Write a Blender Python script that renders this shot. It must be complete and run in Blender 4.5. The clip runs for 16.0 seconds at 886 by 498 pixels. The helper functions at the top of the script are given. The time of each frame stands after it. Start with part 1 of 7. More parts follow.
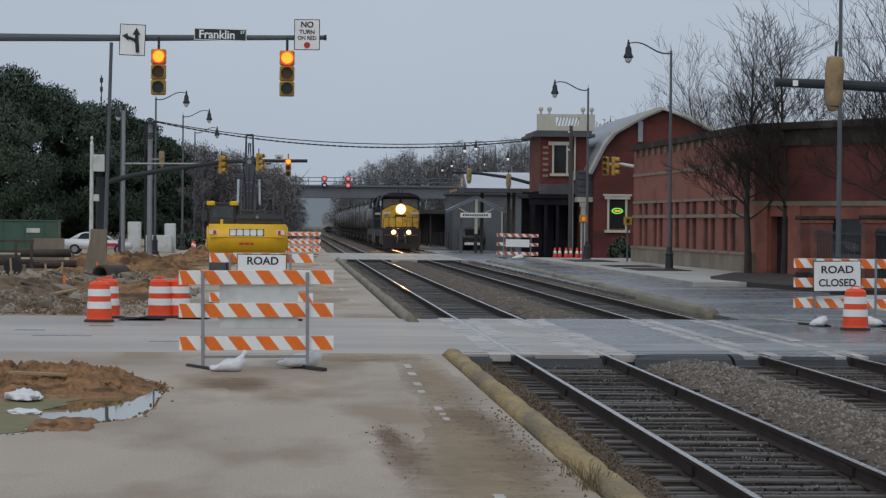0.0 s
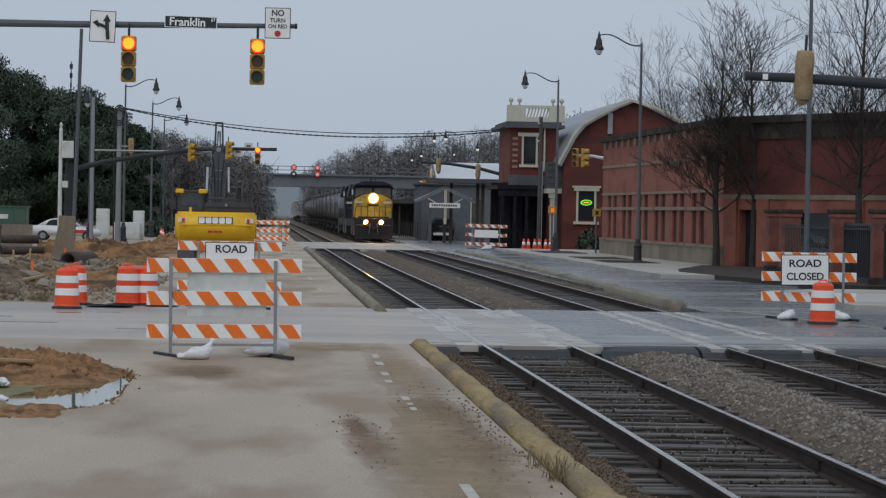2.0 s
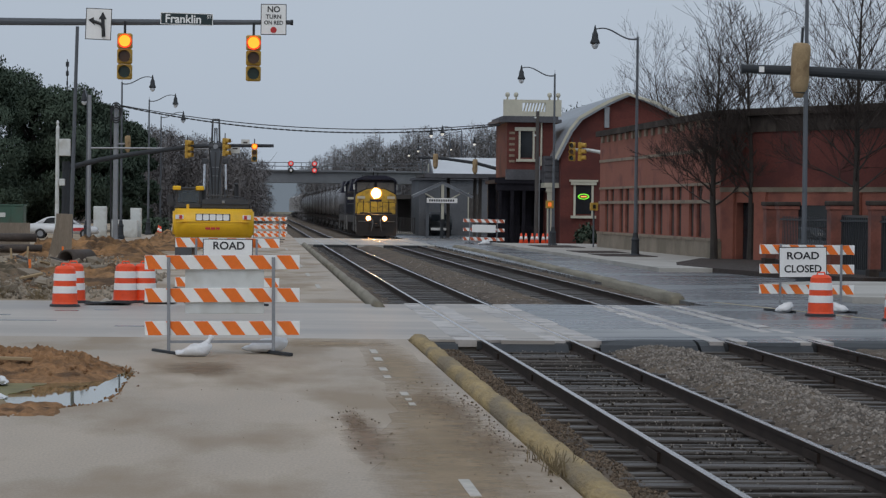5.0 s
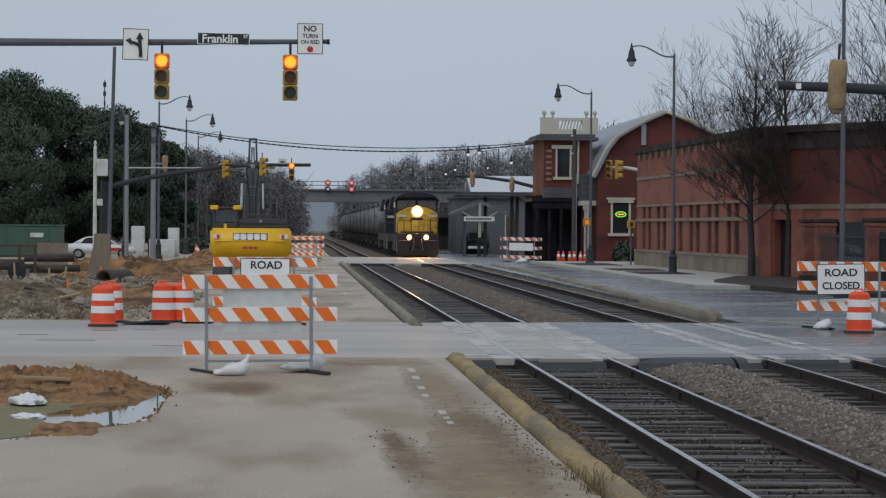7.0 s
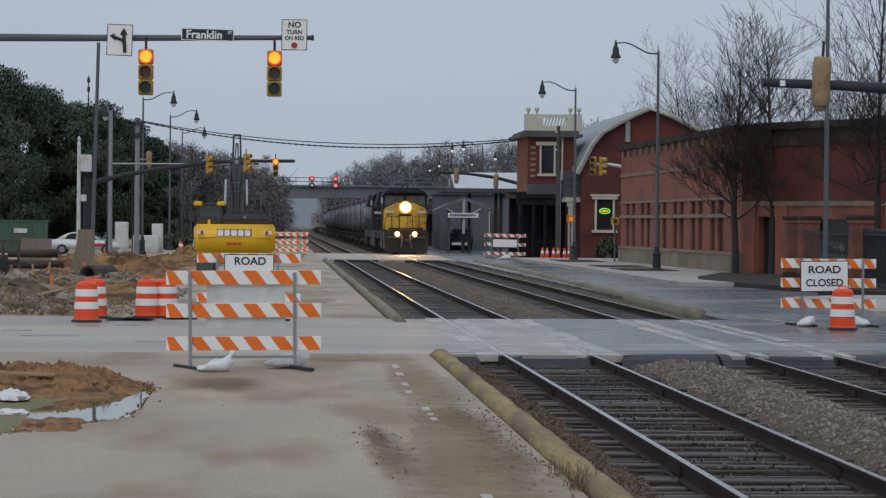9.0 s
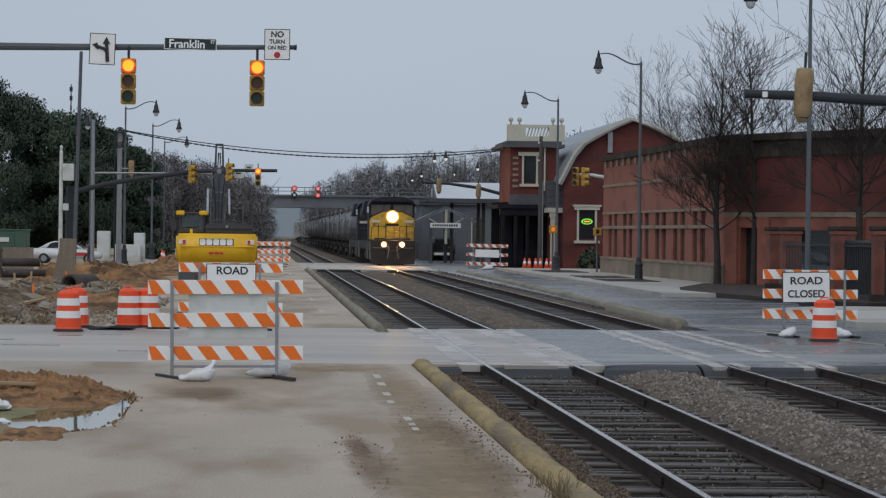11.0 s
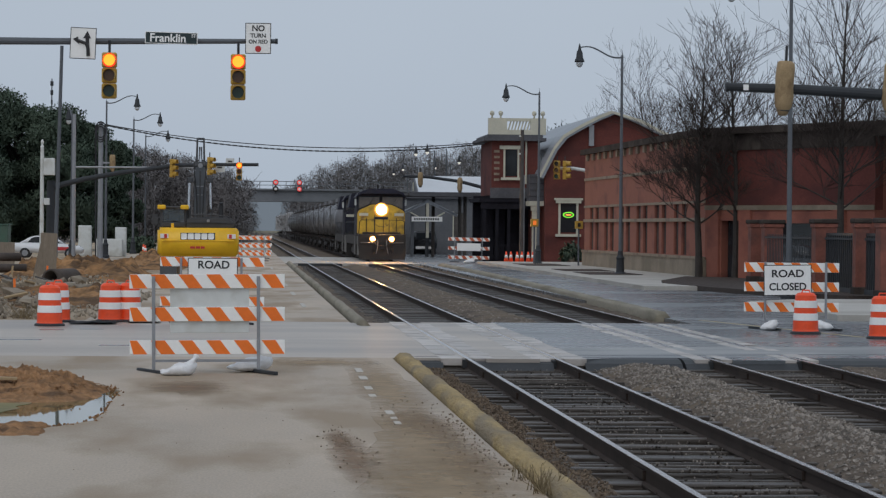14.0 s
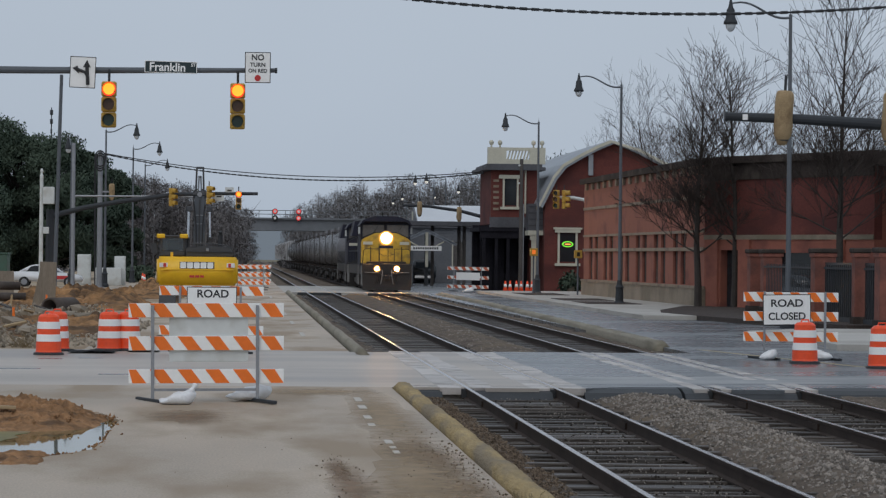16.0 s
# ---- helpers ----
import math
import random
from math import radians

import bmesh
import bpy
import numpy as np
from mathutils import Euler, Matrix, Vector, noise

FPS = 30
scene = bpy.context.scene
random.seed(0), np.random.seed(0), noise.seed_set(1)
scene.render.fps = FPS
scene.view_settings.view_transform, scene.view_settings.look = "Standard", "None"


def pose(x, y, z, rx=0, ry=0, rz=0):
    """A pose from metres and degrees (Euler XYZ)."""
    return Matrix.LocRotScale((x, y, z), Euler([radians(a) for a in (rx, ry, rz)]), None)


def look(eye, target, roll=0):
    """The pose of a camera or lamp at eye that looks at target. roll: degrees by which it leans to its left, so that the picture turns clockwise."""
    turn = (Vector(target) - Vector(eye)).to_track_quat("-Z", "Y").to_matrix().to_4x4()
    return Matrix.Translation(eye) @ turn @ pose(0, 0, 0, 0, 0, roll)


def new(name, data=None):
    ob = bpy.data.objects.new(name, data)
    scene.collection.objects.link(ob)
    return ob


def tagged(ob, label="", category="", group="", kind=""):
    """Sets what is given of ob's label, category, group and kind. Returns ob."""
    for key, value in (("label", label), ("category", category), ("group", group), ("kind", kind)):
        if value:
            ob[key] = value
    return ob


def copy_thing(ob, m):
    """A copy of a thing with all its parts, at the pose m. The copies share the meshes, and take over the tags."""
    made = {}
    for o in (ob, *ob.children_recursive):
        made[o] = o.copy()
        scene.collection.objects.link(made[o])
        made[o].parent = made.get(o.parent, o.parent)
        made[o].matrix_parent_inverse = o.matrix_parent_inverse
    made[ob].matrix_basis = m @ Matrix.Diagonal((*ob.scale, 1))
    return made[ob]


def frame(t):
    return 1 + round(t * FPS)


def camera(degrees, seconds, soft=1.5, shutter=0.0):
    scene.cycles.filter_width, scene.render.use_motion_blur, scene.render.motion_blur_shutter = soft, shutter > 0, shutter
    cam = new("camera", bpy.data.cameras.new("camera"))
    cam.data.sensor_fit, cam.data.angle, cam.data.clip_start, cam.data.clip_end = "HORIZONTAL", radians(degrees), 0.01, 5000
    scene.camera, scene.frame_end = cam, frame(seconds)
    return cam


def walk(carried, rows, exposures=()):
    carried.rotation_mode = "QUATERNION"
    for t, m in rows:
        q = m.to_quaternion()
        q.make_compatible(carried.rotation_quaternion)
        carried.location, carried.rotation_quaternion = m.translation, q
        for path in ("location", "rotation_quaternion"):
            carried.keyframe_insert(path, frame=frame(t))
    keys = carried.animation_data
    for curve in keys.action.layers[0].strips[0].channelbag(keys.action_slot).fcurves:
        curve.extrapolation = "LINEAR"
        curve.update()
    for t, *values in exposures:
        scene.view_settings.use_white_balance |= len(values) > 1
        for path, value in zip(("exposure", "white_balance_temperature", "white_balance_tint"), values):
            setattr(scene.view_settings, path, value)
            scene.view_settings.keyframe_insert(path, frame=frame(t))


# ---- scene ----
cam = camera(18.19, 16.0, soft=1.3)
EYE = 2.2
# seconds, yaw, pitch, roll: a zoomed, hand-held camera that stands on one spot and sways
SWAY = [
    (0.0, -3.11, -0.54, -0.5), (0.5, -2.971, -0.818, -0.636), (1.0, -3.358, -0.754, -1.045),
    (1.5, -3.352, -0.76, -1.033), (2.0, -3.752, -0.736, -1.067), (2.5, -3.976, -0.9, -1.326),
    (3.0, -4.111, -0.697, -1.107), (3.5, -4.56, -0.529, -1.222), (4.0, -4.607, -0.447, -1.125),
    (4.5, -4.38, -0.522, -0.834), (5.0, -3.807, -0.837, -0.635), (5.2, -3.111, -0.667, -0.434),
    (7.3, -3.038, -0.366, -0.381), (7.5, -3.156, -0.123, -0.372), (8.0, -3.261, -0.303, -0.449),
    (8.5, -3.227, -0.367, -0.389), (9.0, -3.37, -0.535, -0.49), (9.2, -3.494, -0.418, -0.413),
    (11.3, -3.747, -0.322, -0.664), (11.5, -3.63, -0.394, -0.578), (12.0, -3.889, -0.339, -0.436),
    (12.5, -3.824, -0.566, -0.457), (13.0, -3.896, -0.422, -0.463), (13.5, -3.969, -0.343, -0.529),
    (14.0, -4.119, -0.45, -0.528), (14.5, -4.125, -0.169, -0.438), (15.0, -4.144, -0.519, -0.374),
    (15.5, -3.946, -0.134, -0.727), (16.0, -4.135, 0.155, -0.585)]
walk(cam, [(t, pose(0, 0, EYE, 90 + pitch, roll, yaw)) for t, yaw, pitch, roll in SWAY])

# ---- world and light: overcast winter afternoon ----
world = bpy.data.worlds.new("overcast_sky")
scene.world = world
world.use_nodes = True
wn, wl = world.node_tree.nodes, world.node_tree.links
sky = wn.new("ShaderNodeTexSky")
sky.sky_type, sky.sun_disc = "NISHITA", False
sky.sun_elevation, sky.sun_rotation = radians(38), radians(200)
sky.air_density, sky.dust_density, sky.ozone_density = 1.0, 4.0, 1.0
grey = wn.new("ShaderNodeHueSaturation")
grey.inputs["Saturation"].default_value = 0.3
cloud = wn.new("ShaderNodeTexNoise")
cloud.inputs["Scale"].default_value, cloud.inputs["Detail"].default_value = 3.0, 4.0
ramp = wn.new("ShaderNodeMapRange")
ramp.inputs["To Min"].default_value, ramp.inputs["To Max"].default_value = 0.9, 1.1
layer = wn.new("ShaderNodeMix")
layer.data_type = "RGBA"
layer.inputs["Factor"].default_value = 0.86
layer.inputs["B"].default_value = (4.35, 5.05, 6.0, 1)
shade = wn.new("ShaderNodeVectorMath")
shade.operation = "SCALE"
wl.new(sky.outputs["Color"], grey.inputs["Color"])
wl.new(grey.outputs["Color"], layer.inputs["A"])
wl.new(cloud.outputs["Fac"], ramp.inputs["Value"])
wl.new(layer.outputs["Result"], shade.inputs[0])
wl.new(ramp.outputs["Result"], shade.inputs["Scale"])
wl.new(shade.outputs["Vector"], wn["Background"].inputs["Color"])
wn["Background"].inputs["Strength"].default_value = 0.1
sun = new("sun", bpy.data.lights.new("sun", "SUN"))
sun.data.energy, sun.data.angle, sun.data.color = 0.55, radians(35), (1.0, 0.97, 0.92)
sun.matrix_world = look((0, 0, 60), (14, 38, 0))
scene.view_settings.exposure = 0.08


# ---- materials ----
def mat(name, col, rough=0.7, metal=0.0, vary=0.25, scale=2.0, fine=25.0, bump=0.15, bump_size=0.01, stain=None, stain_at=0.55,
        stain_scale=0.6, rand=0.0, emit=None, stretch=(1, 1, 1), rough_stain=None, coat=0.0, spec=0.5):
    m = bpy.data.materials.new(name)
    m.use_nodes = True
    n, k = m.node_tree.nodes, m.node_tree.links
    b = n["Principled BSDF"]
    b.inputs["Roughness"].default_value, b.inputs["Metallic"].default_value = rough, metal
    b.inputs["Coat Weight"].default_value, b.inputs["Specular IOR Level"].default_value = coat, spec
    tc, mp = n.new("ShaderNodeTexCoord"), n.new("ShaderNodeMapping")
    mp.inputs["Scale"].default_value = stretch
    k.new(tc.outputs["Object"], mp.inputs["Vector"])

    def noisy(s, d):
        t = n.new("ShaderNodeTexNoise")
        t.inputs["Scale"].default_value, t.inputs["Detail"].default_value = s, d
        k.new(mp.outputs["Vector"], t.inputs["Vector"])
        return t.outputs["Fac"]

    def calc(op, a, c):
        t = n.new("ShaderNodeMath")
        t.operation = op
        for i, v in enumerate((a, c)):
            if isinstance(v, (int, float)):
                t.inputs[i].default_value = v
            else:
                k.new(v, t.inputs[i])
        return t.outputs[0]

    big, small = noisy(scale, 3), noisy(fine, 4)
    f = calc("ADD", calc("MULTIPLY", big, 0.6), calc("MULTIPLY", small, 0.4))
    if rand:
        info = n.new("ShaderNodeObjectInfo")
        isl = n.new("ShaderNodeNewGeometry")
        r = calc("FRACT", calc("ADD", info.outputs["Random"], isl.outputs["Random Per Island"]), 0.0)
        f = calc("ADD", calc("MULTIPLY", f, 1 - rand), calc("MULTIPLY", r, rand))
    rg = n.new("ShaderNodeValToRGB")
    lo, hi = [max(0.0, c * (1 - vary)) for c in col], [min(1.0, c * (1 + vary)) for c in col]
    w = 0.5 if rand else 0.22
    rg.color_ramp.elements[0].position, rg.color_ramp.elements[1].position = 0.5 - w, 0.5 + w
    rg.color_ramp.elements[0].color, rg.color_ramp.elements[1].color = (*lo, 1), (*hi, 1)
    k.new(f, rg.inputs["Fac"])
    out = rg.outputs["Color"]
    if stain:
        s = noisy(stain_scale, 5)
        mr = n.new("ShaderNodeMapRange")
        mr.inputs["From Min"].default_value, mr.inputs["From Max"].default_value = stain_at - 0.07, stain_at + 0.09
        k.new(s, mr.inputs["Value"])
        mx = n.new("ShaderNodeMix")
        mx.data_type = "RGBA"
        mx.inputs["B"].default_value = (*stain, 1)
        k.new(mr.outputs["Result"], mx.inputs["Factor"])
        k.new(out, mx.inputs["A"])
        out = mx.outputs["Result"]
        if rough_stain is not None:
            rr = n.new("ShaderNodeMix")
            rr.inputs[2].default_value, rr.inputs[3].default_value = rough, rough_stain
            k.new(mr.outputs["Result"], rr.inputs[0])
            k.new(rr.outputs[0], b.inputs["Roughness"])
    k.new(out, b.inputs["Base Color"])
    if bump:
        bp = n.new("ShaderNodeBump")
        bp.inputs["Strength"].default_value, bp.inputs["Distance"].default_value = bump, bump_size
        k.new(small, bp.inputs["Height"])
        k.new(bp.outputs["Normal"], b.inputs["Normal"])
    if emit:
        b.inputs["Emission Color"].default_value = (*emit[:3], 1)
        b.inputs["Emission Strength"].default_value = emit[3]
    return m


def glass(name, col=(0.6, 0.65, 0.7), rough=0.05):
    m = bpy.data.materials.new(name)
    m.use_nodes = True
    b = m.node_tree.nodes["Principled BSDF"]
    b.inputs["Base Color"].default_value = (*col, 1)
    b.inputs["Roughness"].default_value = rough
    b.inputs["Transmission Weight"].default_value = 0.85
    return m


M = {}
M["soil"] = mat("soil", (0.17, 0.14, 0.09), 0.95, scale=0.06, fine=1.5, vary=0.4, stain=(0.09, 0.11, 0.04), stain_scale=0.05)
M["road"] = mat("worn_concrete_road", (0.385, 0.31, 0.234), 0.52, vary=0.42, scale=0.35, fine=40, bump=0.4, bump_size=0.012, stain=(0.29, 0.22, 0.15), stain_at=0.53, stain_scale=0.6, rough_stain=0.75, stretch=(1, 0.3, 1))
M["street"] = mat("damp_concrete_street", (0.40, 0.352, 0.305), 0.46, vary=0.25, scale=0.4, fine=14, bump=0.25, stain=(0.28, 0.25, 0.225), stain_scale=0.35, rough_stain=0.42, stretch=(0.3, 1, 1))
M["asphalt"] = mat("damp_asphalt", (0.1, 0.108, 0.118), 0.24, vary=0.4, scale=0.5, fine=30, bump=0.14, stain=(0.14, 0.145, 0.155), stain_at=0.55, stain_scale=0.35, stretch=(0.35, 1, 1), rough_stain=0.4)
M["walkway"] = mat("sidewalk_concrete", (0.42, 0.40, 0.37), 0.7, vary=0.15, scale=0.5, fine=12, stain=(0.33, 0.31, 0.28), stain_scale=0.4)
M["kerb"] = mat("weathered_yellow_kerb", (0.33, 0.24, 0.11), 0.85, vary=0.5, scale=3, fine=28, bump=1.0, bump_size=0.03, stain=(0.21, 0.165, 0.105), stain_at=0.54, stain_scale=2.2, stretch=(1, 0.22, 1))
M["kerb_grey"] = mat("mossy_concrete_kerb", (0.24, 0.215, 0.165), 0.85, vary=0.3, scale=1.2, fine=18, bump=0.4, bump_size=0.02, stain=(0.16, 0.14, 0.10), stain_scale=2.0, stretch=(1, 0.15, 1))
M["ballast"] = mat("ballast_bed", (0.125, 0.1, 0.08), 0.95, vary=0.5, scale=3, fine=22, bump=1.0, bump_size=0.05, stain=(0.16, 0.125, 0.092), stain_scale=0.5, spec=0.2)
M["gravel"] = mat("ballast_stone", (0.222, 0.196, 0.172), 0.85, vary=0.75, scale=4, fine=30, rand=0.75, spec=0.3)
M["tie"] = mat("weathered_tie", (0.052, 0.042, 0.035), 0.5, vary=0.8, scale=3, fine=14, bump=0.8, bump_size=0.03, stretch=(0.25, 2, 2), rand=0.5, spec=0.5)
M["rail"] = mat("rusty_rail_side", (0.038, 0.027, 0.022), 0.85, metal=0.0, vary=0.35, scale=2, fine=30, spec=0.2)
M["railtop"] = mat("polished_rail_head", (0.50, 0.455, 0.44), 0.24, metal=1.0, vary=0.1, scale=2, fine=20, bump=0.02)
M["panel"] = mat("crossing_panel", (0.42, 0.385, 0.36), 0.42, vary=0.45, scale=1.5, fine=15, bump=0.25, rand=0.5, stain=(0.2, 0.18, 0.165), stain_at=0.58, stain_scale=1.6)
M["rubber"] = mat("black_rubber", (0.028, 0.03, 0.033), 0.6, vary=0.3, scale=4, fine=20)
M["steel"] = mat("galvanised_steel", (0.30, 0.31, 0.33), 0.5, metal=0.6, vary=0.15, scale=2, fine=15, bump=0.05)
M["dark_steel"] = mat("dark_painted_steel", (0.03, 0.034, 0.04), 0.75, metal=0.0, vary=0.2, scale=2, fine=20, bump=0.05)
M["grey_pole"] = mat("grey_painted_pole", (0.10, 0.11, 0.125), 0.65, metal=0.0, vary=0.15, scale=1, fine=20, bump=0.05)
M["white"] = mat("white_sheeting", (0.88, 0.875, 0.86), 0.45, vary=0.06, scale=2, fine=20, bump=0.03)
M["dirty_white"] = mat("dirty_white_panel", (0.60, 0.62, 0.61), 0.55, vary=0.1, scale=2, fine=10, stain=(0.48, 0.48, 0.45), stain_scale=1.5)
M["orange"] = mat("orange_sheeting", (0.88, 0.18, 0.015), 0.45, vary=0.1, scale=2, fine=20, bump=0.03)
M["drum_orange"] = mat("orange_plastic", (0.9, 0.085, 0.02), 0.45, vary=0.14, scale=3, fine=15, bump=0.05)
M["clod"] = mat("dried_mud_clod", (0.15, 0.115, 0.08), 0.95, vary=0.4, scale=5, fine=20, rand=0.5)
M["lens_amber"] = mat("dark_amber_lens", (0.11, 0.05, 0.02), 0.25, vary=0.2, bump=0)
M["lens_green"] = mat("dark_green_lens", (0.02, 0.055, 0.042), 0.25, vary=0.2, bump=0)
M["black"] = mat("black_paint", (0.02, 0.02, 0.022), 0.5, vary=0.2, bump=0.03)
M["red_paint"] = mat("red_paint", (0.5, 0.03, 0.03), 0.5, vary=0.15, bump=0.03)
M["sign_green"] = mat("dark_green_sign", (0.012, 0.028, 0.032), 0.45, vary=0.15, bump=0.02)
M["signal_yellow"] = mat("signal_yellow_paint", (0.44, 0.26, 0.035), 0.5, vary=0.15, scale=4, bump=0.05)
M["lens_dark"] = mat("dark_signal_lens", (0.035, 0.03, 0.02), 0.25, vary=0.2, bump=0)
M["red_lamp"] = mat("lit_red_lens", (0.9, 0.12, 0.02), 0.4, emit=(1.0, 0.11, 0.008, 5.0), bump=0)
M["red_glow"] = mat("lit_red_signal", (0.7, 0.05, 0.04), 0.4, emit=(1.0, 0.06, 0.06, 0.45), bump=0)
M["amber"] = mat("lit_amber_lamp", (0.8, 0.2, 0.03), 0.4, emit=(1.0, 0.17, 0.02, 0.55), bump=0)
M["headlamp"] = mat("lit_headlamp", (1, 0.9, 0.6), 0.3, emit=(1.0, 0.54, 0.18, 420.0), bump=0)
M["ditchlamp"] = mat("lit_ditch_lamp", (1, 0.7, 0.4), 0.3, emit=(1.0, 0.46, 0.18, 200.0), bump=0)
# Orange emission paints the glare around the engine's lamps.
M["lamp_glare"] = mat("glowing_reflector_rim", (0.02, 0.015, 0.01), 0.4, emit=(1.0, 0.42, 0.08, 1.5), bump=0)
# Emission paints the red spill around a lit lens; no lamp of its own.
M["red_rim"] = mat("glowing_red_rim", (0.05, 0.01, 0.01), 0.4, emit=(1.0, 0.03, 0.01, 1.3), bump=0)
M["tail"] = mat("white_lamp_lens", (0.75, 0.72, 0.7), 0.3, vary=0.1, bump=0)
M["bag"] = mat("white_plastic_bag", (0.74, 0.74, 0.75), 0.45, vary=0.12, scale=4, fine=12, bump=0.6, bump_size=0.03)
M["digger_yellow"] = mat("machine_yellow", (0.82, 0.47, 0.015), 0.42, vary=0.1, scale=1.5, fine=14, bump=0.03, stain=(0.66, 0.37, 0.03), stain_at=0.62)
M["digger_dark"] = mat("machine_dark_grey", (0.05, 0.052, 0.058), 0.55, vary=0.25, scale=3, bump=0.08)
M["chrome"] = mat("cylinder_rod", (0.6, 0.62, 0.65), 0.2, metal=0.9, vary=0.1, bump=0)
M["glass"] = glass("window_glass", (0.25, 0.3, 0.33), 0.05)
M["dark_glass"] = mat("dark_window", (0.02, 0.024, 0.028), 0.12, vary=0.3, scale=1, bump=0)
M["brick"] = mat("red_brick", (0.285, 0.098, 0.066), 0.85, vary=0.3, scale=0.5, fine=7, bump=0.3, rand=0.12, stain=(0.185, 0.062, 0.046), stain_at=0.57, stain_scale=0.5, stretch=(1, 1, 1.6))
M["brick_dark"] = mat("dark_red_brick", (0.132, 0.04, 0.033), 0.85, vary=0.3, scale=0.6, fine=7, bump=0.3, stain=(0.09, 0.03, 0.027), stain_at=0.56, stain_scale=0.5, stretch=(1, 1, 1.6), spec=0.3)
M["stone"] = mat("tan_stone", (0.265, 0.21, 0.155), 0.8, vary=0.3, scale=0.8, fine=10, bump=0.2, stain=(0.17, 0.125, 0.095), stain_at=0.57, stain_scale=0.8)
M["base_stone"] = mat("stone_plinth", (0.245, 0.20, 0.15), 0.85, vary=0.25, scale=0.8, fine=10, stain=(0.17, 0.14, 0.10), stain_scale=0.5)
M["cream"] = mat("cream_paint", (0.52, 0.50, 0.41), 0.6, vary=0.14, scale=1, fine=9, bump=0.1)
M["roof_grey"] = mat("grey_metal_roof", (0.27, 0.29, 0.32), 0.45, metal=0.3, vary=0.2, scale=0.5, fine=6, bump=0.1)
M["roof_pale"] = mat("pale_canopy_roof", (0.56, 0.58, 0.61), 0.5, vary=0.1, scale=0.5, fine=6, bump=0.1)
M["wood_grey"] = mat("weathered_timber", (0.215, 0.175, 0.135), 0.85, vary=0.35, scale=1, fine=10, bump=0.4, stretch=(3, 3, 0.5))
M["wood_dark"] = mat("dark_timber", (0.07, 0.062, 0.058), 0.8, vary=0.35, scale=1, fine=10, bump=0.3)
M["lumber"] = mat("pale_lumber", (0.36, 0.26, 0.15), 0.8, vary=0.2, scale=1, fine=12, bump=0.2)
M["dirt"] = mat("orange_clay", (0.29, 0.16, 0.08), 0.95, vary=0.5, scale=2.2, fine=12, bump=1.0, bump_size=0.06, stain=(0.12, 0.07, 0.04), stain_at=0.55, stain_scale=2.4, spec=0.25)
M["dirt_pale"] = mat("pale_dirt", (0.19, 0.138, 0.092), 0.95, vary=0.5, scale=1.2, fine=9, bump=0.8, bump_size=0.05, stain=(0.085, 0.068, 0.045), stain_at=0.53, stain_scale=1.4, spec=0.25)
M["sand"] = mat("pale_sandy_lot", (0.36, 0.285, 0.20), 0.9, vary=0.3, scale=0.6, fine=8, bump=0.5, bump_size=0.04, stain=(0.26, 0.185, 0.115), stain_at=0.55, stain_scale=0.5, stretch=(1, 0.3, 1))
M["rubble"] = mat("broken_concrete", (0.27, 0.23, 0.18), 0.9, vary=0.6, scale=2, fine=12, rand=0.6)
M["mud_water"] = mat("muddy_water", (0.12, 0.115, 0.05), 0.03, vary=0.15, scale=1, fine=4, bump=0.015)
M["leaf"] = mat("evergreen_leaf", (0.085, 0.115, 0.085), 0.8, vary=0.35, scale=0.35, fine=1.6, bump=0, rand=0.12, spec=0.05)
# Bare twigs greyed and lightened: distance haze is put into this colour.
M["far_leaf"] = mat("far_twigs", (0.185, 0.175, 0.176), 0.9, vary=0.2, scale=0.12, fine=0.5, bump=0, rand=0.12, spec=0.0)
M["far_pine"] = mat("far_evergreen", (0.07, 0.082, 0.066), 0.9, vary=0.25, scale=0.3, fine=2, bump=0, rand=0.4, spec=0.0)
M["bark"] = mat("dark_bark", (0.040, 0.033, 0.029), 0.9, vary=0.35, scale=3, fine=14, bump=0.4)
M["twig"] = mat("bare_twig", (0.052, 0.042, 0.038), 0.9, vary=0.3, scale=2, fine=9, bump=0, spec=0.1)
M["asphalt_pale"] = mat("worn_asphalt_band", (0.25, 0.25, 0.25), 0.42, vary=0.25, scale=0.8, fine=20, bump=0.2, stain=(0.12, 0.13, 0.14), stain_at=0.5, stain_scale=0.7, stretch=(0.3, 1, 1))
M["ballast_dark"] = mat("oily_ballast", (0.036, 0.029, 0.023), 0.95, vary=0.6, scale=3, fine=22, bump=1.0, bump_size=0.05, spec=0.15)
M["mulch"] = mat("dark_mulch", (0.045, 0.033, 0.028), 0.95, vary=0.5, scale=3, fine=16, bump=1, bump_size=0.04)
M["grass"] = mat("winter_grass", (0.19, 0.145, 0.08), 0.95, vary=0.35, scale=0.5, fine=8, bump=0.6)
M["green_box"] = mat("green_painted_steel", (0.045, 0.105, 0.075), 0.5, vary=0.2, scale=0.6, fine=8, stain=(0.06, 0.08, 0.06), stain_at=0.6)
M["car_white"] = mat("white_car_paint", (0.70, 0.71, 0.73), 0.25, vary=0.05, bump=0, coat=0.5)
M["car_dark"] = mat("black_car_paint", (0.015, 0.016, 0.018), 0.25, vary=0.1, bump=0, coat=0.5)
M["tyre"] = mat("tyre_rubber", (0.022, 0.022, 0.024), 0.8, vary=0.2, scale=6, bump=0.2)
M["loco_yellow"] = mat("locomotive_yellow", (0.56, 0.35, 0.035), 0.6, vary=0.3, scale=1.2, fine=9, bump=0.05, stain=(0.2, 0.125, 0.035), stain_at=0.57, stain_scale=1.6)
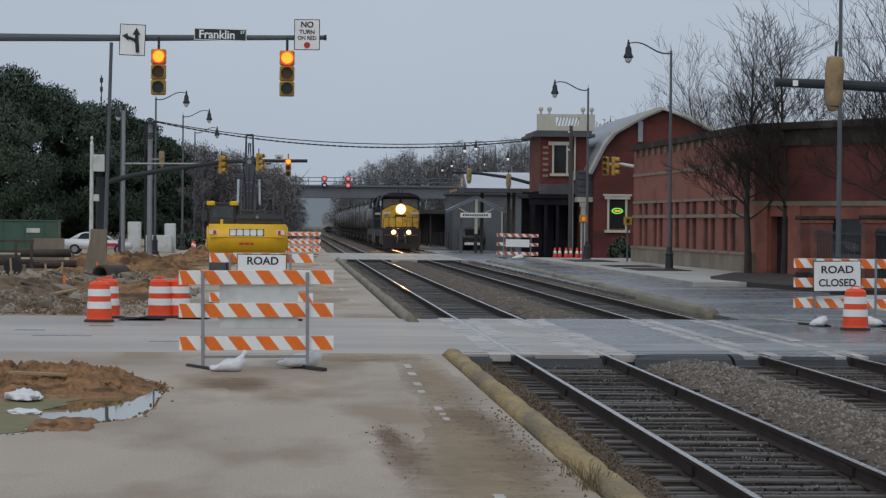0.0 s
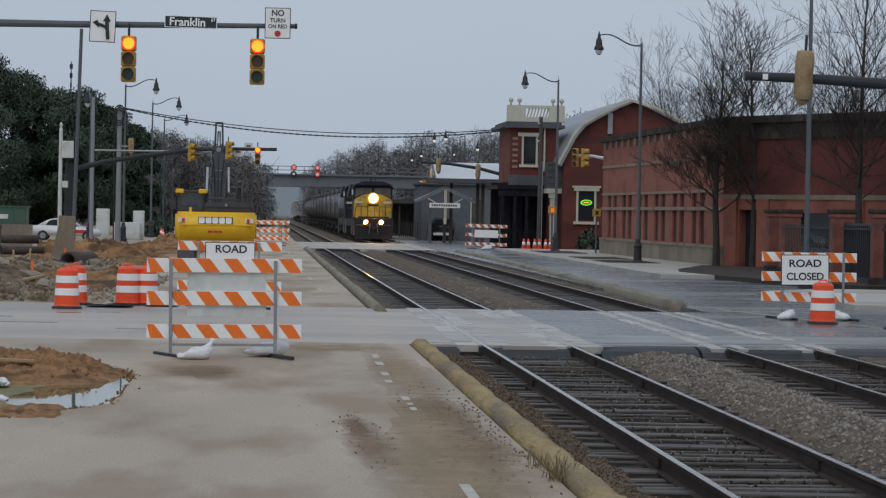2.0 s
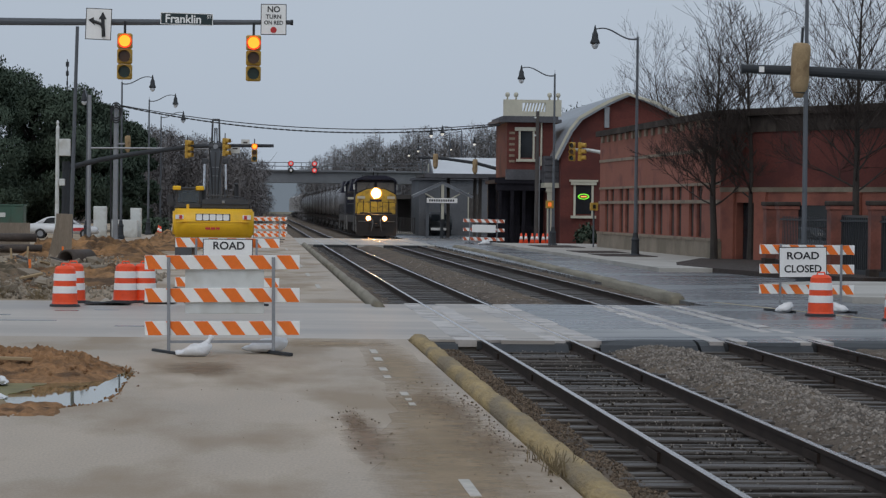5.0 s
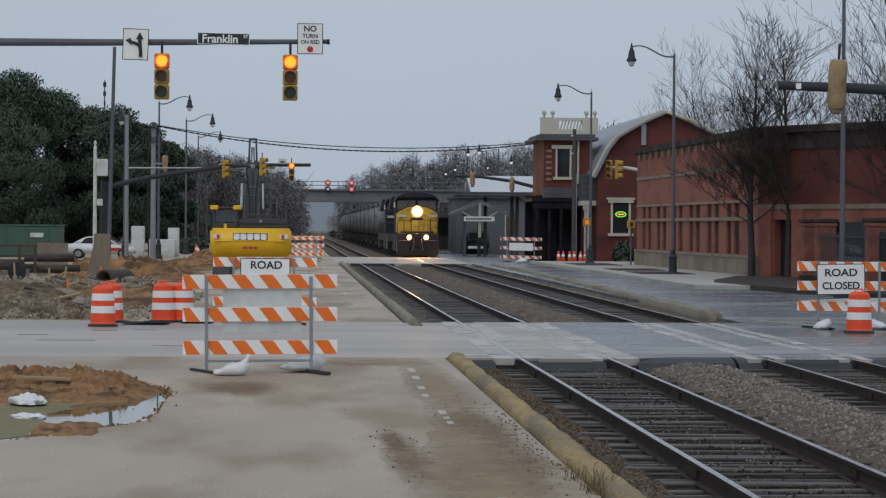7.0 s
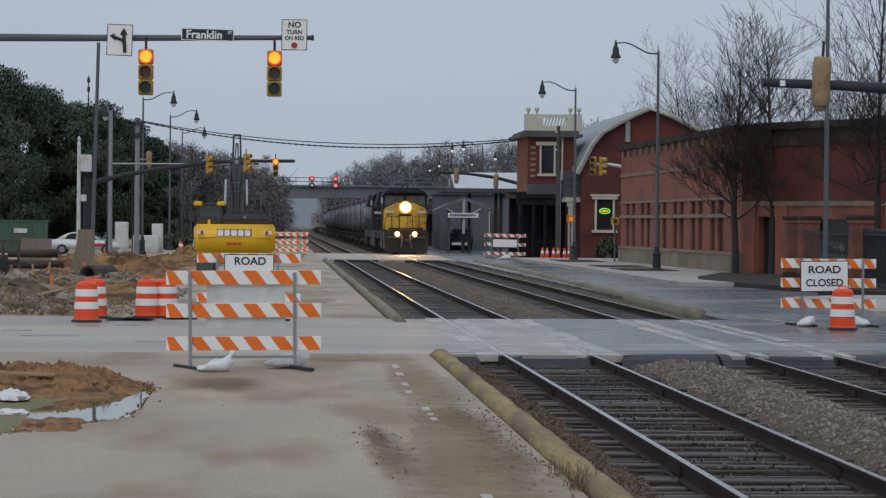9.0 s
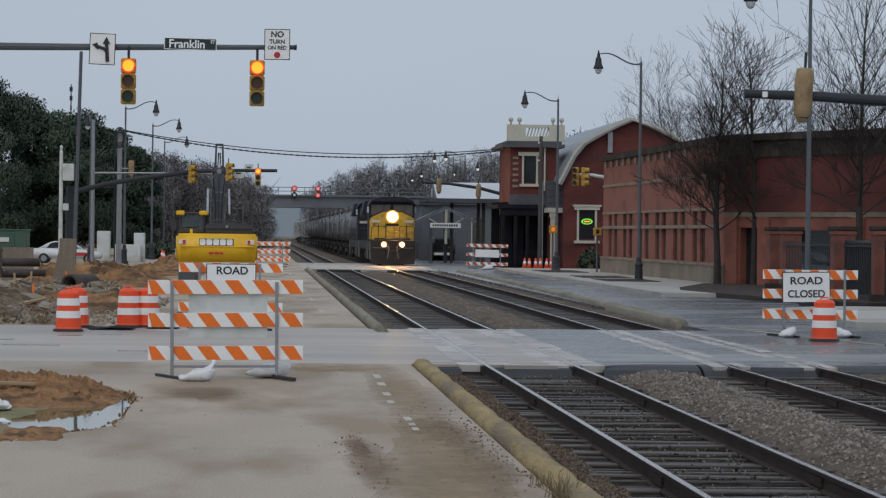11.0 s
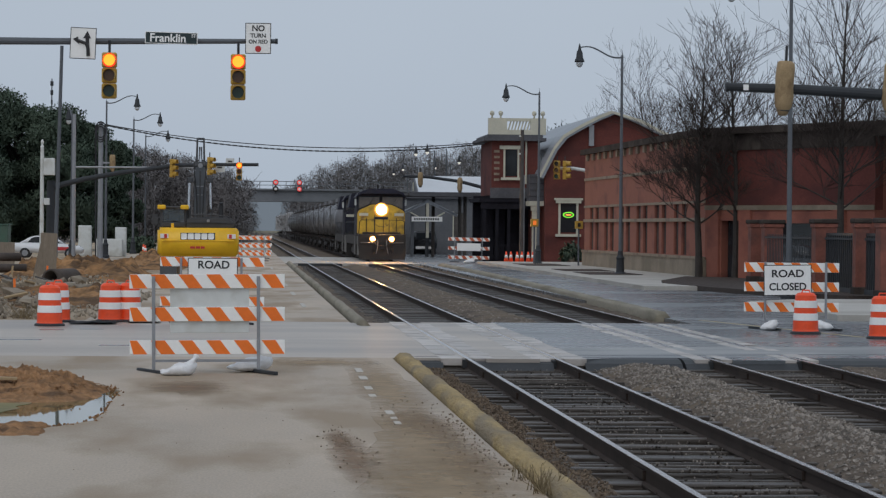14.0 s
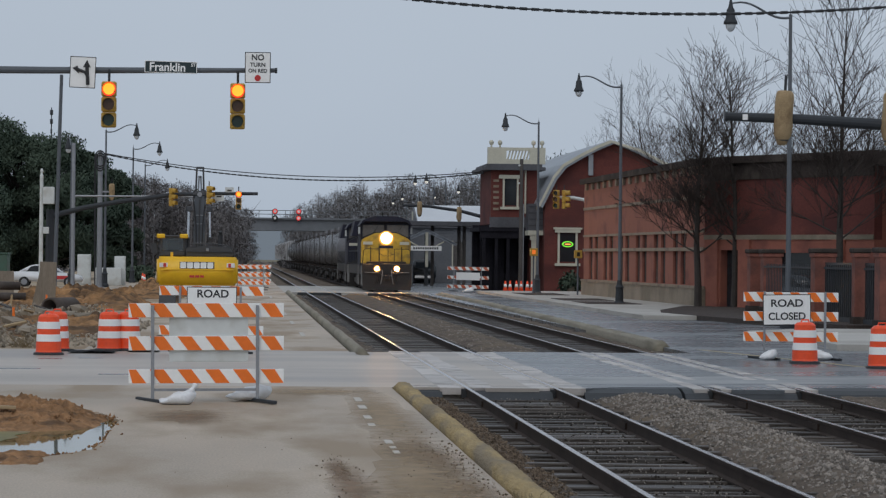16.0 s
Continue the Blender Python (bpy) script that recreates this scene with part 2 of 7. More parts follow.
M["loco_blue"] = mat("locomotive_dark_blue", (0.02, 0.021, 0.036), 0.65, vary=0.3, scale=1, fine=8, bump=0.05, stain=(0.045, 0.038, 0.032), stain_at=0.58, spec=0.25)
M["loco_black"] = mat("sooty_black_steel", (0.02, 0.0165, 0.015), 0.7, vary=0.45, scale=1.5, fine=9, bump=0.15, stain=(0.04, 0.026, 0.019), stain_at=0.55, stain_scale=1.2)
M["tank"] = mat("grimy_tank_steel", (0.15, 0.15, 0.162), 0.4, vary=0.3, scale=0.5, fine=5, bump=0.08, stain=(0.075, 0.07, 0.07), stain_at=0.58, stain_scale=0.5)
M["hopper"] = mat("grey_hopper_paint", (0.36, 0.36, 0.37), 0.6, vary=0.2, scale=0.4, fine=4, stain=(0.22, 0.2, 0.18), stain_scale=0.4)
M["rust"] = mat("rusty_pipe", (0.065, 0.05, 0.042), 0.75, vary=0.4, scale=2, fine=9, bump=0.3)
# Girder colour lightened and blued to carry the distance haze.
M["bridge"] = mat("dark_bridge_girder", (0.15, 0.16, 0.175), 0.7, vary=0.25, scale=0.1, fine=1, bump=0.1)
M["cable"] = mat("black_cable", (0.02, 0.02, 0.024), 0.6, vary=0.1, bump=0)
M["line_white"] = mat("worn_road_paint", (0.46, 0.43, 0.385), 0.6, vary=0.35, scale=4, fine=18, bump=0.2)
M["line_yellow"] = mat("worn_yellow_paint", (0.34, 0.28, 0.17), 0.6, vary=0.2, scale=2, fine=10, bump=0.2)
M["neon_green"] = mat("lit_green_neon", (0.1, 0.6, 0.05), 0.4, emit=(0.25, 0.85, 0.05, 0.75), bump=0)
M["neon_red"] = mat("lit_red_neon", (0.7, 0.2, 0.05), 0.4, emit=(1.0, 0.35, 0.08, 1.1), bump=0)
M["lamp_globe"] = mat("frosted_lamp_globe", (0.62, 0.65, 0.68), 0.2, vary=0.05, bump=0)
M["far_clay"] = mat("pale_orange_clay", (0.29, 0.158, 0.072), 0.95, vary=0.55, scale=0.8, fine=5, bump=1.0, bump_size=0.08, stain=(0.10, 0.06, 0.034), stain_at=0.52, stain_scale=0.9, spec=0.2)
M["slate"] = mat("dark_slate_shingle", (0.085, 0.085, 0.095), 0.8, vary=0.35, scale=1, fine=9, bump=0.4)
M["siding"] = mat("grey_board_siding", (0.135, 0.14, 0.152), 0.8, vary=0.25, scale=0.6, fine=6, bump=0.2)
M["cornice"] = mat("grimy_cornice", (0.045, 0.036, 0.032), 0.9, vary=0.4, scale=0.8, fine=8, bump=0.2, stain=(0.085, 0.07, 0.06), stain_at=0.6, stain_scale=0.9, spec=0.15)
M["muddy_stone"] = mat("muddy_stone", (0.145, 0.108, 0.078), 0.9, vary=0.75, scale=4, fine=30, rand=0.7, spec=0.2)
M["sacking"] = mat("tan_sacking", (0.36, 0.26, 0.15), 0.9, vary=0.3, scale=5, fine=40, bump=0.6, bump_size=0.02, stain=(0.22, 0.15, 0.085), stain_at=0.58, stain_scale=3, spec=0.2)
M["pillar_brick"] = mat("weathered_pillar_brick", (0.2, 0.07, 0.05), 0.85, vary=0.35, scale=1.5, fine=9, bump=0.4, stain=(0.10, 0.045, 0.038), stain_at=0.55, stain_scale=1.2)
M["silt"] = mat("wet_olive_silt", (0.185, 0.165, 0.07), 0.5, vary=0.25, scale=1.5, fine=6, bump=0.05, stain=(0.24, 0.165, 0.09), stain_at=0.54, stain_scale=1.2, spec=0.06)
# Grey-brown glass colour stands in for the mirrored sky.
M["cab_glass"] = mat("dusty_cab_glass", (0.115, 0.105, 0.10), 0.15, vary=0.3, scale=2, fine=9, bump=0)
M["hose"] = mat("pale_air_hose", (0.2, 0.195, 0.19), 0.7, vary=0.25, bump=0)
# Near-black colour that holds the shade of porch, canopy and wall recess.
M["shade_black"] = mat("dark_stained_porch", (0.016, 0.015, 0.02), 0.85, vary=0.4, scale=1, fine=8, bump=0.1, spec=0.15)
M["barricade_red"] = mat("faded_red_orange_sheeting", (0.55, 0.13, 0.06), 0.5, vary=0.15, scale=2, fine=20, bump=0.03)
# Emission paints blue-grey distance haze; the surface is no lamp.
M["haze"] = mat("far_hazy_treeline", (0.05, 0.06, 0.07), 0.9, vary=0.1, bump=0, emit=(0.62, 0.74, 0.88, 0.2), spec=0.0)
M["lit_globe"] = mat("lit_lamp_globe", (0.8, 0.78, 0.7), 0.2, emit=(1, 0.92, 0.8, 0.5), bump=0)


def mud_film(name, col):
    """Thin mud that frays out towards its edge."""
    m = mat(name, col, 0.85, vary=0.35, scale=2, fine=12, bump=0.6, bump_size=0.02)
    n, k = m.node_tree.nodes, m.node_tree.links
    tc, t, r = n.new("ShaderNodeTexCoord"), n.new("ShaderNodeTexNoise"), n.new("ShaderNodeMapRange")
    mp, g, a = n.new("ShaderNodeMapping"), n.new("ShaderNodeTexGradient"), n.new("ShaderNodeMath")
    t.inputs["Scale"].default_value, t.inputs["Detail"].default_value, t.inputs["Roughness"].default_value = 3.0, 8.0, 0.75
    mp.inputs["Location"].default_value, mp.inputs["Scale"].default_value = (-1.0, -1.0, 0.0), (2.0, 2.0, 0.0)
    g.gradient_type, a.operation = "SPHERICAL", "MULTIPLY_ADD"
    a.inputs[1].default_value = 0.75
    r.inputs["From Min"].default_value, r.inputs["From Max"].default_value = 0.55, 1.1
    r.inputs["To Max"].default_value = 0.65
    k.new(tc.outputs["Object"], t.inputs["Vector"])
    k.new(tc.outputs["Generated"], mp.inputs["Vector"])
    k.new(mp.outputs["Vector"], g.inputs["Vector"])
    k.new(g.outputs["Fac"], a.inputs[0])
    k.new(t.outputs["Fac"], a.inputs[2])
    k.new(a.outputs[0], r.inputs["Value"])
    k.new(r.outputs["Result"], n["Principled BSDF"].inputs["Alpha"])
    return m


M["mud_film"] = mud_film("thin_mud", (0.36, 0.265, 0.165))
M["mud_dark"] = mud_film("thin_dark_mud", (0.235, 0.15, 0.09))


# ---- building helpers ----
def box(bm, x0, x1, y0, y1, z0, z1, bev=0.0, m=None):
    mm = Matrix.Translation(((x0 + x1) / 2, (y0 + y1) / 2, (z0 + z1) / 2)) @ Matrix.Diagonal((x1 - x0, y1 - y0, z1 - z0, 1))
    got = bmesh.ops.create_cube(bm, size=1, matrix=(m @ mm) if m else mm)
    if bev:
        edges = {e for v in got["verts"] for e in v.link_edges}
        bmesh.ops.bevel(bm, geom=list(edges), offset=bev, segments=1, affect="EDGES", profile=0.5)
    return bm


def rod(bm, a, b, r0, r1=None, seg=8):
    a, b = Vector(a), Vector(b)
    d = b - a
    m = Matrix.Translation((a + b) / 2) @ d.to_track_quat("Z", "Y").to_matrix().to_4x4()
    bmesh.ops.create_cone(bm, cap_ends=True, segments=seg, radius1=r0, radius2=r0 if r1 is None else r1, depth=d.length, matrix=m)
    return bm


def tube(bm, pts, r0, r1=None, seg=8):
    pts = [Vector(p) for p in pts]
    r1 = r0 if r1 is None else r1
    rings = []
    for i, p in enumerate(pts):
        d = (pts[min(i + 1, len(pts) - 1)] - pts[max(i - 1, 0)]).normalized()
        q = d.to_track_quat("Z", "Y")
        r = r0 + (r1 - r0) * i / (len(pts) - 1)
        rings.append([bm.verts.new(p + q @ Vector((r * math.cos(2 * math.pi * j / seg), r * math.sin(2 * math.pi * j / seg), 0))) for j in range(seg)])
    for a, b in zip(rings, rings[1:]):
        for j in range(seg):
            bm.faces.new((a[j], a[(j + 1) % seg], b[(j + 1) % seg], b[j]))
    bm.faces.new(rings[0][::-1])
    bm.faces.new(rings[-1])
    return bm


def lathe(bm, profile, seg=16, m=None):
    """profile: (radius, height) pairs from the bottom up."""
    m = m or Matrix()
    rings = [[bm.verts.new(m @ Vector((r * math.cos(2 * math.pi * j / seg), r * math.sin(2 * math.pi * j / seg), z))) for j in range(seg)] for r, z in profile]
    for a, b in zip(rings, rings[1:]):
        for j in range(seg):
            bm.faces.new((a[j], a[(j + 1) % seg], b[(j + 1) % seg], b[j]))
    bm.faces.new(rings[0][::-1])
    bm.faces.new(rings[-1])
    return bm


def prism(bm, outline, lo, hi, axis="y", m=None):
    """An outline of (a, b) pairs drawn out along an axis: y (a=x, b=z), x (a=y, b=z) or z (a=x, b=y)."""
    m = m or Matrix()
    put = {"y": lambda a, b, c: (a, c, b), "x": lambda a, b, c: (c, a, b), "z": lambda a, b, c: (a, b, c)}[axis]
    one = [bm.verts.new(m @ Vector(put(a, b, lo))) for a, b in outline]
    two = [bm.verts.new(m @ Vector(put(a, b, hi))) for a, b in outline]
    n = len(outline)
    faces = [bm.faces.new(one), bm.faces.new(two[::-1])]
    faces += [bm.faces.new((one[i], two[i], two[(i + 1) % n], one[(i + 1) % n])) for i in range(n)]
    bmesh.ops.recalc_face_normals(bm, faces=faces)
    return bm


def ball(bm, c, r, sub=2, scale=(1, 1, 1)):
    bmesh.ops.create_icosphere(bm, subdivisions=sub, radius=r, matrix=Matrix.Translation(c) @ Matrix.Diagonal((*scale, 1)))
    return bm


def B():
    return bmesh.new()


def part(name, bm, material, parent=None, label="", smooth=False):
    me = bpy.data.meshes.new(name)
    bm.to_mesh(me)
    bm.free()
    if smooth:
        for p in me.polygons:
            p.use_smooth = True
    me.materials.append(M[material])
    ob = new(name, me)
    ob.parent = parent
    if label:
        ob["label"] = label
    return ob


def thing(name, label, category, at=None, group="", kind=""):
    ob = new(name)
    ob.empty_display_size = 0.2
    ob.matrix_basis = at or Matrix()
    return tagged(ob, label, category, group, kind)


def structure(name, bm, material, label, category, smooth=False):
    return tagged(part(name, bm, material, None, "", smooth), label, category, "", "structure")


def share(ob, parent, m, name=None):
    o = bpy.data.objects.new(name or ob.name.split(".")[0], ob.data)
    scene.collection.objects.link(o)
    o.parent = parent
    o.matrix_basis = m
    return o


def letters(name, text, size, material, parent, m, depth=0.004, label="", squeeze=1.0):
    cu = bpy.data.curves.new(name, "FONT")
    cu.body, cu.size, cu.extrude, cu.align_x, cu.align_y, cu.offset = text, size, depth, "CENTER", "CENTER", size * 0.022
    tmp = bpy.data.objects.new("tmp", cu)
    scene.collection.objects.link(tmp)
    bpy.context.view_layer.update()
    me = bpy.data.meshes.new_from_object(tmp.evaluated_get(bpy.context.evaluated_depsgraph_get()))
    bpy.data.objects.remove(tmp)
    me.transform(Matrix.Diagonal((squeeze, 1, 1, 1)))
    me.materials.clear()
    me.materials.append(M[material])
    ob = new(name, me)
    ob.parent = parent
    ob.matrix_basis = m
    if label:
        ob["label"] = label
    return ob


def grid_mesh(x0, x1, y0, y1, nx, ny, height):
    bm = B()
    vs = [[bm.verts.new((x0 + (x1 - x0) * i / nx, y0 + (y1 - y0) * j / ny, height(x0 + (x1 - x0) * i / nx, y0 + (y1 - y0) * j / ny))) for i in range(nx + 1)] for j in range(ny + 1)]
    for j in range(ny):
        for i in range(nx):
            bm.faces.new((vs[j][i], vs[j][i + 1], vs[j + 1][i + 1], vs[j + 1][i]))
    return bm


def hum(x, y, s, z=0.0):
    return noise.noise(Vector((x * s, y * s, z)))


OCTA = [(1, 0, 0), (0, 1, 0), (-1, 0, 0), (0, -1, 0), (0, 0, 1), (0, 0, -1)]
OCTF = [(0, 1, 4), (1, 2, 4), (2, 3, 4), (3, 0, 4), (1, 0, 5), (2, 1, 5), (3, 2, 5), (0, 3, 5)]


def chips(name, spots, material, rng, parent=None):
    """Many broken stones in one mesh; spots: (x, y, z, size)."""
    verts, faces = [], []
    for x, y, z, s in spots:
        q = Euler((rng.uniform(0, 6), rng.uniform(0, 6), rng.uniform(0, 6))).to_matrix()
        o = len(verts)
        d = (s * rng.uniform(0.6, 1.2), s * rng.uniform(0.6, 1.2), s * rng.uniform(0.4, 0.9))
        for v in OCTA:
            w = q @ Vector((v[0] * d[0] * rng.uniform(0.7, 1.1), v[1] * d[1] * rng.uniform(0.7, 1.1), v[2] * d[2] * rng.uniform(0.7, 1.1)))
            verts.append((x + w.x, y + w.y, z + w.z))
        faces += [(o + a, o + b, o + c) for a, b, c in OCTF]
    me = bpy.data.meshes.new(name)
    me.from_pydata(verts, [], faces)
    me.materials.append(M[material])
    ob = new(name, me)
    ob.parent = parent
    return ob


# ---- ground, streets, tracks ----
T1, T2, GAUGE = 4.53, 8.70, 0.7535
structure("ground", grid_mesh(-2500, 2500, -200, 4500, 10, 10, lambda x, y: -0.42), "soil", "brown winter soil that runs to the horizon", "ground")
PUDDLE = [(-3.9, 27.2), (-2.95, 28.2), (-2.35, 29.6), (-1.95, 30.4), (-1.66, 31.2), (-1.60, 32.7), (-1.62, 34.5), (-1.60, 36.7), (-1.9, 38.2), (-3.2, 38.6), (-4.3, 38.4), (-5.5, 37.5), (-5.5, 28)]


def slab(name, outline, top, thick, material, label, category, hole=None):
    bm = B()
    if hole:
        outer = [bm.verts.new((x, y, top)) for x, y in outline]
        inner = [bm.verts.new((x, y, top)) for x, y in hole]
        edges = [bm.edges.new((r[i], r[(i + 1) % len(r)])) for r in (outer, inner) for i in range(len(r))]
        bmesh.ops.triangle_fill(bm, use_beauty=True, edges=edges)
        got = bmesh.ops.extrude_face_region(bm, geom=bm.faces[:])
        bmesh.ops.translate(bm, verts=[v for v in got["geom"] if isinstance(v, bmesh.types.BMVert)], vec=(0, 0, -thick))
        bmesh.ops.recalc_face_normals(bm, faces=bm.faces)
    else:
        prism(bm, outline, top - thick, top, "z")
    return structure(name, bm, material, label, category)


slab("road", [(-40, -10), (2.5, -10), (2.5, 46.4), (-40, 46.4)], 0.0, 0.3, "road", "muddy worn concrete road beside the tracks", "road", PUDDLE)
slab("street", [(-60, 46.4), (5.75, 46.4), (5.75, 63.2), (2.45, 63.2), (2.45, 63.6), (-60, 63.6)], 0.0, 0.3, "street", "damp grey concrete cross street", "road")
slab("asphalt_street", [(5.75, 46.4), (6.6, 46.9), (60, 50.0), (60, 66), (14.5, 66.5), (14.5, 81), (60, 83), (60, 98), (14.5, 99), (14.5, 235), (10.45, 235), (10.45, 64), (5.75, 64)], 0.0, 0.3, "asphalt", "damp dark asphalt street over the tracks", "road")
slab("far_road", [(-3.6, 63.6), (2.45, 63.6), (2.45, 420), (-9, 420), (-9, 150), (-3.6, 130)], 0.0, 0.3, "road", "pale worn concrete road beside the tracks", "road")
slab("dirt_lot", [(-60, 63.6), (-3.6, 63.6), (-3.6, 130), (-9, 150), (-9, 420), (-90, 420), (-90, 63.6)], -0.01, 0.3, "sand", "torn-up construction lot of pale dirt", "ground")
slab("far_crossing", [(2.45, 164), (10.45, 164), (10.45, 197), (2.45, 197)], 0.0, 0.28, "walkway", "pale concrete street crossing over the tracks", "road")
slab("station_forecourt", [(14.5, 170), (60, 170), (60, 330), (14.5, 330)], 0.02, 0.3, "asphalt", "damp asphalt forecourt of the station", "road")
slab("platform", [(10.6, 235), (14.5, 235), (14.5, 420), (10.6, 420)], 0.12, 0.4, "walkway", "concrete station platform", "platform")
slab("sidewalk", [(14.45, 99.2), (20.5, 99.2), (20.5, 168), (14.2, 168), (14.35, 130)], 0.15, 0.4, "walkway", "pale concrete sidewalk with a low kerb", "sidewalk")
slab("corner_sidewalk", [(14.5, 66.8), (40, 64.5), (40, 81.2), (17, 82.2), (14.5, 79)], 0.15, 0.4, "walkway", "pale concrete corner sidewalk", "sidewalk")
slab("planting_bed", [(17.3, 92.8), (19, 86), (40, 84), (40, 110), (21.2, 118.5), (19.2, 119.5), (16.6, 109.3), (15.9, 104.5), (16.6, 97)], 0.165, 0.3, "mulch", "dark mulch bed under the street trees", "planting bed")
for k, (a, b) in enumerate(((122.6, 129), (132, 138), (150, 158))):
    slab("tree_pit", [(15.4, a), (17.8, a), (17.8, b), (15.4, b)], 0.172, 0.3, "mulch", "dark mulch strip set in the sidewalk", "planting bed")


def track_bed():
    """Ballast with a shoulder between the kerbs."""
    def height(x, y):
        z = -0.20 + 0.035 * hum(x, y, 1.1) + 0.03 * hum(x, y, 4.0)
        if 5.8 < x < 7.5 and (y < 46 or y > 64):
            z += 0.15 * math.sin((x - 5.8) / 1.7 * math.pi)
        if x > 9.95:
            z += 0.10
        for cx in (T1, T2):
            if abs(x - cx) < 1.28 and x > 3.8:
                z -= 0.09
        if x < 3.8:
            z += (0.035 if x < 3.36 else -0.06) + 0.05 * hum(x, y, 1.7, 6)
        if 5.35 < x < 5.83:
            z += 0.06
        return z
    for name, y0, y1, ny in (("ballast_bed", 14, 46.3, 190), ("ballast_bed", 63.4, 164.4, 250), ("ballast_bed", 196.8, 900, 60)):
        structure(name, grid_mesh(2.3, 10.75 if y0 > 50 else 14.0, y0, y1, 90, ny, height), "ballast", "grey crushed-stone track ballast", "ballast")
    # Near-black sheets between the rails darken the gaps between the ties.
    for cx in (T1, T2):
        structure("oily_ballast", grid_mesh(cx - 0.70, cx + 0.70, 14, 46.2, 24, 190, lambda x, y: height(x, y) + 0.008), "ballast_dark", "dark ballast between the ties", "ballast")
        structure("oily_ballast", grid_mesh(cx - 0.70, cx + 0.70, 63.6, 164.2, 12, 250, lambda x, y: height(x, y) + 0.012), "ballast_dark", "dark ballast between the ties", "ballast")
    rng = random.Random(5)
    spots = []
    for _ in range(26000):
        y = 16 + 30.0 * rng.random() ** 0.8
        x = rng.choice((rng.uniform(5.95, 7.5), rng.uniform(2.8, 3.4), rng.uniform(3.4, 13.5)))
        z = height(x, y)
        on_track = abs(x - T1) < 1.2 or abs(x - T2) < 1.2
        spots.append((x, y, z - (0.03 if on_track else 0.0), rng.uniform(0.012, 0.026) if not 5.8 < x < 7.6 else rng.choice((rng.uniform(0.012, 0.03), rng.uniform(0.012, 0.03), rng.uniform(0.025, 0.048)))))
    for _ in range(5000):
        x, y = rng.uniform(2.8, 3.5), 16 + 30 * rng.random() ** 0.8
        spots.append((x, y, height(x, y) + 0.012, rng.uniform(0.008, 0.028)))
    for _ in range(9000):
        y = 63.6 + 60 * rng.random() ** 1.3
        x = rng.choice((rng.uniform(5.8, 7.4), rng.uniform(2.8, 10.3)))
        spots.append((x, y, height(x, y) - 0.02, rng.uniform(0.02, 0.05)))
    for _ in range(1800):
        cx = rng.choice((T1, T2))
        spots.append((cx + rng.uniform(-0.9, 0.9), 16 + 30 * rng.random(), rng.uniform(-0.2, -0.155), rng.uniform(0.008, 0.028)))
    dark = [q for q in spots if (abs(q[0] - T1) < 0.95 or abs(q[0] - T2) < 0.95)]
    spots = [q for q in spots if not (abs(q[0] - T1) < 0.95 or abs(q[0] - T2) < 0.95)]
    near = [q for q in spots if q[0] < 3.5 and q[1] < 46]
    spots = [q for q in spots if not (q[0] < 3.5 and q[1] < 46)]
    for _ in range(2600):
        cx = rng.choice((T1, T2))
        spots.append((cx + rng.uniform(-0.72, 0.72), 16 + 30 * rng.random(), rng.uniform(-0.18, -0.15), rng.uniform(0.006, 0.02)))
    tagged(chips("muddy_ballast_stones", near, "muddy_stone", rng), "brown muddy stones between kerb and rail", "ballast", "", "stuff")
    tagged(chips("oily_ballast_stones", dark, "ballast_dark", rng), "dark stones between the ties", "ballast", "", "stuff")
    ob = chips("ballast_stones", spots, "gravel", rng)
    tagged(ob, "loose grey and brown crushed ballast stones", "ballast", "", "stuff")


track_bed()
PROF = [(-0.07, -0.185), (0.07, -0.185), (0.07, -0.17), (0.018, -0.15), (0.013, -0.05), (0.036, -0.04), (0.036, -0.004), (-0.036, -0.004), (-0.036, -0.04), (-0.013, -0.05), (-0.018, -0.15), (-0.07, -0.17)]
tie_bm = box(B(), -1.3, 1.3, -0.115, 0.115, -0.36, -0.165, 0.012)
tie_mesh = None
for name, cx in (("railway_track", T1), ("railway_track", T2)):
    tr = thing(name, "railway track of worn steel rails on dark timber ties", "railway track", pose(cx, 0, 0), "parallel tracks", "structure")
    for s in (-1, 1):
        r = part("rail", prism(B(), [(a + s * GAUGE, b) for a, b in PROF], 10, 900, "y"), "rail", tr, "rusty-sided steel rail")
        part("rail_head", box(B(), s * GAUGE - 0.034, s * GAUGE + 0.034, 10, 900, -0.0045, 0.001), "railtop", r, "polished running surface")
        for yj in (25.6, 37.6, 43.0):
            part("joint_bar", box(B(), s * GAUGE - 0.045, s * GAUGE + 0.045, yj, yj + 0.7, -0.14, -0.055), "rail", r, "bolted joint bar")
    rng = random.Random(int(cx * 10))
    if tie_mesh is None:
        first = part("tie", tie_bm, "tie", tr)
        tie_mesh = first.data
        first.matrix_basis = pose(0, 15, 0)
    y = 15.5
    while y < 46.2:
        o = new("tie", tie_mesh)
        o.parent = tr
        o.matrix_basis = pose(rng.uniform(-0.05, 0.05), y + rng.uniform(-0.05, 0.05), rng.uniform(-0.035, 0.012), rng.uniform(-4, 4), rng.uniform(-0.6, 0.6), rng.uniform(-2.2, 2.2)) @ Matrix.Diagonal((rng.uniform(0.97, 1.03), rng.uniform(0.5, 0.95), 1, 1))
        y += 0.5
    far = B()
    y = 63.8
    while y < 164:
        box(far, -1.3, 1.3, y - 0.115, y + 0.115, -0.36, -0.165 + rng.uniform(-0.012, 0.012))
        y += 0.5
    tagged(part("far_ties", far, "tie", tr), kind="stuff")

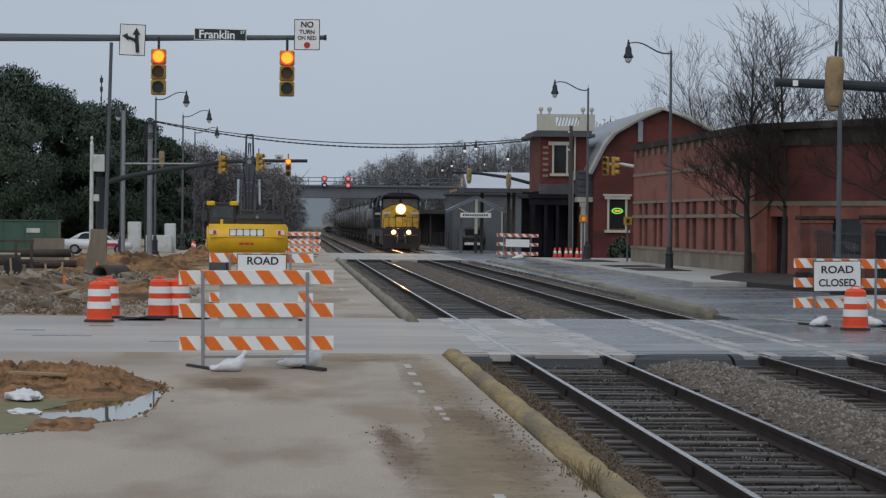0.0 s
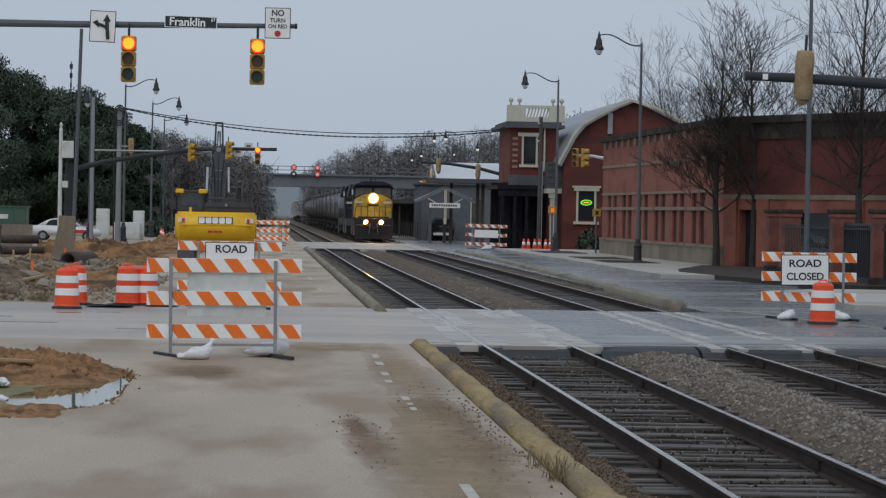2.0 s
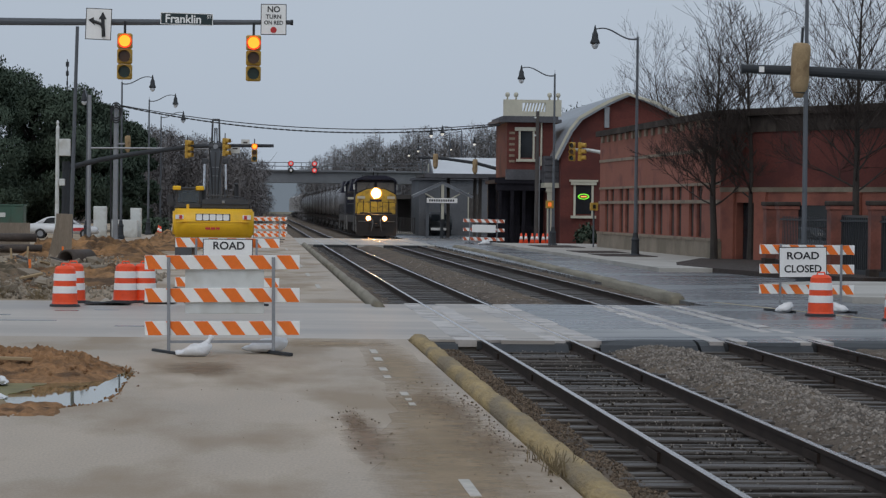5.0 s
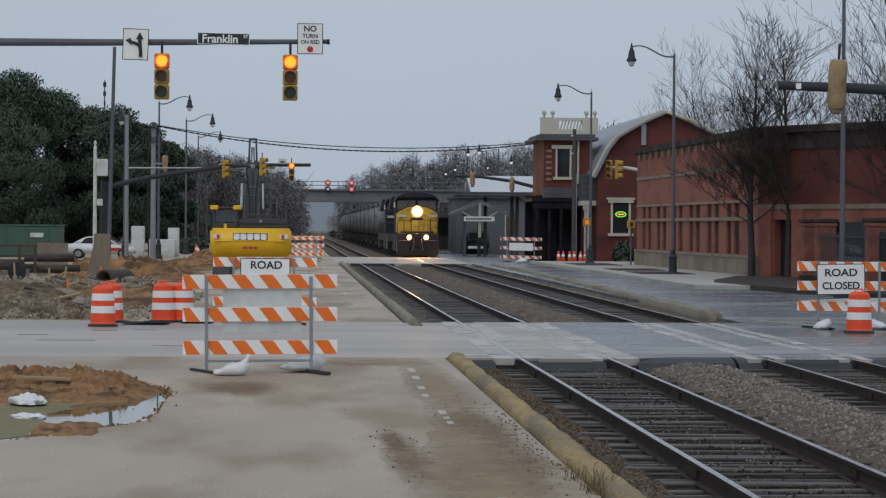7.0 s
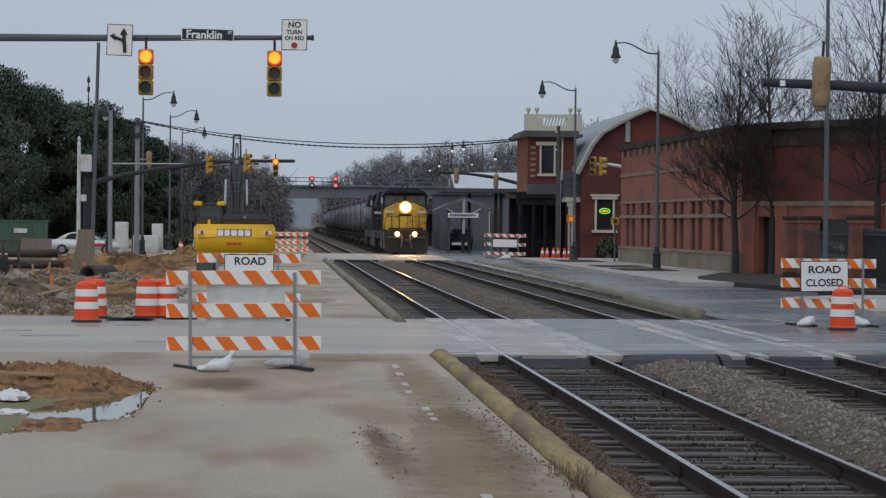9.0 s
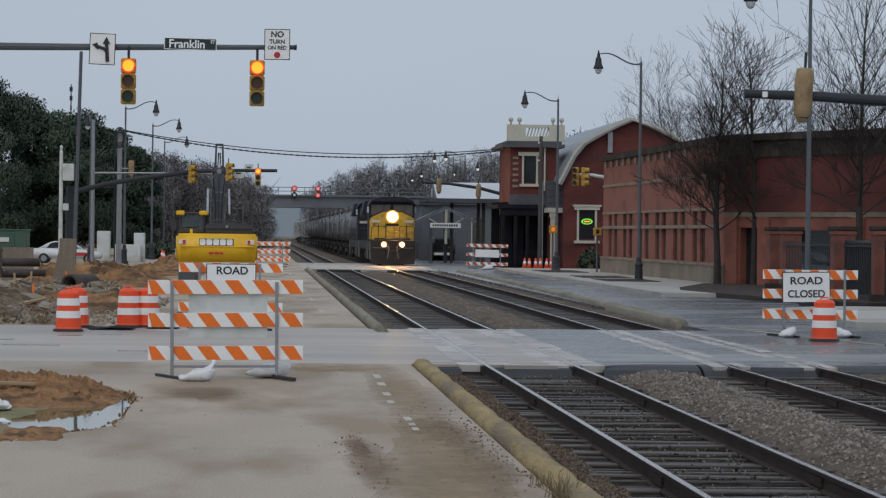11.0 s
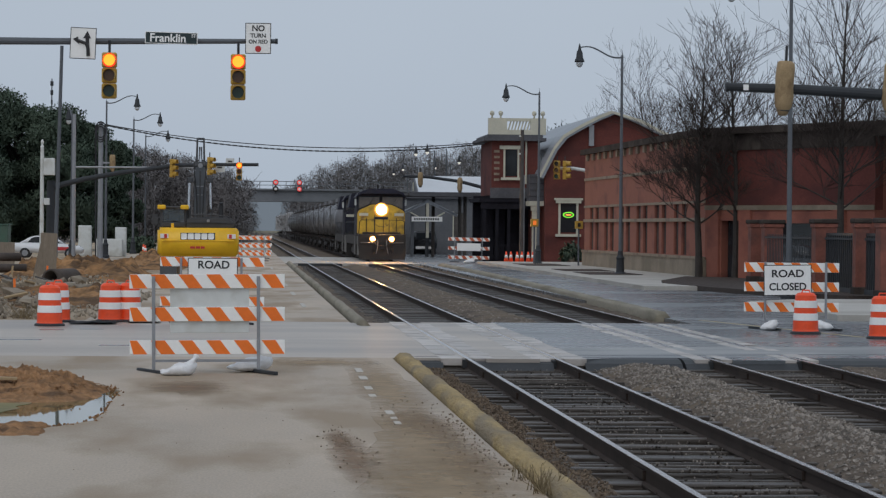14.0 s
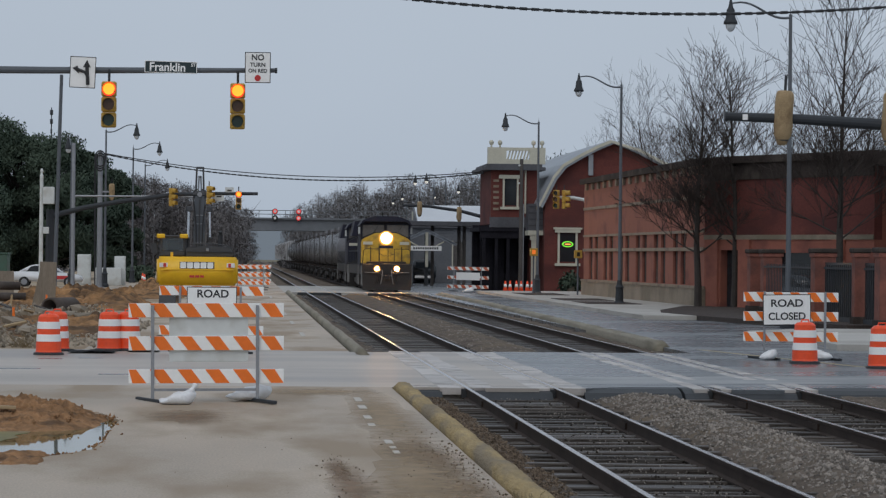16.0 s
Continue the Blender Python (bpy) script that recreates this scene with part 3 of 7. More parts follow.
# crossing surface: strips of panels beside the rails, rubber flangeways
cross = thing("crossing_surface", "worn concrete and steel crossing panels between the rails", "level crossing", None, "", "structure")
rng = random.Random(8)
for cx in (T1, T2):
    for s in (-1, 1):
        for off in ((-0.45, 0.10) if cx == T1 else (-0.30, 0.10)):
            x0 = cx + s * GAUGE + off
            x1 = x0 + (0.35 if cx == T1 else 0.2)
            y = 46.25
            while y < 63.0:
                L = rng.choice((0.75, 1.2, 1.2, 1.8))
                e = rng.uniform(-0.03, 0.05)
                part("panel", box(B(), x0 + rng.uniform(-0.03, 0.03), x1 + e, y + 0.03, min(y + L - 0.03, 63.6), -0.12, 0.006 + rng.uniform(-0.004, 0.006), 0.006), "panel", cross)
                y += L
        part("flangeway", box(B(), cx + s * GAUGE - 0.1, cx + s * GAUGE + 0.1, 46.2, 63.7, -0.16, -0.02), "rubber", cross, "black rubber flangeway")
    part("centre_slab", box(B(), cx - 0.45, cx + 0.45, 46.2, 63.7, -0.2, 0.002), "street" if cx == T1 else "asphalt", cross)
for x0, x1 in ((2.9, 3.35), (3.9, 5.2), (5.75, 7.4), (7.45, 7.85), (8.1, 9.35), (9.55, 12.8)):
    dy = rng.uniform(-0.1, 0.12)
    part("edge_apron", prism(B(), [(46.95, 0.003), (46.45 + dy, -0.012), (46.15 + dy, -0.07), (45.95 + dy, -0.18), (45.85 + dy, -0.4), (46.95, -0.4)], x0, x1, "x"), "rubber", cross, "slumped dark asphalt edge of the crossing")
for cx in (T1, T2):
    for yy in (163.6, 63.5):
        part("edge_apron", box(B(), cx - 1.3, cx + 1.3, yy, yy + 0.5, -0.36, -0.01, 0.03), "rubber", cross)


# kerbs
def kerb(name, pts, material, label, half=0.118, top=0.11):
    bm = B()
    cut = [(-half, -0.38), (half, -0.38), (half, top - 0.05), (half - 0.05, top), (-half + 0.06, top), (-half, top - 0.06)]
    rings = []
    for i, (x, y) in enumerate(pts):
        wob = 0.02 * hum(x, y, 0.9) + 0.012 * hum(x, y, 4.0)
        low = 0.0 if 0 < i < len(pts) - 1 else 0.07
        rings.append([bm.verts.new((x + a + wob + 0.016 * hum(x + a * 9, y, 5, b * 9), y, b - (low if b > 0 else 0) + ((0.02 * hum(x, y, 1.3, 4) + 0.02 * hum(x + a * 7, y, 6, 4)) if b > 0 else 0))) for a, b in cut])
    n = len(cut)
    for a, b in zip(rings, rings[1:]):
        for j in range(n):
            bm.faces.new((a[j], a[(j + 1) % n], b[(j + 1) % n], b[j]))
    bm.faces.new(rings[0][::-1])
    bm.faces.new(rings[-1])
    bmesh.ops.recalc_face_normals(bm, faces=bm.faces)
    return structure(name, bm, material, label, "kerb", True)


kerb("kerb", [(2.66, 12 + i * 0.1) for i in range(341)] + [(2.62, 46.3)], "kerb", "weathered yellow-painted concrete kerb along the track")
kerb("kerb", [(2.72, 61.2)] + [(2.66, 61.8 + i * 1.0) for i in range(102)], "kerb_grey", "mossy concrete kerb with faded yellow paint", 0.1, 0.13)
kerb("kerb", [(10.42, 68.2)] + [(10.42 + 0.8 * min(1, i / 60), 68.8 + i) for i in range(90)], "kerb_grey", "mossy concrete kerb between track and street", 0.17, 0.14)
# road markings
marks = [(1.72, 1.82, 41.6, 42.7), (1.69, 1.80, 39.6, 40.5), (1.66, 1.76, 37.2, 37.9), (1.64, 1.73, 35.6, 36.1), (1.69, 1.78, 32.3, 32.9), (1.70, 1.77, 31.5, 31.8), (1.70, 1.77, 30.7, 31.1), (1.63, 1.72, 21.0, 22.3), (1.60, 1.72, 75, 78.5), (1.55, 1.67, 88, 92), (1.5, 1.62, 101, 106), (1.45, 1.57, 120, 126), (1.4, 1.52, 140, 147)]
for x0, x1, y0, y1 in marks:
    structure("lane_mark", box(B(), x0, x1, y0, y1, -0.01, 0.013), "line_white", "worn white lane dash", "road marking")
structure("edge_line", prism(B(), [(11.0, 66.5), (11.15, 66.5), (12.9, 56.5), (12.75, 56.5)], -0.01, 0.004, "z"), "line_yellow", "worn yellow edge line", "road marking")
structure("stop_line", prism(B(), [(5.75, 47.6), (7.4, 47.7), (9.6, 48.3), (16, 49.6), (24, 50.6), (24, 53.6), (16, 52.6), (9.6, 51.6), (7.4, 51.0), (5.75, 50.7)], -0.01, 0.004, "z"), "asphalt_pale", "pale worn band across the asphalt", "road marking")
for x0, x1, y in ((-5.5, -4.9, 55.2), (-4.9, -3.8, 52.6), (-3.4, -2.9, 58.2), (-2.6, -1.9, 50.4), (-4.2, -3.7, 57.6)):
    structure("tar_patch", box(B(), x0, x1, y, y + 0.35, -0.01, 0.004), "asphalt", "dark patch on the street", "road patch")


# ---- street furniture ----
def lamp_post(x, y, label, arm=-1, turn=0.0, height=10.1, lit=False):
    p = thing("street_lamp", label, "street lamp", pose(x, y, 0.0, 0, 0, turn), "ornamental street lamps")
    part("pole", rod(rod(B(), (0, 0, 1.0), (0, 0, height), 0.09, 0.055, 10), (0, 0, height), (0, 0, height + 0.25), 0.02, 0.005, 6), "grey_pole", p)
    part("base", lathe(B(), [(0.26, 0), (0.26, 0.18), (0.19, 0.25), (0.17, 0.8), (0.2, 0.88), (0.13, 1.0), (0.11, 1.2)], 12), "dark_steel", p, "fluted dark base")
    pts = [(arm * s * 1.95, 0, height - 0.1 + 0.42 * (0.5 - 0.5 * math.cos(min(1, s * 1.12) * math.pi)) - 0.06 * math.sin(s * math.pi * 2)) for s in [i / 12 for i in range(13)]]
    part("arm", tube(B(), pts, 0.045, 0.03, 6), "grey_pole", p, "curved arm")
    hx, hz = arm * 1.95, pts[-1][2]
    h = part("shade", lathe(B(), [(0.23, -0.66), (0.22, -0.58), (0.16, -0.46), (0.13, -0.2), (0.08, -0.12), (0.05, 0.05), (0.02, 0.18)], 14, Matrix.Translation((hx, 0, hz))), "dark_steel", p, "dark bell-shaped lamp shade", True)
    part("globe", lathe(B(), [(0.05, -0.9), (0.11, -0.85), (0.16, -0.75), (0.17, -0.65)], 12, Matrix.Translation((hx, 0, hz))), "lit_globe" if lit else "lamp_globe", h, "clear glass globe", True)
    return p


for y in (88, 125, 160.3):
    lamp_post(17.1 if y > 100 else 17.5, y, "dark grey street lamp with curved arm on the sidewalk")
for x, y in ((-8.85, 179), (-8.25, 208), (-8.7, 246)):
    lamp_post(x, y, "dark grey street lamp with curved arm beside the lot", 1)
lamp_post(-10.6, 172, "dark street lamp seen end-on among poles", 1, 100, 9.0)
for x, y in ((20.3, 278), (26.8, 320), (22.7, 362), (26.1, 350), (23.1, 392), (19.6, 285)):
    lamp_post(x, y, "distant dark street lamp with a lit globe beyond the station", -1, 0.0, 10.1, True)


def mast_pole(name, x, y, h, r, label, material="grey_pole"):
    p = thing(name, label, "pole", pose(x, y, 0))
    part("shaft", rod(B(), (0, 0, 0), (0, 0, h), r, r * 0.8, 10), material, p)
    part("flange", rod(B(), (0, 0, 0), (0, 0, 0.06), r * 1.7, None, 10), material, p)
    return p


def hood(bm, z, face, r=0.155, deep=0.24):
    n = 14
    for j in range(n):
        a0, a1 = math.pi * (-0.2 + 1.4 * j / n), math.pi * (-0.2 + 1.4 * (j + 1) / n)
        bm.faces.new([bm.verts.new((q * math.cos(a), face * yy, z + q * math.sin(a))) for a, yy, q in ((a0, 0.1, r), (a1, 0.1, r), (a1, 0.1 + deep, r - 0.005), (a0, 0.1 + deep, r - 0.005))])
    bmesh.ops.remove_doubles(bm, verts=bm.verts[:], dist=0.0005)
    bmesh.ops.solidify(bm, geom=bm.faces[:], thickness=0.008)
    return bm


def signal(name, parent_label, m, lit=True, back=False, group="traffic signals"):
    """Three-lens traffic signal that faces -y, or +y with its rounded back shown."""
    s = thing(name, parent_label, "traffic light", m, group)
    if back:
        bm = lathe(B(), [(0.07, -0.56), (0.10, -0.53), (0.12, -0.46), (0.165, -0.38), (0.185, -0.2), (0.175, 0.0), (0.185, 0.2), (0.18, 0.4), (0.165, 0.47), (0.13, 0.51), (0.03, 0.52)], 20)
        for v in bm.verts:
            fold = noise.noise(Vector((v.co.x * 6, v.co.y * 6, v.co.z * 3 + m.translation.x)))
            v.co.x *= 1 + 0.16 * fold
            v.co.y *= 1 + 0.16 * fold
        part("cover", bm, "sacking", s, "tan sacking tied over the signal", True)
        part("cord", lathe(B(), [(0.12, -0.48), (0.13, -0.46), (0.12, -0.44)], 14), "wood_dark", s, "cord round the sacking")
    else:
        for i, z in enumerate((0.36, 0.0, -0.36)):
            sec = part("section", box(B(), -0.175, 0.175, -0.1, 0.1, z - 0.175, z + 0.175, 0.03), "signal_yellow", s)
            on = lit and i == 0
            part("lens", rod(B(), (0, -0.095, z), (0, -0.12, z), 0.135, None, 18), "red_lamp" if on else ("lens_dark", "lens_amber", "lens_green")[i], sec, "glowing red lens" if on else "dark lens")
            part("visor", hood(B(), z, -1), "signal_yellow", sec)
            # Glowing disc behind the lens stands for the red-lit visor.
            if on:
                part("lens_rim", rod(B(), (0, -0.09, z), (0, -0.113, z), 0.166, None, 18), "red_rim", sec, "disc that paints the red glow round the lens")
    part("hanger", rod(B(), (0, 0, 0.5), (0, 0, 0.82), 0.03, None, 8), "dark_steel", s)
    return s


# near mast arm with signs
m1 = thing("signal_mast_arm", "galvanised steel signal mast arm across the street", "mast arm", pose(-9.5, 65, 0))
part("pole", rod(B(), (0, 0, 0), (0, 0, 6.9), 0.17, 0.13, 14), "steel", m1)
part("arm", tube(B(), [(0, 0, 6.42), (5, 0, 6.45), (10.2, 0, 6.52)], 0.11, 0.055, 10), "grey_pole", m1)
part("flange", box(B(), -0.3, 0.3, -0.3, 0.3, 0, 0.06), "steel", m1)
part("end_cap", rod(B(), (10.2, 0, 6.52), (10.26, 0, 6.52), 0.065, None, 10), "dark_steel", m1)
for x in (-3.15, -0.16):
    signal("traffic_signal", "yellow three-lens traffic signal showing red, under the mast arm", pose(x, 64.85, 5.66), True)


def flat_sign(name, label, x, y, z, w, h, tilt, lettering, bg="white", group=""):
    s = thing(name, label, "sign", pose(x, y, z, 0, tilt, 0), group)
    part("plate", box(B(), -w / 2, w / 2, -0.008, 0.008, -h / 2, h / 2, 0.003), "black" if bg == "white" else "white", s)
    part("face", box(B(), -w / 2 + 0.018, w / 2 - 0.018, -0.012, -0.0085, -h / 2 + 0.018, h / 2 - 0.018), bg, s)
    for t, size, px, pz, col, sq in lettering:
        letters("lettering", t, size, col, s, pose(px, -0.016, pz, 90), 0.002, "", sq)
    part("bracket", box(B(), -0.05, 0.05, 0.01, 0.12, -0.1, 0.1), "steel", s)
    return s


s = flat_sign("lane_use_sign", "white lane sign with a black left-and-straight arrow", -3.76, 64.8, 6.40, 0.60, 0.73, 2, [])
ar = B()
tube(ar, [(0.13, -0.02, -0.28), (0.12, -0.02, -0.1), (0.06, -0.02, 0.0), (-0.06, -0.02, 0.04), (-0.12, -0.02, 0.06)], 0.042, 0.04, 6)
rod(ar, (0.13, -0.02, -0.29), (0.09, -0.02, 0.14), 0.042, None, 6)
prism(ar, [(0.0, 0.12), (0.18, 0.12), (0.09, 0.29)], -0.025, -0.017)
prism(ar, [(-0.09, -0.03), (-0.12, 0.15), (-0.24, 0.09)], -0.025, -0.017)
part("arrow", ar, "black", s, "black arrow")
flat_sign("street_name_sign", "dark green street name sign with white letters", -1.72, 64.8, 6.55, 1.22, 0.28, 1, [("Franklin", 0.27, -0.08, -0.01, "white", 0.98), ("ST", 0.10, 0.52, 0.06, "white", 1.0)], "sign_green")
s = flat_sign("turn_ban_sign", "white sign that forbids turning on red", 0.30, 64.8, 6.57, 0.60, 0.72, 0, [("NO", 0.19, 0, 0.23, "black", 1.0), ("TURN", 0.135, 0, 0.06, "black", 1.0), ("ON RED", 0.125, 0, -0.08, "black", 0.95)])
part("red_dot", rod(B(), (0.0, -0.012, -0.245), (0, -0.02, -0.245), 0.072, None, 20), "red_paint", s, "red disc")

# right mast arm with signal seen from behind
m2 = thing("signal_mast_arm", "dark grey signal mast arm reaching over the asphalt street", "mast arm", pose(19.5, 54, 0))
part("pole", rod(B(), (0, 0, 0), (0, 0, 5.2), 0.17, 0.15, 14), "dark_steel", m2)
part("arm", tube(B(), [(0, 0, 4.35), (-3, 0, 4.6), (-6.5, 0, 4.88), (-8.5, 0, 4.98), (-10.0, 0, 5.02)], 0.15, 0.085, 12), "dark_steel", m2)
part("end_cap", rod(B(), (-10.0, 0, 5.02), (-10.06, 0, 5.02), 0.1, None, 12), "dark_steel", m2)
part("number_tag", box(B(), -9.72, -9.62, -0.13, -0.10, 4.95, 5.06), "white", m2, "small white tag")
for x in (10.6, 12.75):
    signal("traffic_signal", "unlit traffic signal wrapped in sacking on the mast arm", pose(x, 53.9, 5.02, 0, 3, 8), False, True)


# barricades
def barricade(name, m, w, rails, h, label, extra=None, posts=(0.16, 0.82), stripe="orange"):
    """Type of three boards; boards striped towards -y. rails: heights of the boards' middles."""
    b = thing(name, label, "barricade", m, "road work barricades")
    for i, z in enumerate(rails):
        bd = part("board", box(B(), -w / 2, w / 2, -0.02, 0.02, z - 0.105, z + 0.105, 0.004), "white", b, "white board with orange stripes")
        step, sw, sl = w / 5.6, w / 11.0, 0.13
        k = -w / 2 - 0.1
        st = B()
        while k < w / 2:
            xs = [(k, z + 0.103), (k + sw, z + 0.103), (k + sw + sl * 1.2, z - 0.103), (k + sl * 1.2, z - 0.103)]
            xs = [(min(max(a, -w / 2 + 0.003), w / 2 - 0.003), c) for a, c in xs]
            if xs[1][0] - xs[0][0] > 0.02 or xs[2][0] - xs[3][0] > 0.02:
                prism(st, xs, -0.0235, -0.0205)
            k += step
        part("stripes", st, stripe, bd, "orange reflective stripes")
    for f in posts:
        x = -w / 2 + f * w
        part("post", box(B(), x - 0.025, x + 0.025, -0.068, -0.026, 0.05, h, 0.004), "steel", b)
        part("foot", box(B(), -0.03, 0.03, -0.75, 0.75, 0.0, 0.05, 0.008, pose(x, 0, 0, 0, 0, 20)), "dark_steel", b, "low steel foot")
    part("brace", box(B(), -w / 2 + posts[0] * w, -w / 2 + posts[1] * w, -0.05, -0.03, rails[-1] - 0.22, rails[-1] - 0.18), "steel", b)
    return b


def sandbag(m, label, sx=0.3, sy=0.2, sz=0.11, knot=1, neck=True):
    rng = random.Random(int(sx * 1000) + knot)
    bm = B()
    ball(bm, (0, 0, sz * 0.8), 1.0, 3, (sx, sy, sz))
    for v in bm.verts:
        n = noise.noise(Vector((v.co.x * 7, v.co.y * 7, v.co.z * 7 + sx * 20)))
        n2 = noise.noise(v.co * 22)
        v.co *= 1 + 0.2 * n2
        v.co.x *= 1 + 0.16 * n
        v.co.z = max(0.0, v.co.z * (1 + 0.5 * n + 0.5 * v.co.x / sx * knot))
    s = thing("sandbag", label, "sandbag", m, "sandbags")
    part("bag", bm, "bag", s, "", True)
    if neck:
        part("tied_neck", lathe(B(), [(0.09, -0.06), (0.04, 0.04), (0.03, 0.08), (0.05, 0.13), (0.02, 0.15)], 8, pose(knot * sx * 0.7, 0, sz * 1.7, 0, knot * 35, 0)), "bag", s, "gathered neck of the bag", True)
    return s


def drum(x, y, h=0.88, z=0.0, label="orange traffic drum with white reflective bands"):
    d = thing("traffic_drum", label, "traffic drum", pose(x, y, z), "traffic drums")
    r0, r1 = 0.272, 0.222
    part("body", lathe(B(), [(0.285, 0.05), (r0, 0.1), (r0 - 0.005, 0.28), (r0 - 0.022, 0.285), (r0 - 0.03, 0.62), (r1 + 0.01, 0.63), (r1, h - 0.06), (r1 - 0.05, h - 0.01), (0.12, h)], 32), "drum_orange", d)
    for za, zb in ((0.29, 0.44), (0.56, 0.71)):
        ra = r0 - 0.05 * (za - 0.1) / 0.8 + 0.006
        rb = r0 - 0.05 * (zb - 0.1) / 0.8 + 0.006
        bm = B()
        lathe(bm, [(ra - 0.02, za - 0.004), (ra, za), (rb, zb), (rb - 0.02, zb + 0.004)], 32)
        part("band", bm, "white", d, "white reflective band")
    part("rubber_base", lathe(B(), [(0.33, 0.0), (0.325, 0.04), (0.29, 0.06)], 20), "rubber", d, "black rubber ring base")
    part("handle", tube(B(), [(-0.09, 0, h - 0.02), (-0.07, 0, h + 0.05), (0.07, 0, h + 0.05), (0.09, 0, h - 0.02)], 0.018, None, 6), "drum_orange", d)
    return d


b1 = barricade("barricade", pose(-0.52, 41.3, 0, 0, -0.6, 0), 2.30, (1.365, 0.875, 0.385), 1.44, "orange and white striped road barricade with a white board on it", posts=(0.155, 0.83))
part("blank_board", box(B(), -0.55, 0.62, 0.022, 0.04, 0.60, 1.26, 0.004), "dirty_white", b1, "blank dirty-white panel behind the boards")
b2 = barricade("barricade", pose(-0.69, 62, 0, 0, 0, 0), 2.32, (1.38, 0.94, 0.50), 1.47, "second striped road barricade carrying a white road sign", posts=(0.2, 0.78))
sg = flat_sign("road_sign", "white road closure sign, lower half hidden, on the barricade", -0.68, 61.88, 1.11, 1.11, 0.72, 0, [("ROAD", 0.24, 0.02, 0.2, "black", 1.05), ("CLOSED", 0.24, 0.0, -0.17, "black", 0.95)])
b3 = barricade("barricade", pose(12.12, 60.6, 0, 0, 0, -4), 2.1, (1.38, 0.95, 0.50), 1.5, "striped road barricade with a road closed sign on the asphalt", posts=(0.22, 0.86))
sg = flat_sign("road_sign", "white road closed sign with black letters", 12.0, 60.45, 1.10, 1.07, 0.68, -1, [("ROAD", 0.225, 0.0, 0.14, "black", 1.15), ("CLOSED", 0.225, 0.0, -0.15, "black", 1.0)])
sandbag(pose(-0.93, 40.6, 0, 0, 0, 10), "white plastic sandbag on the barricade foot", 0.27, 0.2, 0.105, 1)
sandbag(pose(0.12, 41.6, 0.02, 0, 0, 5), "white plastic sandbag slumped against the barricade foot", 0.33, 0.22, 0.11, 1, False)
sandbag(pose(11.5, 60.0, 0.02), "white sandbag on the asphalt beside the barricade", 0.2, 0.17, 0.1, 1, False)
sandbag(pose(12.75, 60.1, 0.02), "pale sandbag behind the traffic drum", 0.2, 0.17, 0.1, -1, False)
drum(11.95, 58.2)
drum(13.05, 55.8)
for x, y in ((-4.15, 60.0), (-4.13, 62.4), (-2.98, 62.7), (-2.56, 62.9)):
    drum(x, y, label="orange traffic drum with white bands at the edge of the lot")


# ---- train ----
def truck(parent, y, z0=0.0):
    t = part("truck", box(B(), -1.2, 1.2, y - 0.25, y + 0.25, 0.55, 0.8, 0.02), "loco_black", parent, "black truck bolster")
    for x in (-1.11, 1.11):
        part("side_frame", box(B(), x - 0.09, x + 0.09, y - 1.7, y + 1.7, 0.45, 0.75, 0.03), "loco_black", t)
    for dy in (-1.15, 0, 1.15):
        part("wheelset", rod(rod(rod(B(), (-0.82, y + dy, 0.5), (-0.68, y + dy, 0.5), 0.5, None, 16), (0.68, y + dy, 0.5), (0.82, y + dy, 0.5), 0.5, None, 16), (-0.8, y + dy, 0.5), (0.8, y + dy, 0.5), 0.09), "loco_black", t)
    return t


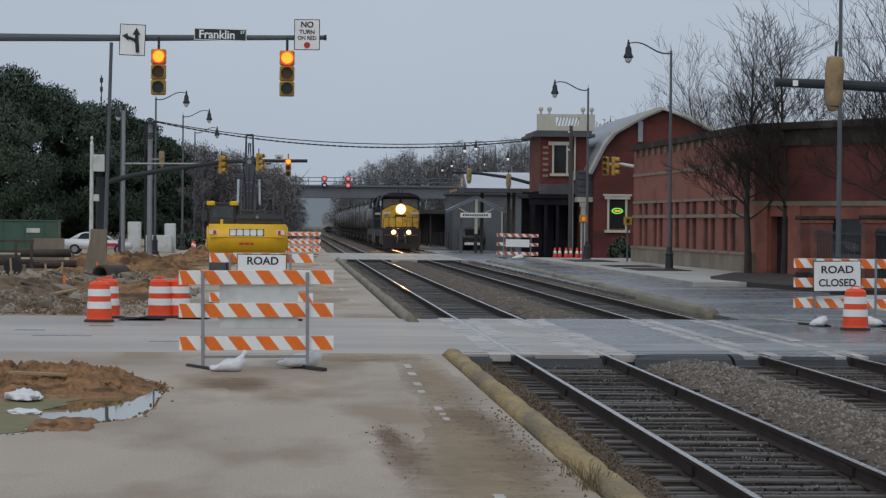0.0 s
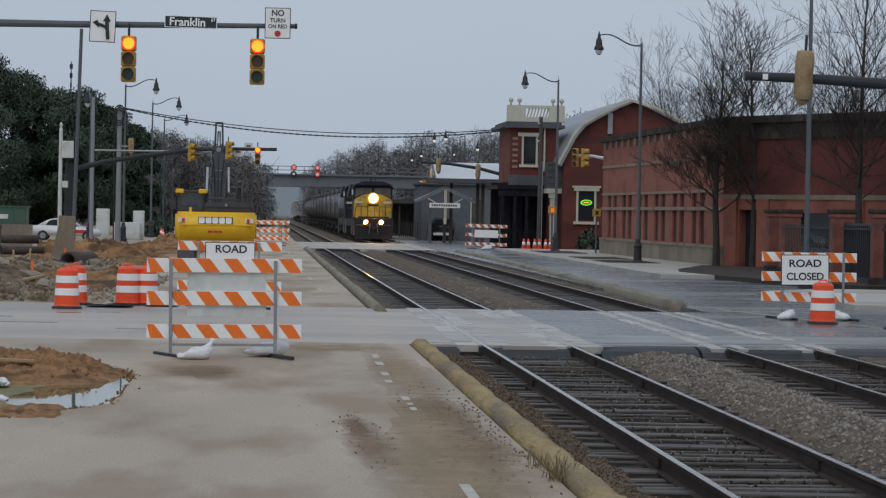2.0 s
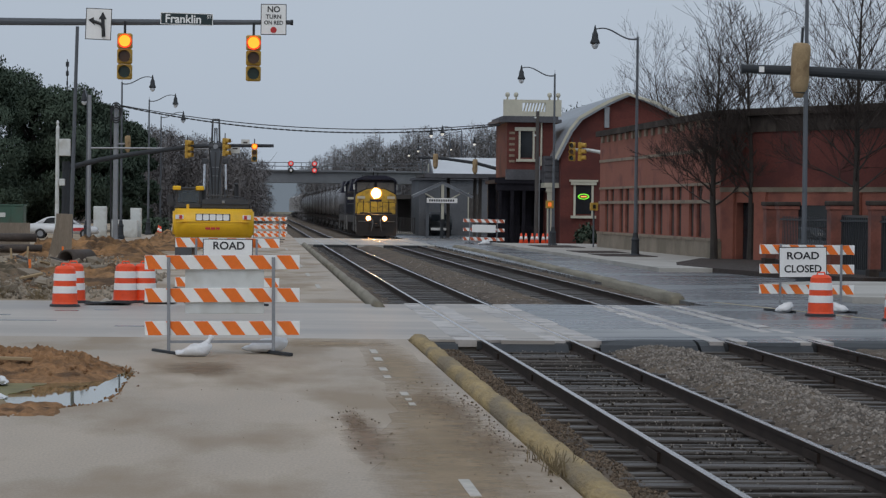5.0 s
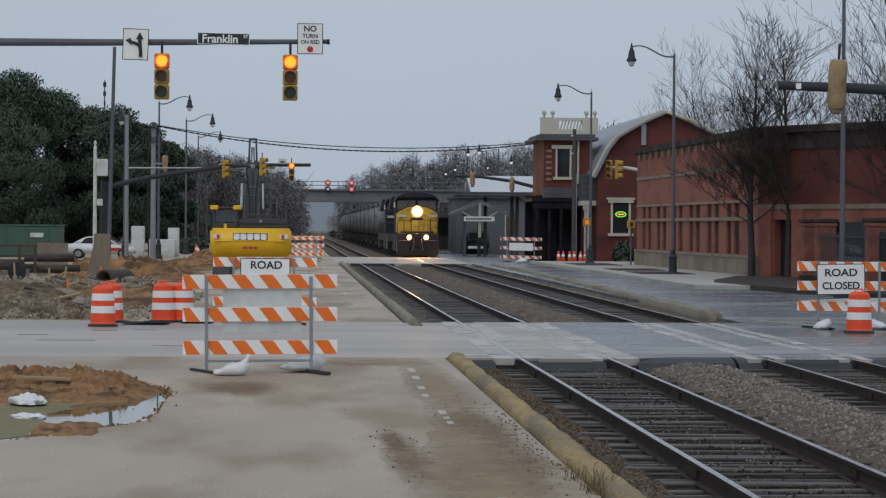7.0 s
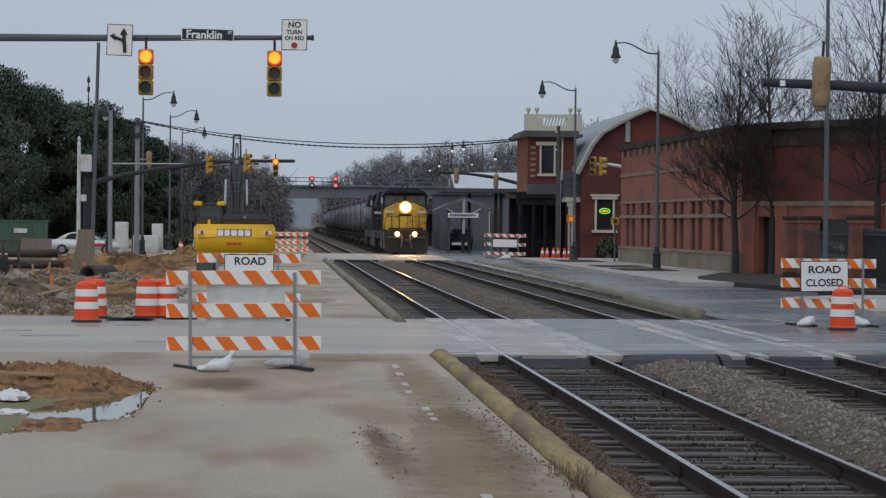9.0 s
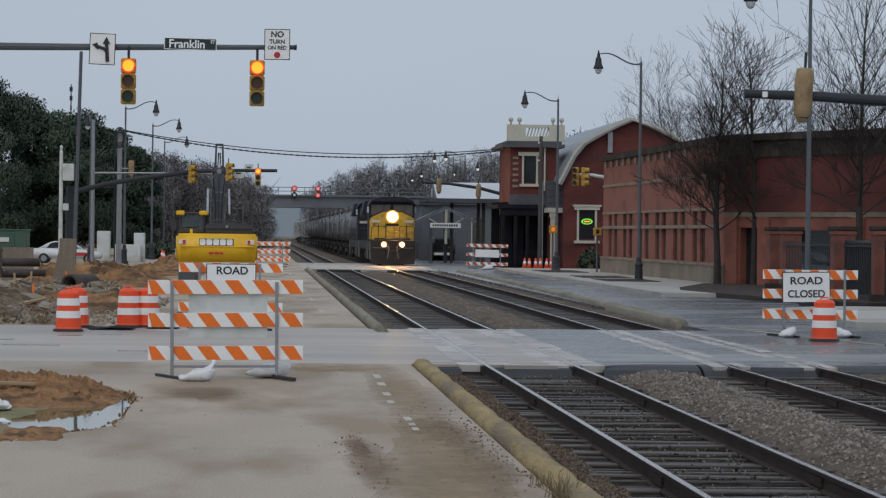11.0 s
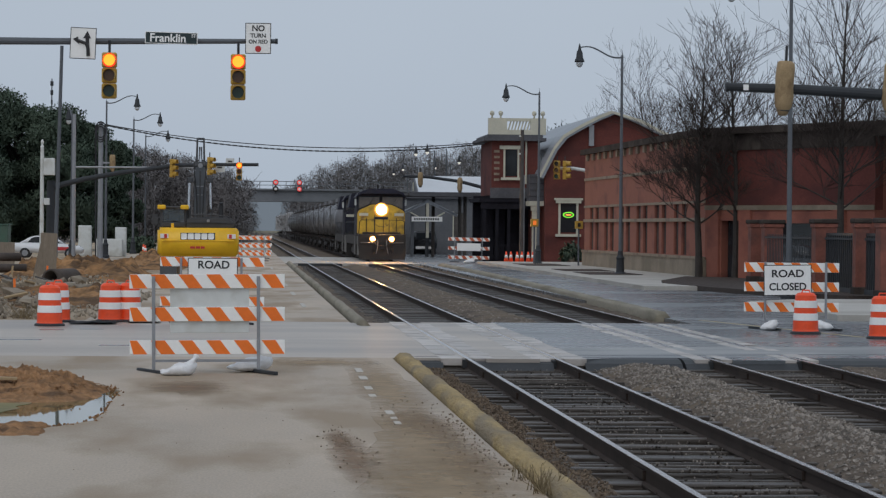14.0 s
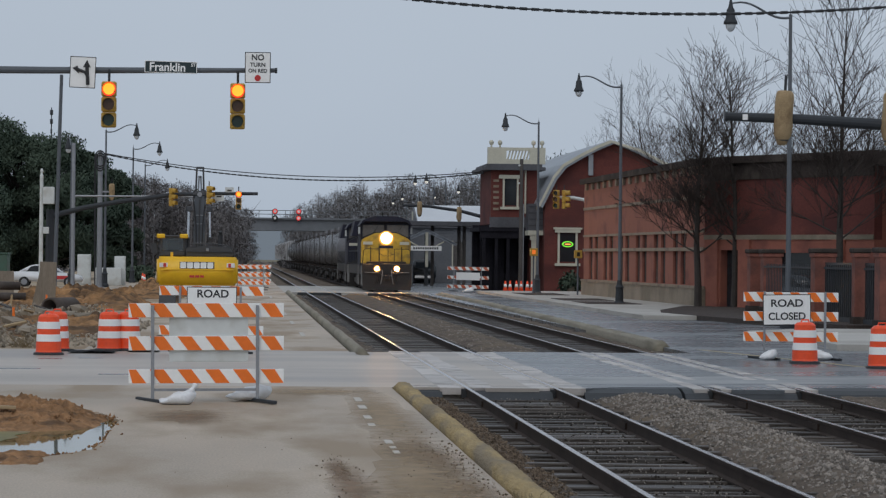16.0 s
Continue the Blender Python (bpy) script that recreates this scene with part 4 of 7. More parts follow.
def locomotive(label, lit):
    """Origin at the front coupler on the rail; it faces -y."""
    e = thing("locomotive", label, "locomotive", None, "train")
    part("frame", box(B(), -1.5, 1.5, 0.3, 21.8, 1.05, 1.6, 0.03), "loco_black", e)
    part("fuel_tank", box(B(), -1.35, 1.35, 8.5, 13.5, 0.35, 1.05, 0.1), "loco_black", e)
    part("plow", prism(B(), [(-1.45, 0.12), (1.45, 0.12), (1.5, 1.0), (-1.5, 1.0)], 0.1, 0.3), "loco_black", e, "black snow plow")
    part("pilot", box(B(), -1.5, 1.5, 0.25, 0.6, 0.95, 1.72, 0.03), "loco_black", e)
    paint = "loco_yellow" if lit else "loco_blue"
    nb = prism(B(), [(-1.5, 1.72), (1.5, 1.72), (1.5, 3.1), (1.38, 3.24), (0.62, 3.6), (-0.62, 3.6), (-1.38, 3.24), (-1.5, 3.1)], 1.35, 2.6)
    bmesh.ops.bevel(nb, geom=nb.edges[:], offset=0.06, segments=2, affect="EDGES")
    nose = part("nose", nb, paint, e, "grimy yellow wide nose" if lit else "dark blue nose")
    cab = part("cab", prism(B(), [(-1.53, 1.6), (1.53, 1.6), (1.53, 4.1), (1.3, 4.42), (-1.3, 4.42), (-1.53, 4.1)], 2.3, 5.2), "loco_blue", e, "dark blue cab")
    part("cab_roof", prism(B(), [(-1.62, 4.05), (-1.4, 4.38), (-0.75, 4.62), (0.75, 4.62), (1.4, 4.38), (1.62, 4.05), (1.25, 4.3), (-1.25, 4.3)], 1.85, 5.3), "loco_blue", e, "dark blue cab roof")
    for k, (x0, x1) in enumerate(((-1.38, -0.1), (0.1, 1.38))):
        pane = [(x0, 3.36), (-0.66, 3.66), (x1, 3.66), (x1, 4.08), (x0, 4.08)] if k == 0 else [(x0, 3.66), (0.66, 3.66), (x1, 3.36), (x1, 4.08), (x0, 4.08)]
        w = part("windscreen", prism(B(), pane, 2.24, 2.27), "cab_glass", cab, "windscreen with mirrored sky in its colour")
        part("window_rim", box(B(), x0 - 0.05, x1 + 0.05, 2.28, 2.31, 3.33, 4.13, 0.01), "dark_steel", w)
        part("wiper", rod(B(), ((x0 + x1) / 2, 2.22, 3.62), ((x0 + x1) / 2 + 0.25, 2.22, 4.0), 0.014, None, 5), "loco_black", w)
    nd = part("nose_door", box(B(), -0.42, 0.1, 1.325, 1.35, 1.8, 2.9, 0.01), paint, nose)
    part("door_seam", box(box(B(), -0.46, -0.42, 1.32, 1.35, 1.78, 2.92), 0.1, 0.14, 1.32, 1.35, 1.78, 2.92), "loco_black", nd)
    part("nose_platform", box(B(), -1.5, 1.5, 0.3, 1.35, 1.64, 1.73, 0.01), "loco_black", e)
    part("front_chain", tube(B(), [(-0.45, 0.4, 2.35), (-0.2, 0.4, 2.2), (0.2, 0.4, 2.2), (0.45, 0.4, 2.35)], 0.015, None, 5), "loco_black", e)
    for sx in (-1, 1):
        part("platform_railing", tube(B(), [(sx * 0.45, 0.4, 1.7), (sx * 0.45, 0.4, 2.62), (sx * 1.3, 0.4, 2.62), (sx * 1.42, 0.5, 2.5), (sx * 1.45, 0.9, 1.7)], 0.028, None, 6), "loco_black", e, "black platform railing")
        part("grab_bar", rod(B(), (sx * 0.95, 1.3, 1.75), (sx * 0.95, 1.3, 2.75), 0.028, None, 6), "loco_black", nose)
        part("mirror", box(B(), sx * 1.6 - 0.06, sx * 1.6 + 0.06, 2.6, 2.66, 3.55, 3.95), "dirty_white", cab, "pale side mirror")
        for k in range(3):
            part("air_hose", tube(B(), [(sx * (0.3 + 0.13 * k), 0.2, 1.35), (sx * (0.27 + 0.13 * k), 0.05, 1.15), (sx * (0.33 + 0.13 * k), 0.05, 0.75), (sx * (0.38 + 0.13 * k), 0.12, 0.5)], 0.028, None, 6), "hose" if k == 0 else "loco_black", e, "pale air hose" if k == 0 else "")
        part("uncoupling_lever", tube(B(), [(sx * 0.2, 0.15, 1.0), (sx * 0.5, 0.12, 1.18), (sx * 1.35, 0.2, 1.2)], 0.02, None, 5), "hose", e)
    part("emblem_block", box(B(), -0.42, 0.42, 1.316, 1.322, 2.66, 2.82), "loco_blue", nose, "dark block of the owner's emblem")
    part("anti_climber", box(B(), -1.2, 1.2, 0.9, 1.35, 1.72, 1.86, 0.02), "loco_black", nose)
    for s in (-1, 1):
        part("number_board", box(B(), s * 1.12 - 0.29, s * 1.12 + 0.29, 1.31, 1.37, 2.88, 3.06), "cream", nose, "pale number board")
        part("walkway_step", box(B(), s * 1.3 - 0.2, s * 1.3 + 0.2, 5.3, 21.6, 1.58, 1.64), "loco_black", e)
        for y in (5.6, 8.2, 10.8, 13.4, 16.0, 18.6, 21.2):
            part("stanchion", rod(B(), (s * 1.5, y, 1.6), (s * 1.5, y, 2.5), 0.022, None, 6), "dark_steel", e)
        for y in (7.0, 9.5, 12.0, 14.5):
            part("hood_door", box(B(), s * 0.955 - 0.01, s * 0.955 + 0.01, y, y + 2.2, 1.9, 3.6, 0.004), "loco_blue", e)
        for y in (0.45, 5.6, 21.3):
            part("step_edge", box(B(), s * 1.5 - 0.04, s * 1.5 + 0.04, y, y + 0.05, 0.4, 1.6), "hose", e, "pale step edge")
        part("steps", box(box(B(), s * 1.36 - 0.16, s * 1.36 + 0.16, 0.5, 1.3, 0.35, 0.42), s * 1.36 - 0.16, s * 1.36 + 0.16, 0.6, 1.3, 0.8, 0.86), "loco_black", e)
        part("side_rail", rod(B(), (s * 1.5, 5.4, 2.5), (s * 1.5, 21.3, 2.5), 0.025, None, 6), "dark_steel", e)
        part("cab_window", box(B(), s * 1.5, s * 1.545, 3.1, 4.7, 3.4, 4.05), "dark_glass", cab, "dark side window")
        part("grab_iron", box(B(), s * 1.5 - 0.03, s * 1.5 + 0.03, 1.3, 1.36, 0.4, 1.5), "hose", e, "pale grab iron")
    hood = part("long_hood", prism(B(), [(-0.95, 1.6), (0.95, 1.6), (0.95, 3.9), (0.7, 4.3), (-0.7, 4.3), (-0.95, 3.9)], 5.2, 20.8), "loco_blue", e, "dark blue long hood")
    part("radiator", prism(B(), [(-1.5, 3.5), (1.5, 3.5), (1.3, 4.5), (-1.3, 4.5)], 16.5, 20.6), "loco_blue", hood, "flared radiator")
    part("exhaust_stack", box(B(), -0.5, 0.5, 10.5, 12, 4.3, 4.6, 0.04), "loco_black", hood)
    part("horn", rod(rod(B(), (-0.1, 4.2, 4.64), (-0.1, 4.2, 4.9), 0.05), (0.25, 4.4, 4.64), (0.25, 4.4, 4.82), 0.04), "loco_black", e)
    part("coupler", box(B(), -0.16, 0.16, -0.1, 0.4, 0.75, 1.05, 0.04), "loco_black", e)
    # Headlight disc is oversized and its lit rim glows to hold the glare.
    hx = part("headlight", rod(B(), (0.0, 1.30, 3.28), (0.0, 1.275, 3.28), 0.31, None, 22), "headlamp" if lit else "lens_dark", nose, "glaring warm headlight" if lit else "")
    part("reflector_rim", rod(B(), (0.0, 1.36, 3.28), (0.0, 1.295, 3.28), 0.44, None, 22), "lamp_glare" if lit else "loco_black", hx)
    for s in (-1, 1):
        dl = part("ditch_light", rod(B(), (s * 0.6, 0.2, 1.42), (s * 0.6, 0.17, 1.42), 0.12, None, 18), "ditchlamp" if lit else "lens_dark", e, "glaring warm ditch light" if lit else "")
        # Lit rim carries painted orange glare here too.
        part("reflector_rim", rod(B(), (s * 0.6, 0.25, 1.42), (s * 0.6, 0.19, 1.42), 0.2, None, 18), "lamp_glare" if lit else "loco_black", dl)
    truck(e, 4.0)
    truck(e, 17.8)
    return e


def tank_car():
    e = thing("tank_car", "grimy dark grey railway tank car", "tank car", None, "train")
    part("tank", lathe(B(), [(0.3, 0.55), (1.1, 0.7), (1.45, 1.1), (1.53, 1.6), (1.53, 9.0), (1.53, 16.6), (1.45, 17.1), (1.1, 17.5), (0.3, 17.65)], 28, pose(0, 0, 2.75, -90)), "tank", e, "", True)
    for y in (3.4, 6.2, 9.1, 12, 14.8):
        part("hoop", lathe(B(), [(1.55, y - 0.04), (1.55, y + 0.04)], 28, pose(0, 0, 2.75, -90)), "loco_black", e, "dark weld band")
    part("sill", box(B(), -0.35, 0.35, 0, 18.2, 0.85, 1.2), "loco_black", e)
    dm = part("dome", rod(B(), (0, 9.1, 4.2), (0, 9.1, 4.65), 0.55, 0.5, 16), "tank", e, "manway dome")
    part("walkway", box(B(), -0.6, 0.6, 7.6, 10.6, 4.28, 4.33), "loco_black", e)
    for s in (-1, 1):
        part("dome_rail", tube(B(), [(s * 0.75, 7.6, 4.1), (s * 0.75, 7.7, 4.55), (s * 0.75, 10.5, 4.55), (s * 0.75, 10.6, 4.1)], 0.025, None, 6), "loco_black", e)
        part("ladder", box(B(), s * 1.62 - 0.02, s * 1.62 + 0.02, 8.8, 9.4, 1.0, 4.1), "loco_black", e)
        part("end_platform", box(B(), -1.5, 1.5, 0.1 if s < 0 else 17.2, 1.0 if s < 0 else 18.1, 1.1, 1.2), "loco_black", e)
    truck(e, 2.2)
    truck(e, 16.0)
    return e


def hopper_car():
    e = thing("hopper_car", "pale grey covered hopper railway car", "hopper car", None, "train")
    body = part("body", prism(B(), [(-1.5, 1.3), (1.5, 1.3), (1.55, 4.1), (1.1, 4.5), (-1.1, 4.5), (-1.55, 4.1)], 0.6, 17.4), "hopper", e)
    for i in range(9):
        for s in (-1, 1):
            part("rib", box(B(), s * 1.56 - 0.05, s * 1.56 + 0.05, 0.9 + i * 2.0, 1.05 + i * 2.0, 1.3, 4.1), "hopper", body)
    part("sill", box(B(), -0.35, 0.35, 0, 18, 0.85, 1.3), "loco_black", e)
    truck(e, 2.2)
    truck(e, 15.8)
    return e


TRAIN = [(locomotive("yellow and dark blue diesel locomotive with lit headlights", True), 0.0), (locomotive("second dark blue diesel locomotive coupled behind", False), 22.2)]
tanker = tank_car()
TRAIN.append((tanker, 44.4))
for i in range(1, 13):
    TRAIN.append((copy_thing(tanker, Matrix()), 44.4 + i * 18.4))
hopper = hopper_car()
at = 44.4 + 13 * 18.4
TRAIN.append((hopper, at))
for i in range(1, 9):
    TRAIN.append((copy_thing(hopper, Matrix()), at + i * 18.2))


def front(t):
    """Where the locomotive's nose stands along the track."""
    return 221.5 - 3.40 * t


# ---- buildings ----
def wall_with_holes(bm, x0, x1, z0, z1, holes, thick, m):
    """A wall in its own xz plane (front at y=0, going to +y) with holes (x0, x1, z0, z1)."""
    xs = sorted({x0, x1, *[h[0] for h in holes], *[h[1] for h in holes]})
    zs = sorted({z0, z1, *[h[2] for h in holes], *[h[3] for h in holes]})
    for a, b in zip(xs, xs[1:]):
        c = z0
        mid = (a + b) / 2
        cols = sorted([(h[2], h[3]) for h in holes if h[0] <= mid <= h[1]])
        for lo, hi in cols + [(z1, z1)]:
            if lo > c + 1e-4:
                box(bm, a, b, 0, thick, c, lo, 0, m)
            c = hi
    return bm


def brick_hall():
    h = thing("brick_building", "long red brick building with stone bands and narrow windows", "building", None)
    L = 35.0
    # facade along the street: its x runs away from the corner; its face looks to the track
    m = Matrix.Translation((19.98, 119.0, 0)) @ Matrix(((-0.027, 1, 0, 0), (1, 0.027, 0, 0), (0, 0, 1, 0), (0, 0, 0, 1)))
    holes = []
    for i in range(6):
        a = 4.4 + i * 5.1
        for k in (0, 1):
            for z0, z1 in ((1.05, 2.55), (2.72, 3.35)):
                holes.append((a + k * 1.95, a + k * 1.95 + 1.15, z0, z1))
    wall = part("wall", wall_with_holes(B(), 0, L, 0.9, 6.3, holes, 0.4, m), "brick", h)
    part("plinth", box(B(), -0.1, L + 0.1, -0.12, 0.4, 0, 0.9, 0, m), "base_stone", h, "tan stone plinth")
    part("plinth_cap", box(B(), -0.1, L + 0.1, -0.16, 0.0, 0.9, 1.02, 0, m), "stone", h)
    part("sill_band", box(B(), -0.05, L, -0.07, 0.0, 2.56, 2.72, 0, m), "stone", h, "stone band")
    part("upper_band", box(B(), -0.05, L, -0.05, 0.0, 4.85, 5.0, 0, m), "stone", h, "stone band")
    part("window_band", box(B(), -0.05, L, -0.05, 0.0, 3.36, 3.48, 0, m), "stone", h, "stone band")
    part("cornice", box(B(), -0.3, L + 0.2, -0.25, 0.5, 6.3, 6.6, 0, m), "cornice", h, "dark stone cornice")
    for i in range(17):
        part("bracket", box(B(), 0.6 + i * 2.05, 1.15 + i * 2.05, -0.12, 0.0, 5.95, 6.3, 0, m), "stone", h, "stone block under the cornice")
    for a, b, c, d in holes:
        w = part("window", box(B(), a, b, 0.09, 0.13, c, d, 0, m), "dark_glass", h, "narrow dark window")
        part("frame", box(B(), (a + b) / 2 - 0.03, (a + b) / 2 + 0.03, 0.05, 0.09, c, d, 0, m), "wood_dark", w)
    # corner wing that turns towards the crossing
    ang = math.degrees(math.atan2(-9.5, 4.6))
    m2 = Matrix.Translation((19.98, 119.0, 0)) @ Matrix.Rotation(radians(ang), 4, "Z")
    W = 11.6
    doors = [(1.2, 2.5, 0.0, 2.6), (4.9, 8.3, 0.9, 2.5)]
    part("wall", wall_with_holes(B(), 0, W, 0, 3.05, doors, 0.4, m2), "brick", h)
    part("upper_wall", box(B(), 0, W, 0.0, 0.4, 3.05, 6.3, 0, m2), "brick_dark", h, "darker brick upper wall")
    part("upper_band", box(B(), 0, W, -0.05, 0.0, 3.05, 3.25, 0, m2), "base_stone", h, "stone band")
    part("cornice", box(B(), -0.2, W, -0.25, 0.5, 6.3, 6.6, 0, m2), "cornice", h, "dark cornice")
    part("parapet", box(B(), 0.0, W, -0.06, 0.0, 5.6, 6.3, 0, m2), "cornice", h, "dark parapet band")
    for a, b in ((0.3, 1.1), (2.6, 3.4), (9.0, 9.8)):
        part("pilaster", box(B(), a, b, -0.12, 0.0, 0, 3.05, 0.01, m2), "brick", h, "brick pilaster")
    # Near-black wall and roof edge added to fill the dark gap past the wing.
    part("recess_wall", box(B(), W, W + 15, 2.6, 3.0, 0, 6.0, 0, m2), "shade_black", h, "near-black wall put in for the dark gap")
    part("recess_roof", box(B(), W, W + 15, -0.1, 3.0, 6.0, 6.6, 0, m2), "cornice", h, "dark roof edge added over the gap")
    part("return_wall", box(B(), W - 0.4, W, 0.4, 3.0, 0, 6.3, 0, m2), "brick", h)
    for a, b, c, d in doors:
        part("doorway", box(B(), a, b, 0.35, 0.38, c, d, 0, m2), "dark_glass", h, "dark glazed doorway")
    part("roof", prism(B(), [(20, 119.2), (19.2, 153.6), (60, 153.6), (60, 92), (31.2, 96)], 6.0, 6.2, "z"), "roof_grey", h)
    part("end_wall", box(B(), 19.2, 60, 153.2, 153.7, 0, 6.3), "brick", h)
    return h


brick_hall()


def pillar(x, y, w, h, label):
    p = thing("brick_pillar", label, "pillar", pose(x, y, 0.15), "entrance pillars")
    part("shaft", box(B(), -w / 2, w / 2, -w / 2, w / 2, 0, h, 0.02), "pillar_brick", p)
    part("footing", box(B(), -w / 2 - 0.05, w / 2 + 0.05, -w / 2 - 0.05, w / 2 + 0.05, 0, 0.25, 0.02), "cornice", p)
    part("cap_course", box(B(), -w / 2 - 0.04, w / 2 + 0.04, -w / 2 - 0.04, w / 2 + 0.04, h - 0.14, h - 0.003, 0.01), "pillar_brick", p)
    part("cap", box(B(), -w / 2 - 0.08, w / 2 + 0.08, -w / 2 - 0.08, w / 2 + 0.08, h, h + 0.16, 0.03), "cornice", p, "grimy stone cap")
    return p


def station():
    s = thing("station_building", "old dark red brick station with a curved gambrel roof", "station", None)
    Y, D = 173.0, 30.0
    prof = [(18.9, 0.0), (31.0, 0.0), (31.0, 5.2), (29.9, 6.0), (28.4, 6.9), (26.4, 7.95), (24.6, 8.85), (23.2, 9.4), (22.3, 9.02), (21.3, 8.5), (20.2, 7.85), (19.6, 7.1), (18.9, 5.9)]
    part("gable_wall", prism(B(), prof, Y, Y + 0.4), "brick_dark", s, "dark red brick gable")
    part("side_wall", box(B(), 18.9, 19.3, Y + 0.4, Y + D, 0, 5.6), "brick_dark", s)
    roof = B()
    outer = [(x + (0.25 if x > 24 else -0.25), z + 0.22) for x, z in [(31.2, 5.0)] + prof[3:12] + [(18.7, 5.3)]]
    inner = [(x, z) for x, z in [(31.2, 5.0)] + prof[3:12] + [(18.7, 5.3)]]
    prism(roof, outer + inner[::-1], Y - 0.45, Y + D)
    part("roof", roof, "roof_grey", s, "grey metal gambrel roof")
    rim = B()
    prism(rim, [(x, z) for x, z in outer] + [(x + (-0.08 if x > 24 else 0.08), z - 0.17) for x, z in outer[::-1]], Y - 0.5, Y - 0.4)
    part("gable_trim", rim, "cream", s, "pale gable trim")
    w = part("window", box(B(), 19.85, 20.85, Y - 0.03, Y + 0.02, 1.95, 3.75), "dark_glass", s, "dark sash window")
    for x0, x1, z0, z1 in ((19.72, 19.85, 1.85, 3.8), (20.85, 20.98, 1.85, 3.8)):
        part("frame", box(B(), x0, x1, Y - 0.08, Y, z0, z1), "cream", w)
    part("lintel", box(box(B(), 19.55, 21.15, Y - 0.16, Y, 3.78, 3.98), 19.45, 21.25, Y - 0.2, Y, 3.98, 4.1), "cream", w, "cream window hood")
    part("sill", box(B(), 19.55, 21.15, Y - 0.18, Y, 1.68, 1.85), "cream", w)
    n = part("neon_sign", lathe(B(), [(0.36, 0), (0.36, 0.03)], 24, Matrix.Translation((20.35, Y - 0.04, 3.05)) @ Matrix.Diagonal((1, 1, 0.52, 1)) @ pose(0, 0, 0, 90)), "neon_green", w, "lit green oval sign")
    part("dark_face", lathe(B(), [(0.27, 0), (0.27, 0.03)], 24, Matrix.Translation((20.35, Y - 0.075, 3.05)) @ Matrix.Diagonal((1, 1, 0.46, 1)) @ pose(0, 0, 0, 90)), "black", n, "dark middle of the sign")
    part("neon_bars", box(B(), 20.17, 20.53, Y - 0.13, Y - 0.115, 3.01, 3.09), "neon_red", n, "orange lit bars")
    part("vent", box(B(), 21.6, 21.9, Y - 0.25, Y, 7.4, 8.7), "steel", s)
    # corner tower
    ty = 176.0
    part("tower_wall", wall_with_holes(B(), 15.75, 18.75, 4.3, 7.9, [(16.62, 17.4, 5.5, 7.2)], 0.35, Matrix.Translation((0, ty, 0))), "brick_dark", s, "brick tower front")
    part("tower_side", box(B(), 15.75, 16.1, ty + 0.35, ty + 8, 4.3, 7.9), "brick_dark", s)
    # Porch parts are near-black: the porch's shade is put into their colour.
    part("porch_back", box(B(), 15.2, 18.9, ty + 7.4, ty + 7.8, 0, 4.1), "shade_black", s, "dark back wall of the porch")
    part("porch_ceiling", box(B(), 15.0, 18.95, ty - 0.05, ty + 7.4, 3.85, 4.1), "shade_black", s)
    part("porch_side", box(B(), 18.3, 18.85, ty + 0.1, ty + 7.4, 0, 3.85), "brick_dark", s)
    for x in (15.35, 16.15, 16.9, 17.7):
        part("porch_column", box(B(), x - 0.1, x + 0.1, ty + 0.1, ty + 0.3, 0, 3.85, 0.01), "shade_black", s, "dark timber porch column")
        part("porch_screen", box(B(), x - 0.1, x + 0.75, ty + 1.6, ty + 1.7, 0, 3.85), "shade_black", s, "added dark screen holding the porch shade")
    part("porch_beam", box(B(), 15.1, 18.3, ty + 0.05, ty + 0.35, 3.4, 3.85), "shade_black", s)
    for z in (1.05, 0.3):
        part("porch_rail", box(B(), 15.35, 17.7, ty + 0.16, ty + 0.24, z, z + 0.09), "shade_black", s)
    for k in range(16):
        part("baluster", box(B(), 15.42 + k * 0.145, 15.46 + k * 0.145, ty + 0.18, ty + 0.22, 0.3, 1.05), "shade_black", s)
    part("tower_belt", box(B(), 15.7, 18.9, ty - 0.08, ty + 0.3, 4.1, 4.75), "slate", s, "dark flared slate belt")
    tw = part("tower_window", box(B(), 16.62, 17.4, ty + 0.15, ty + 0.2, 5.5, 7.2), "dark_glass", s, "tall sash window")
    part("frame", box(box(B(), 16.5, 16.62, ty - 0.08, ty, 5.4, 7.25), 17.4, 17.52, ty - 0.08, ty, 5.4, 7.25), "cream", tw)
    part("lintel", box(B(), 16.25, 17.75, ty - 0.16, ty, 7.22, 7.45), "cream", tw)
    part("sill", box(B(), 16.35, 17.65, ty - 0.16, ty, 5.25, 5.42), "cream", tw)
    for i in range(6):
        part("quoin", box(B(), 15.9, 16.25, ty - 0.05, ty, 5.2 + i * 0.36, 5.35 + i * 0.36), "stone", s, "raised pale quoin")
    part("downpipe", rod(B(), (17.95, ty - 0.12, 5.0), (17.95, ty - 0.12, 7.9), 0.06), "cream", s, "pale downpipe")
    part("tower_cornice", box(box(B(), 15.2, 19.2, ty - 0.5, ty + 8.4, 7.75, 7.95), 15.45, 19.0, ty - 0.3, ty + 8.2, 7.95, 8.15), "slate", s, "dark slate cornice")
    bal = B()
    for x0, x1 in ((15.5, 16.7), (18.2, 19.2)):
        box(bal, x0, x1, ty - 0.25, ty + 0.1, 8.15, 9.2)
    box(bal, 16.7, 18.2, ty - 0.2, ty + 0.0, 9.0, 9.2)
    box(bal, 16.7, 18.2, ty - 0.2, ty + 0.0, 8.15, 8.45)
    for i in range(7):
        rod(bal, (16.8 + i * 0.2, ty - 0.1, 8.45), (16.95 + i * 0.2, ty - 0.1, 9.0), 0.05, None, 6)
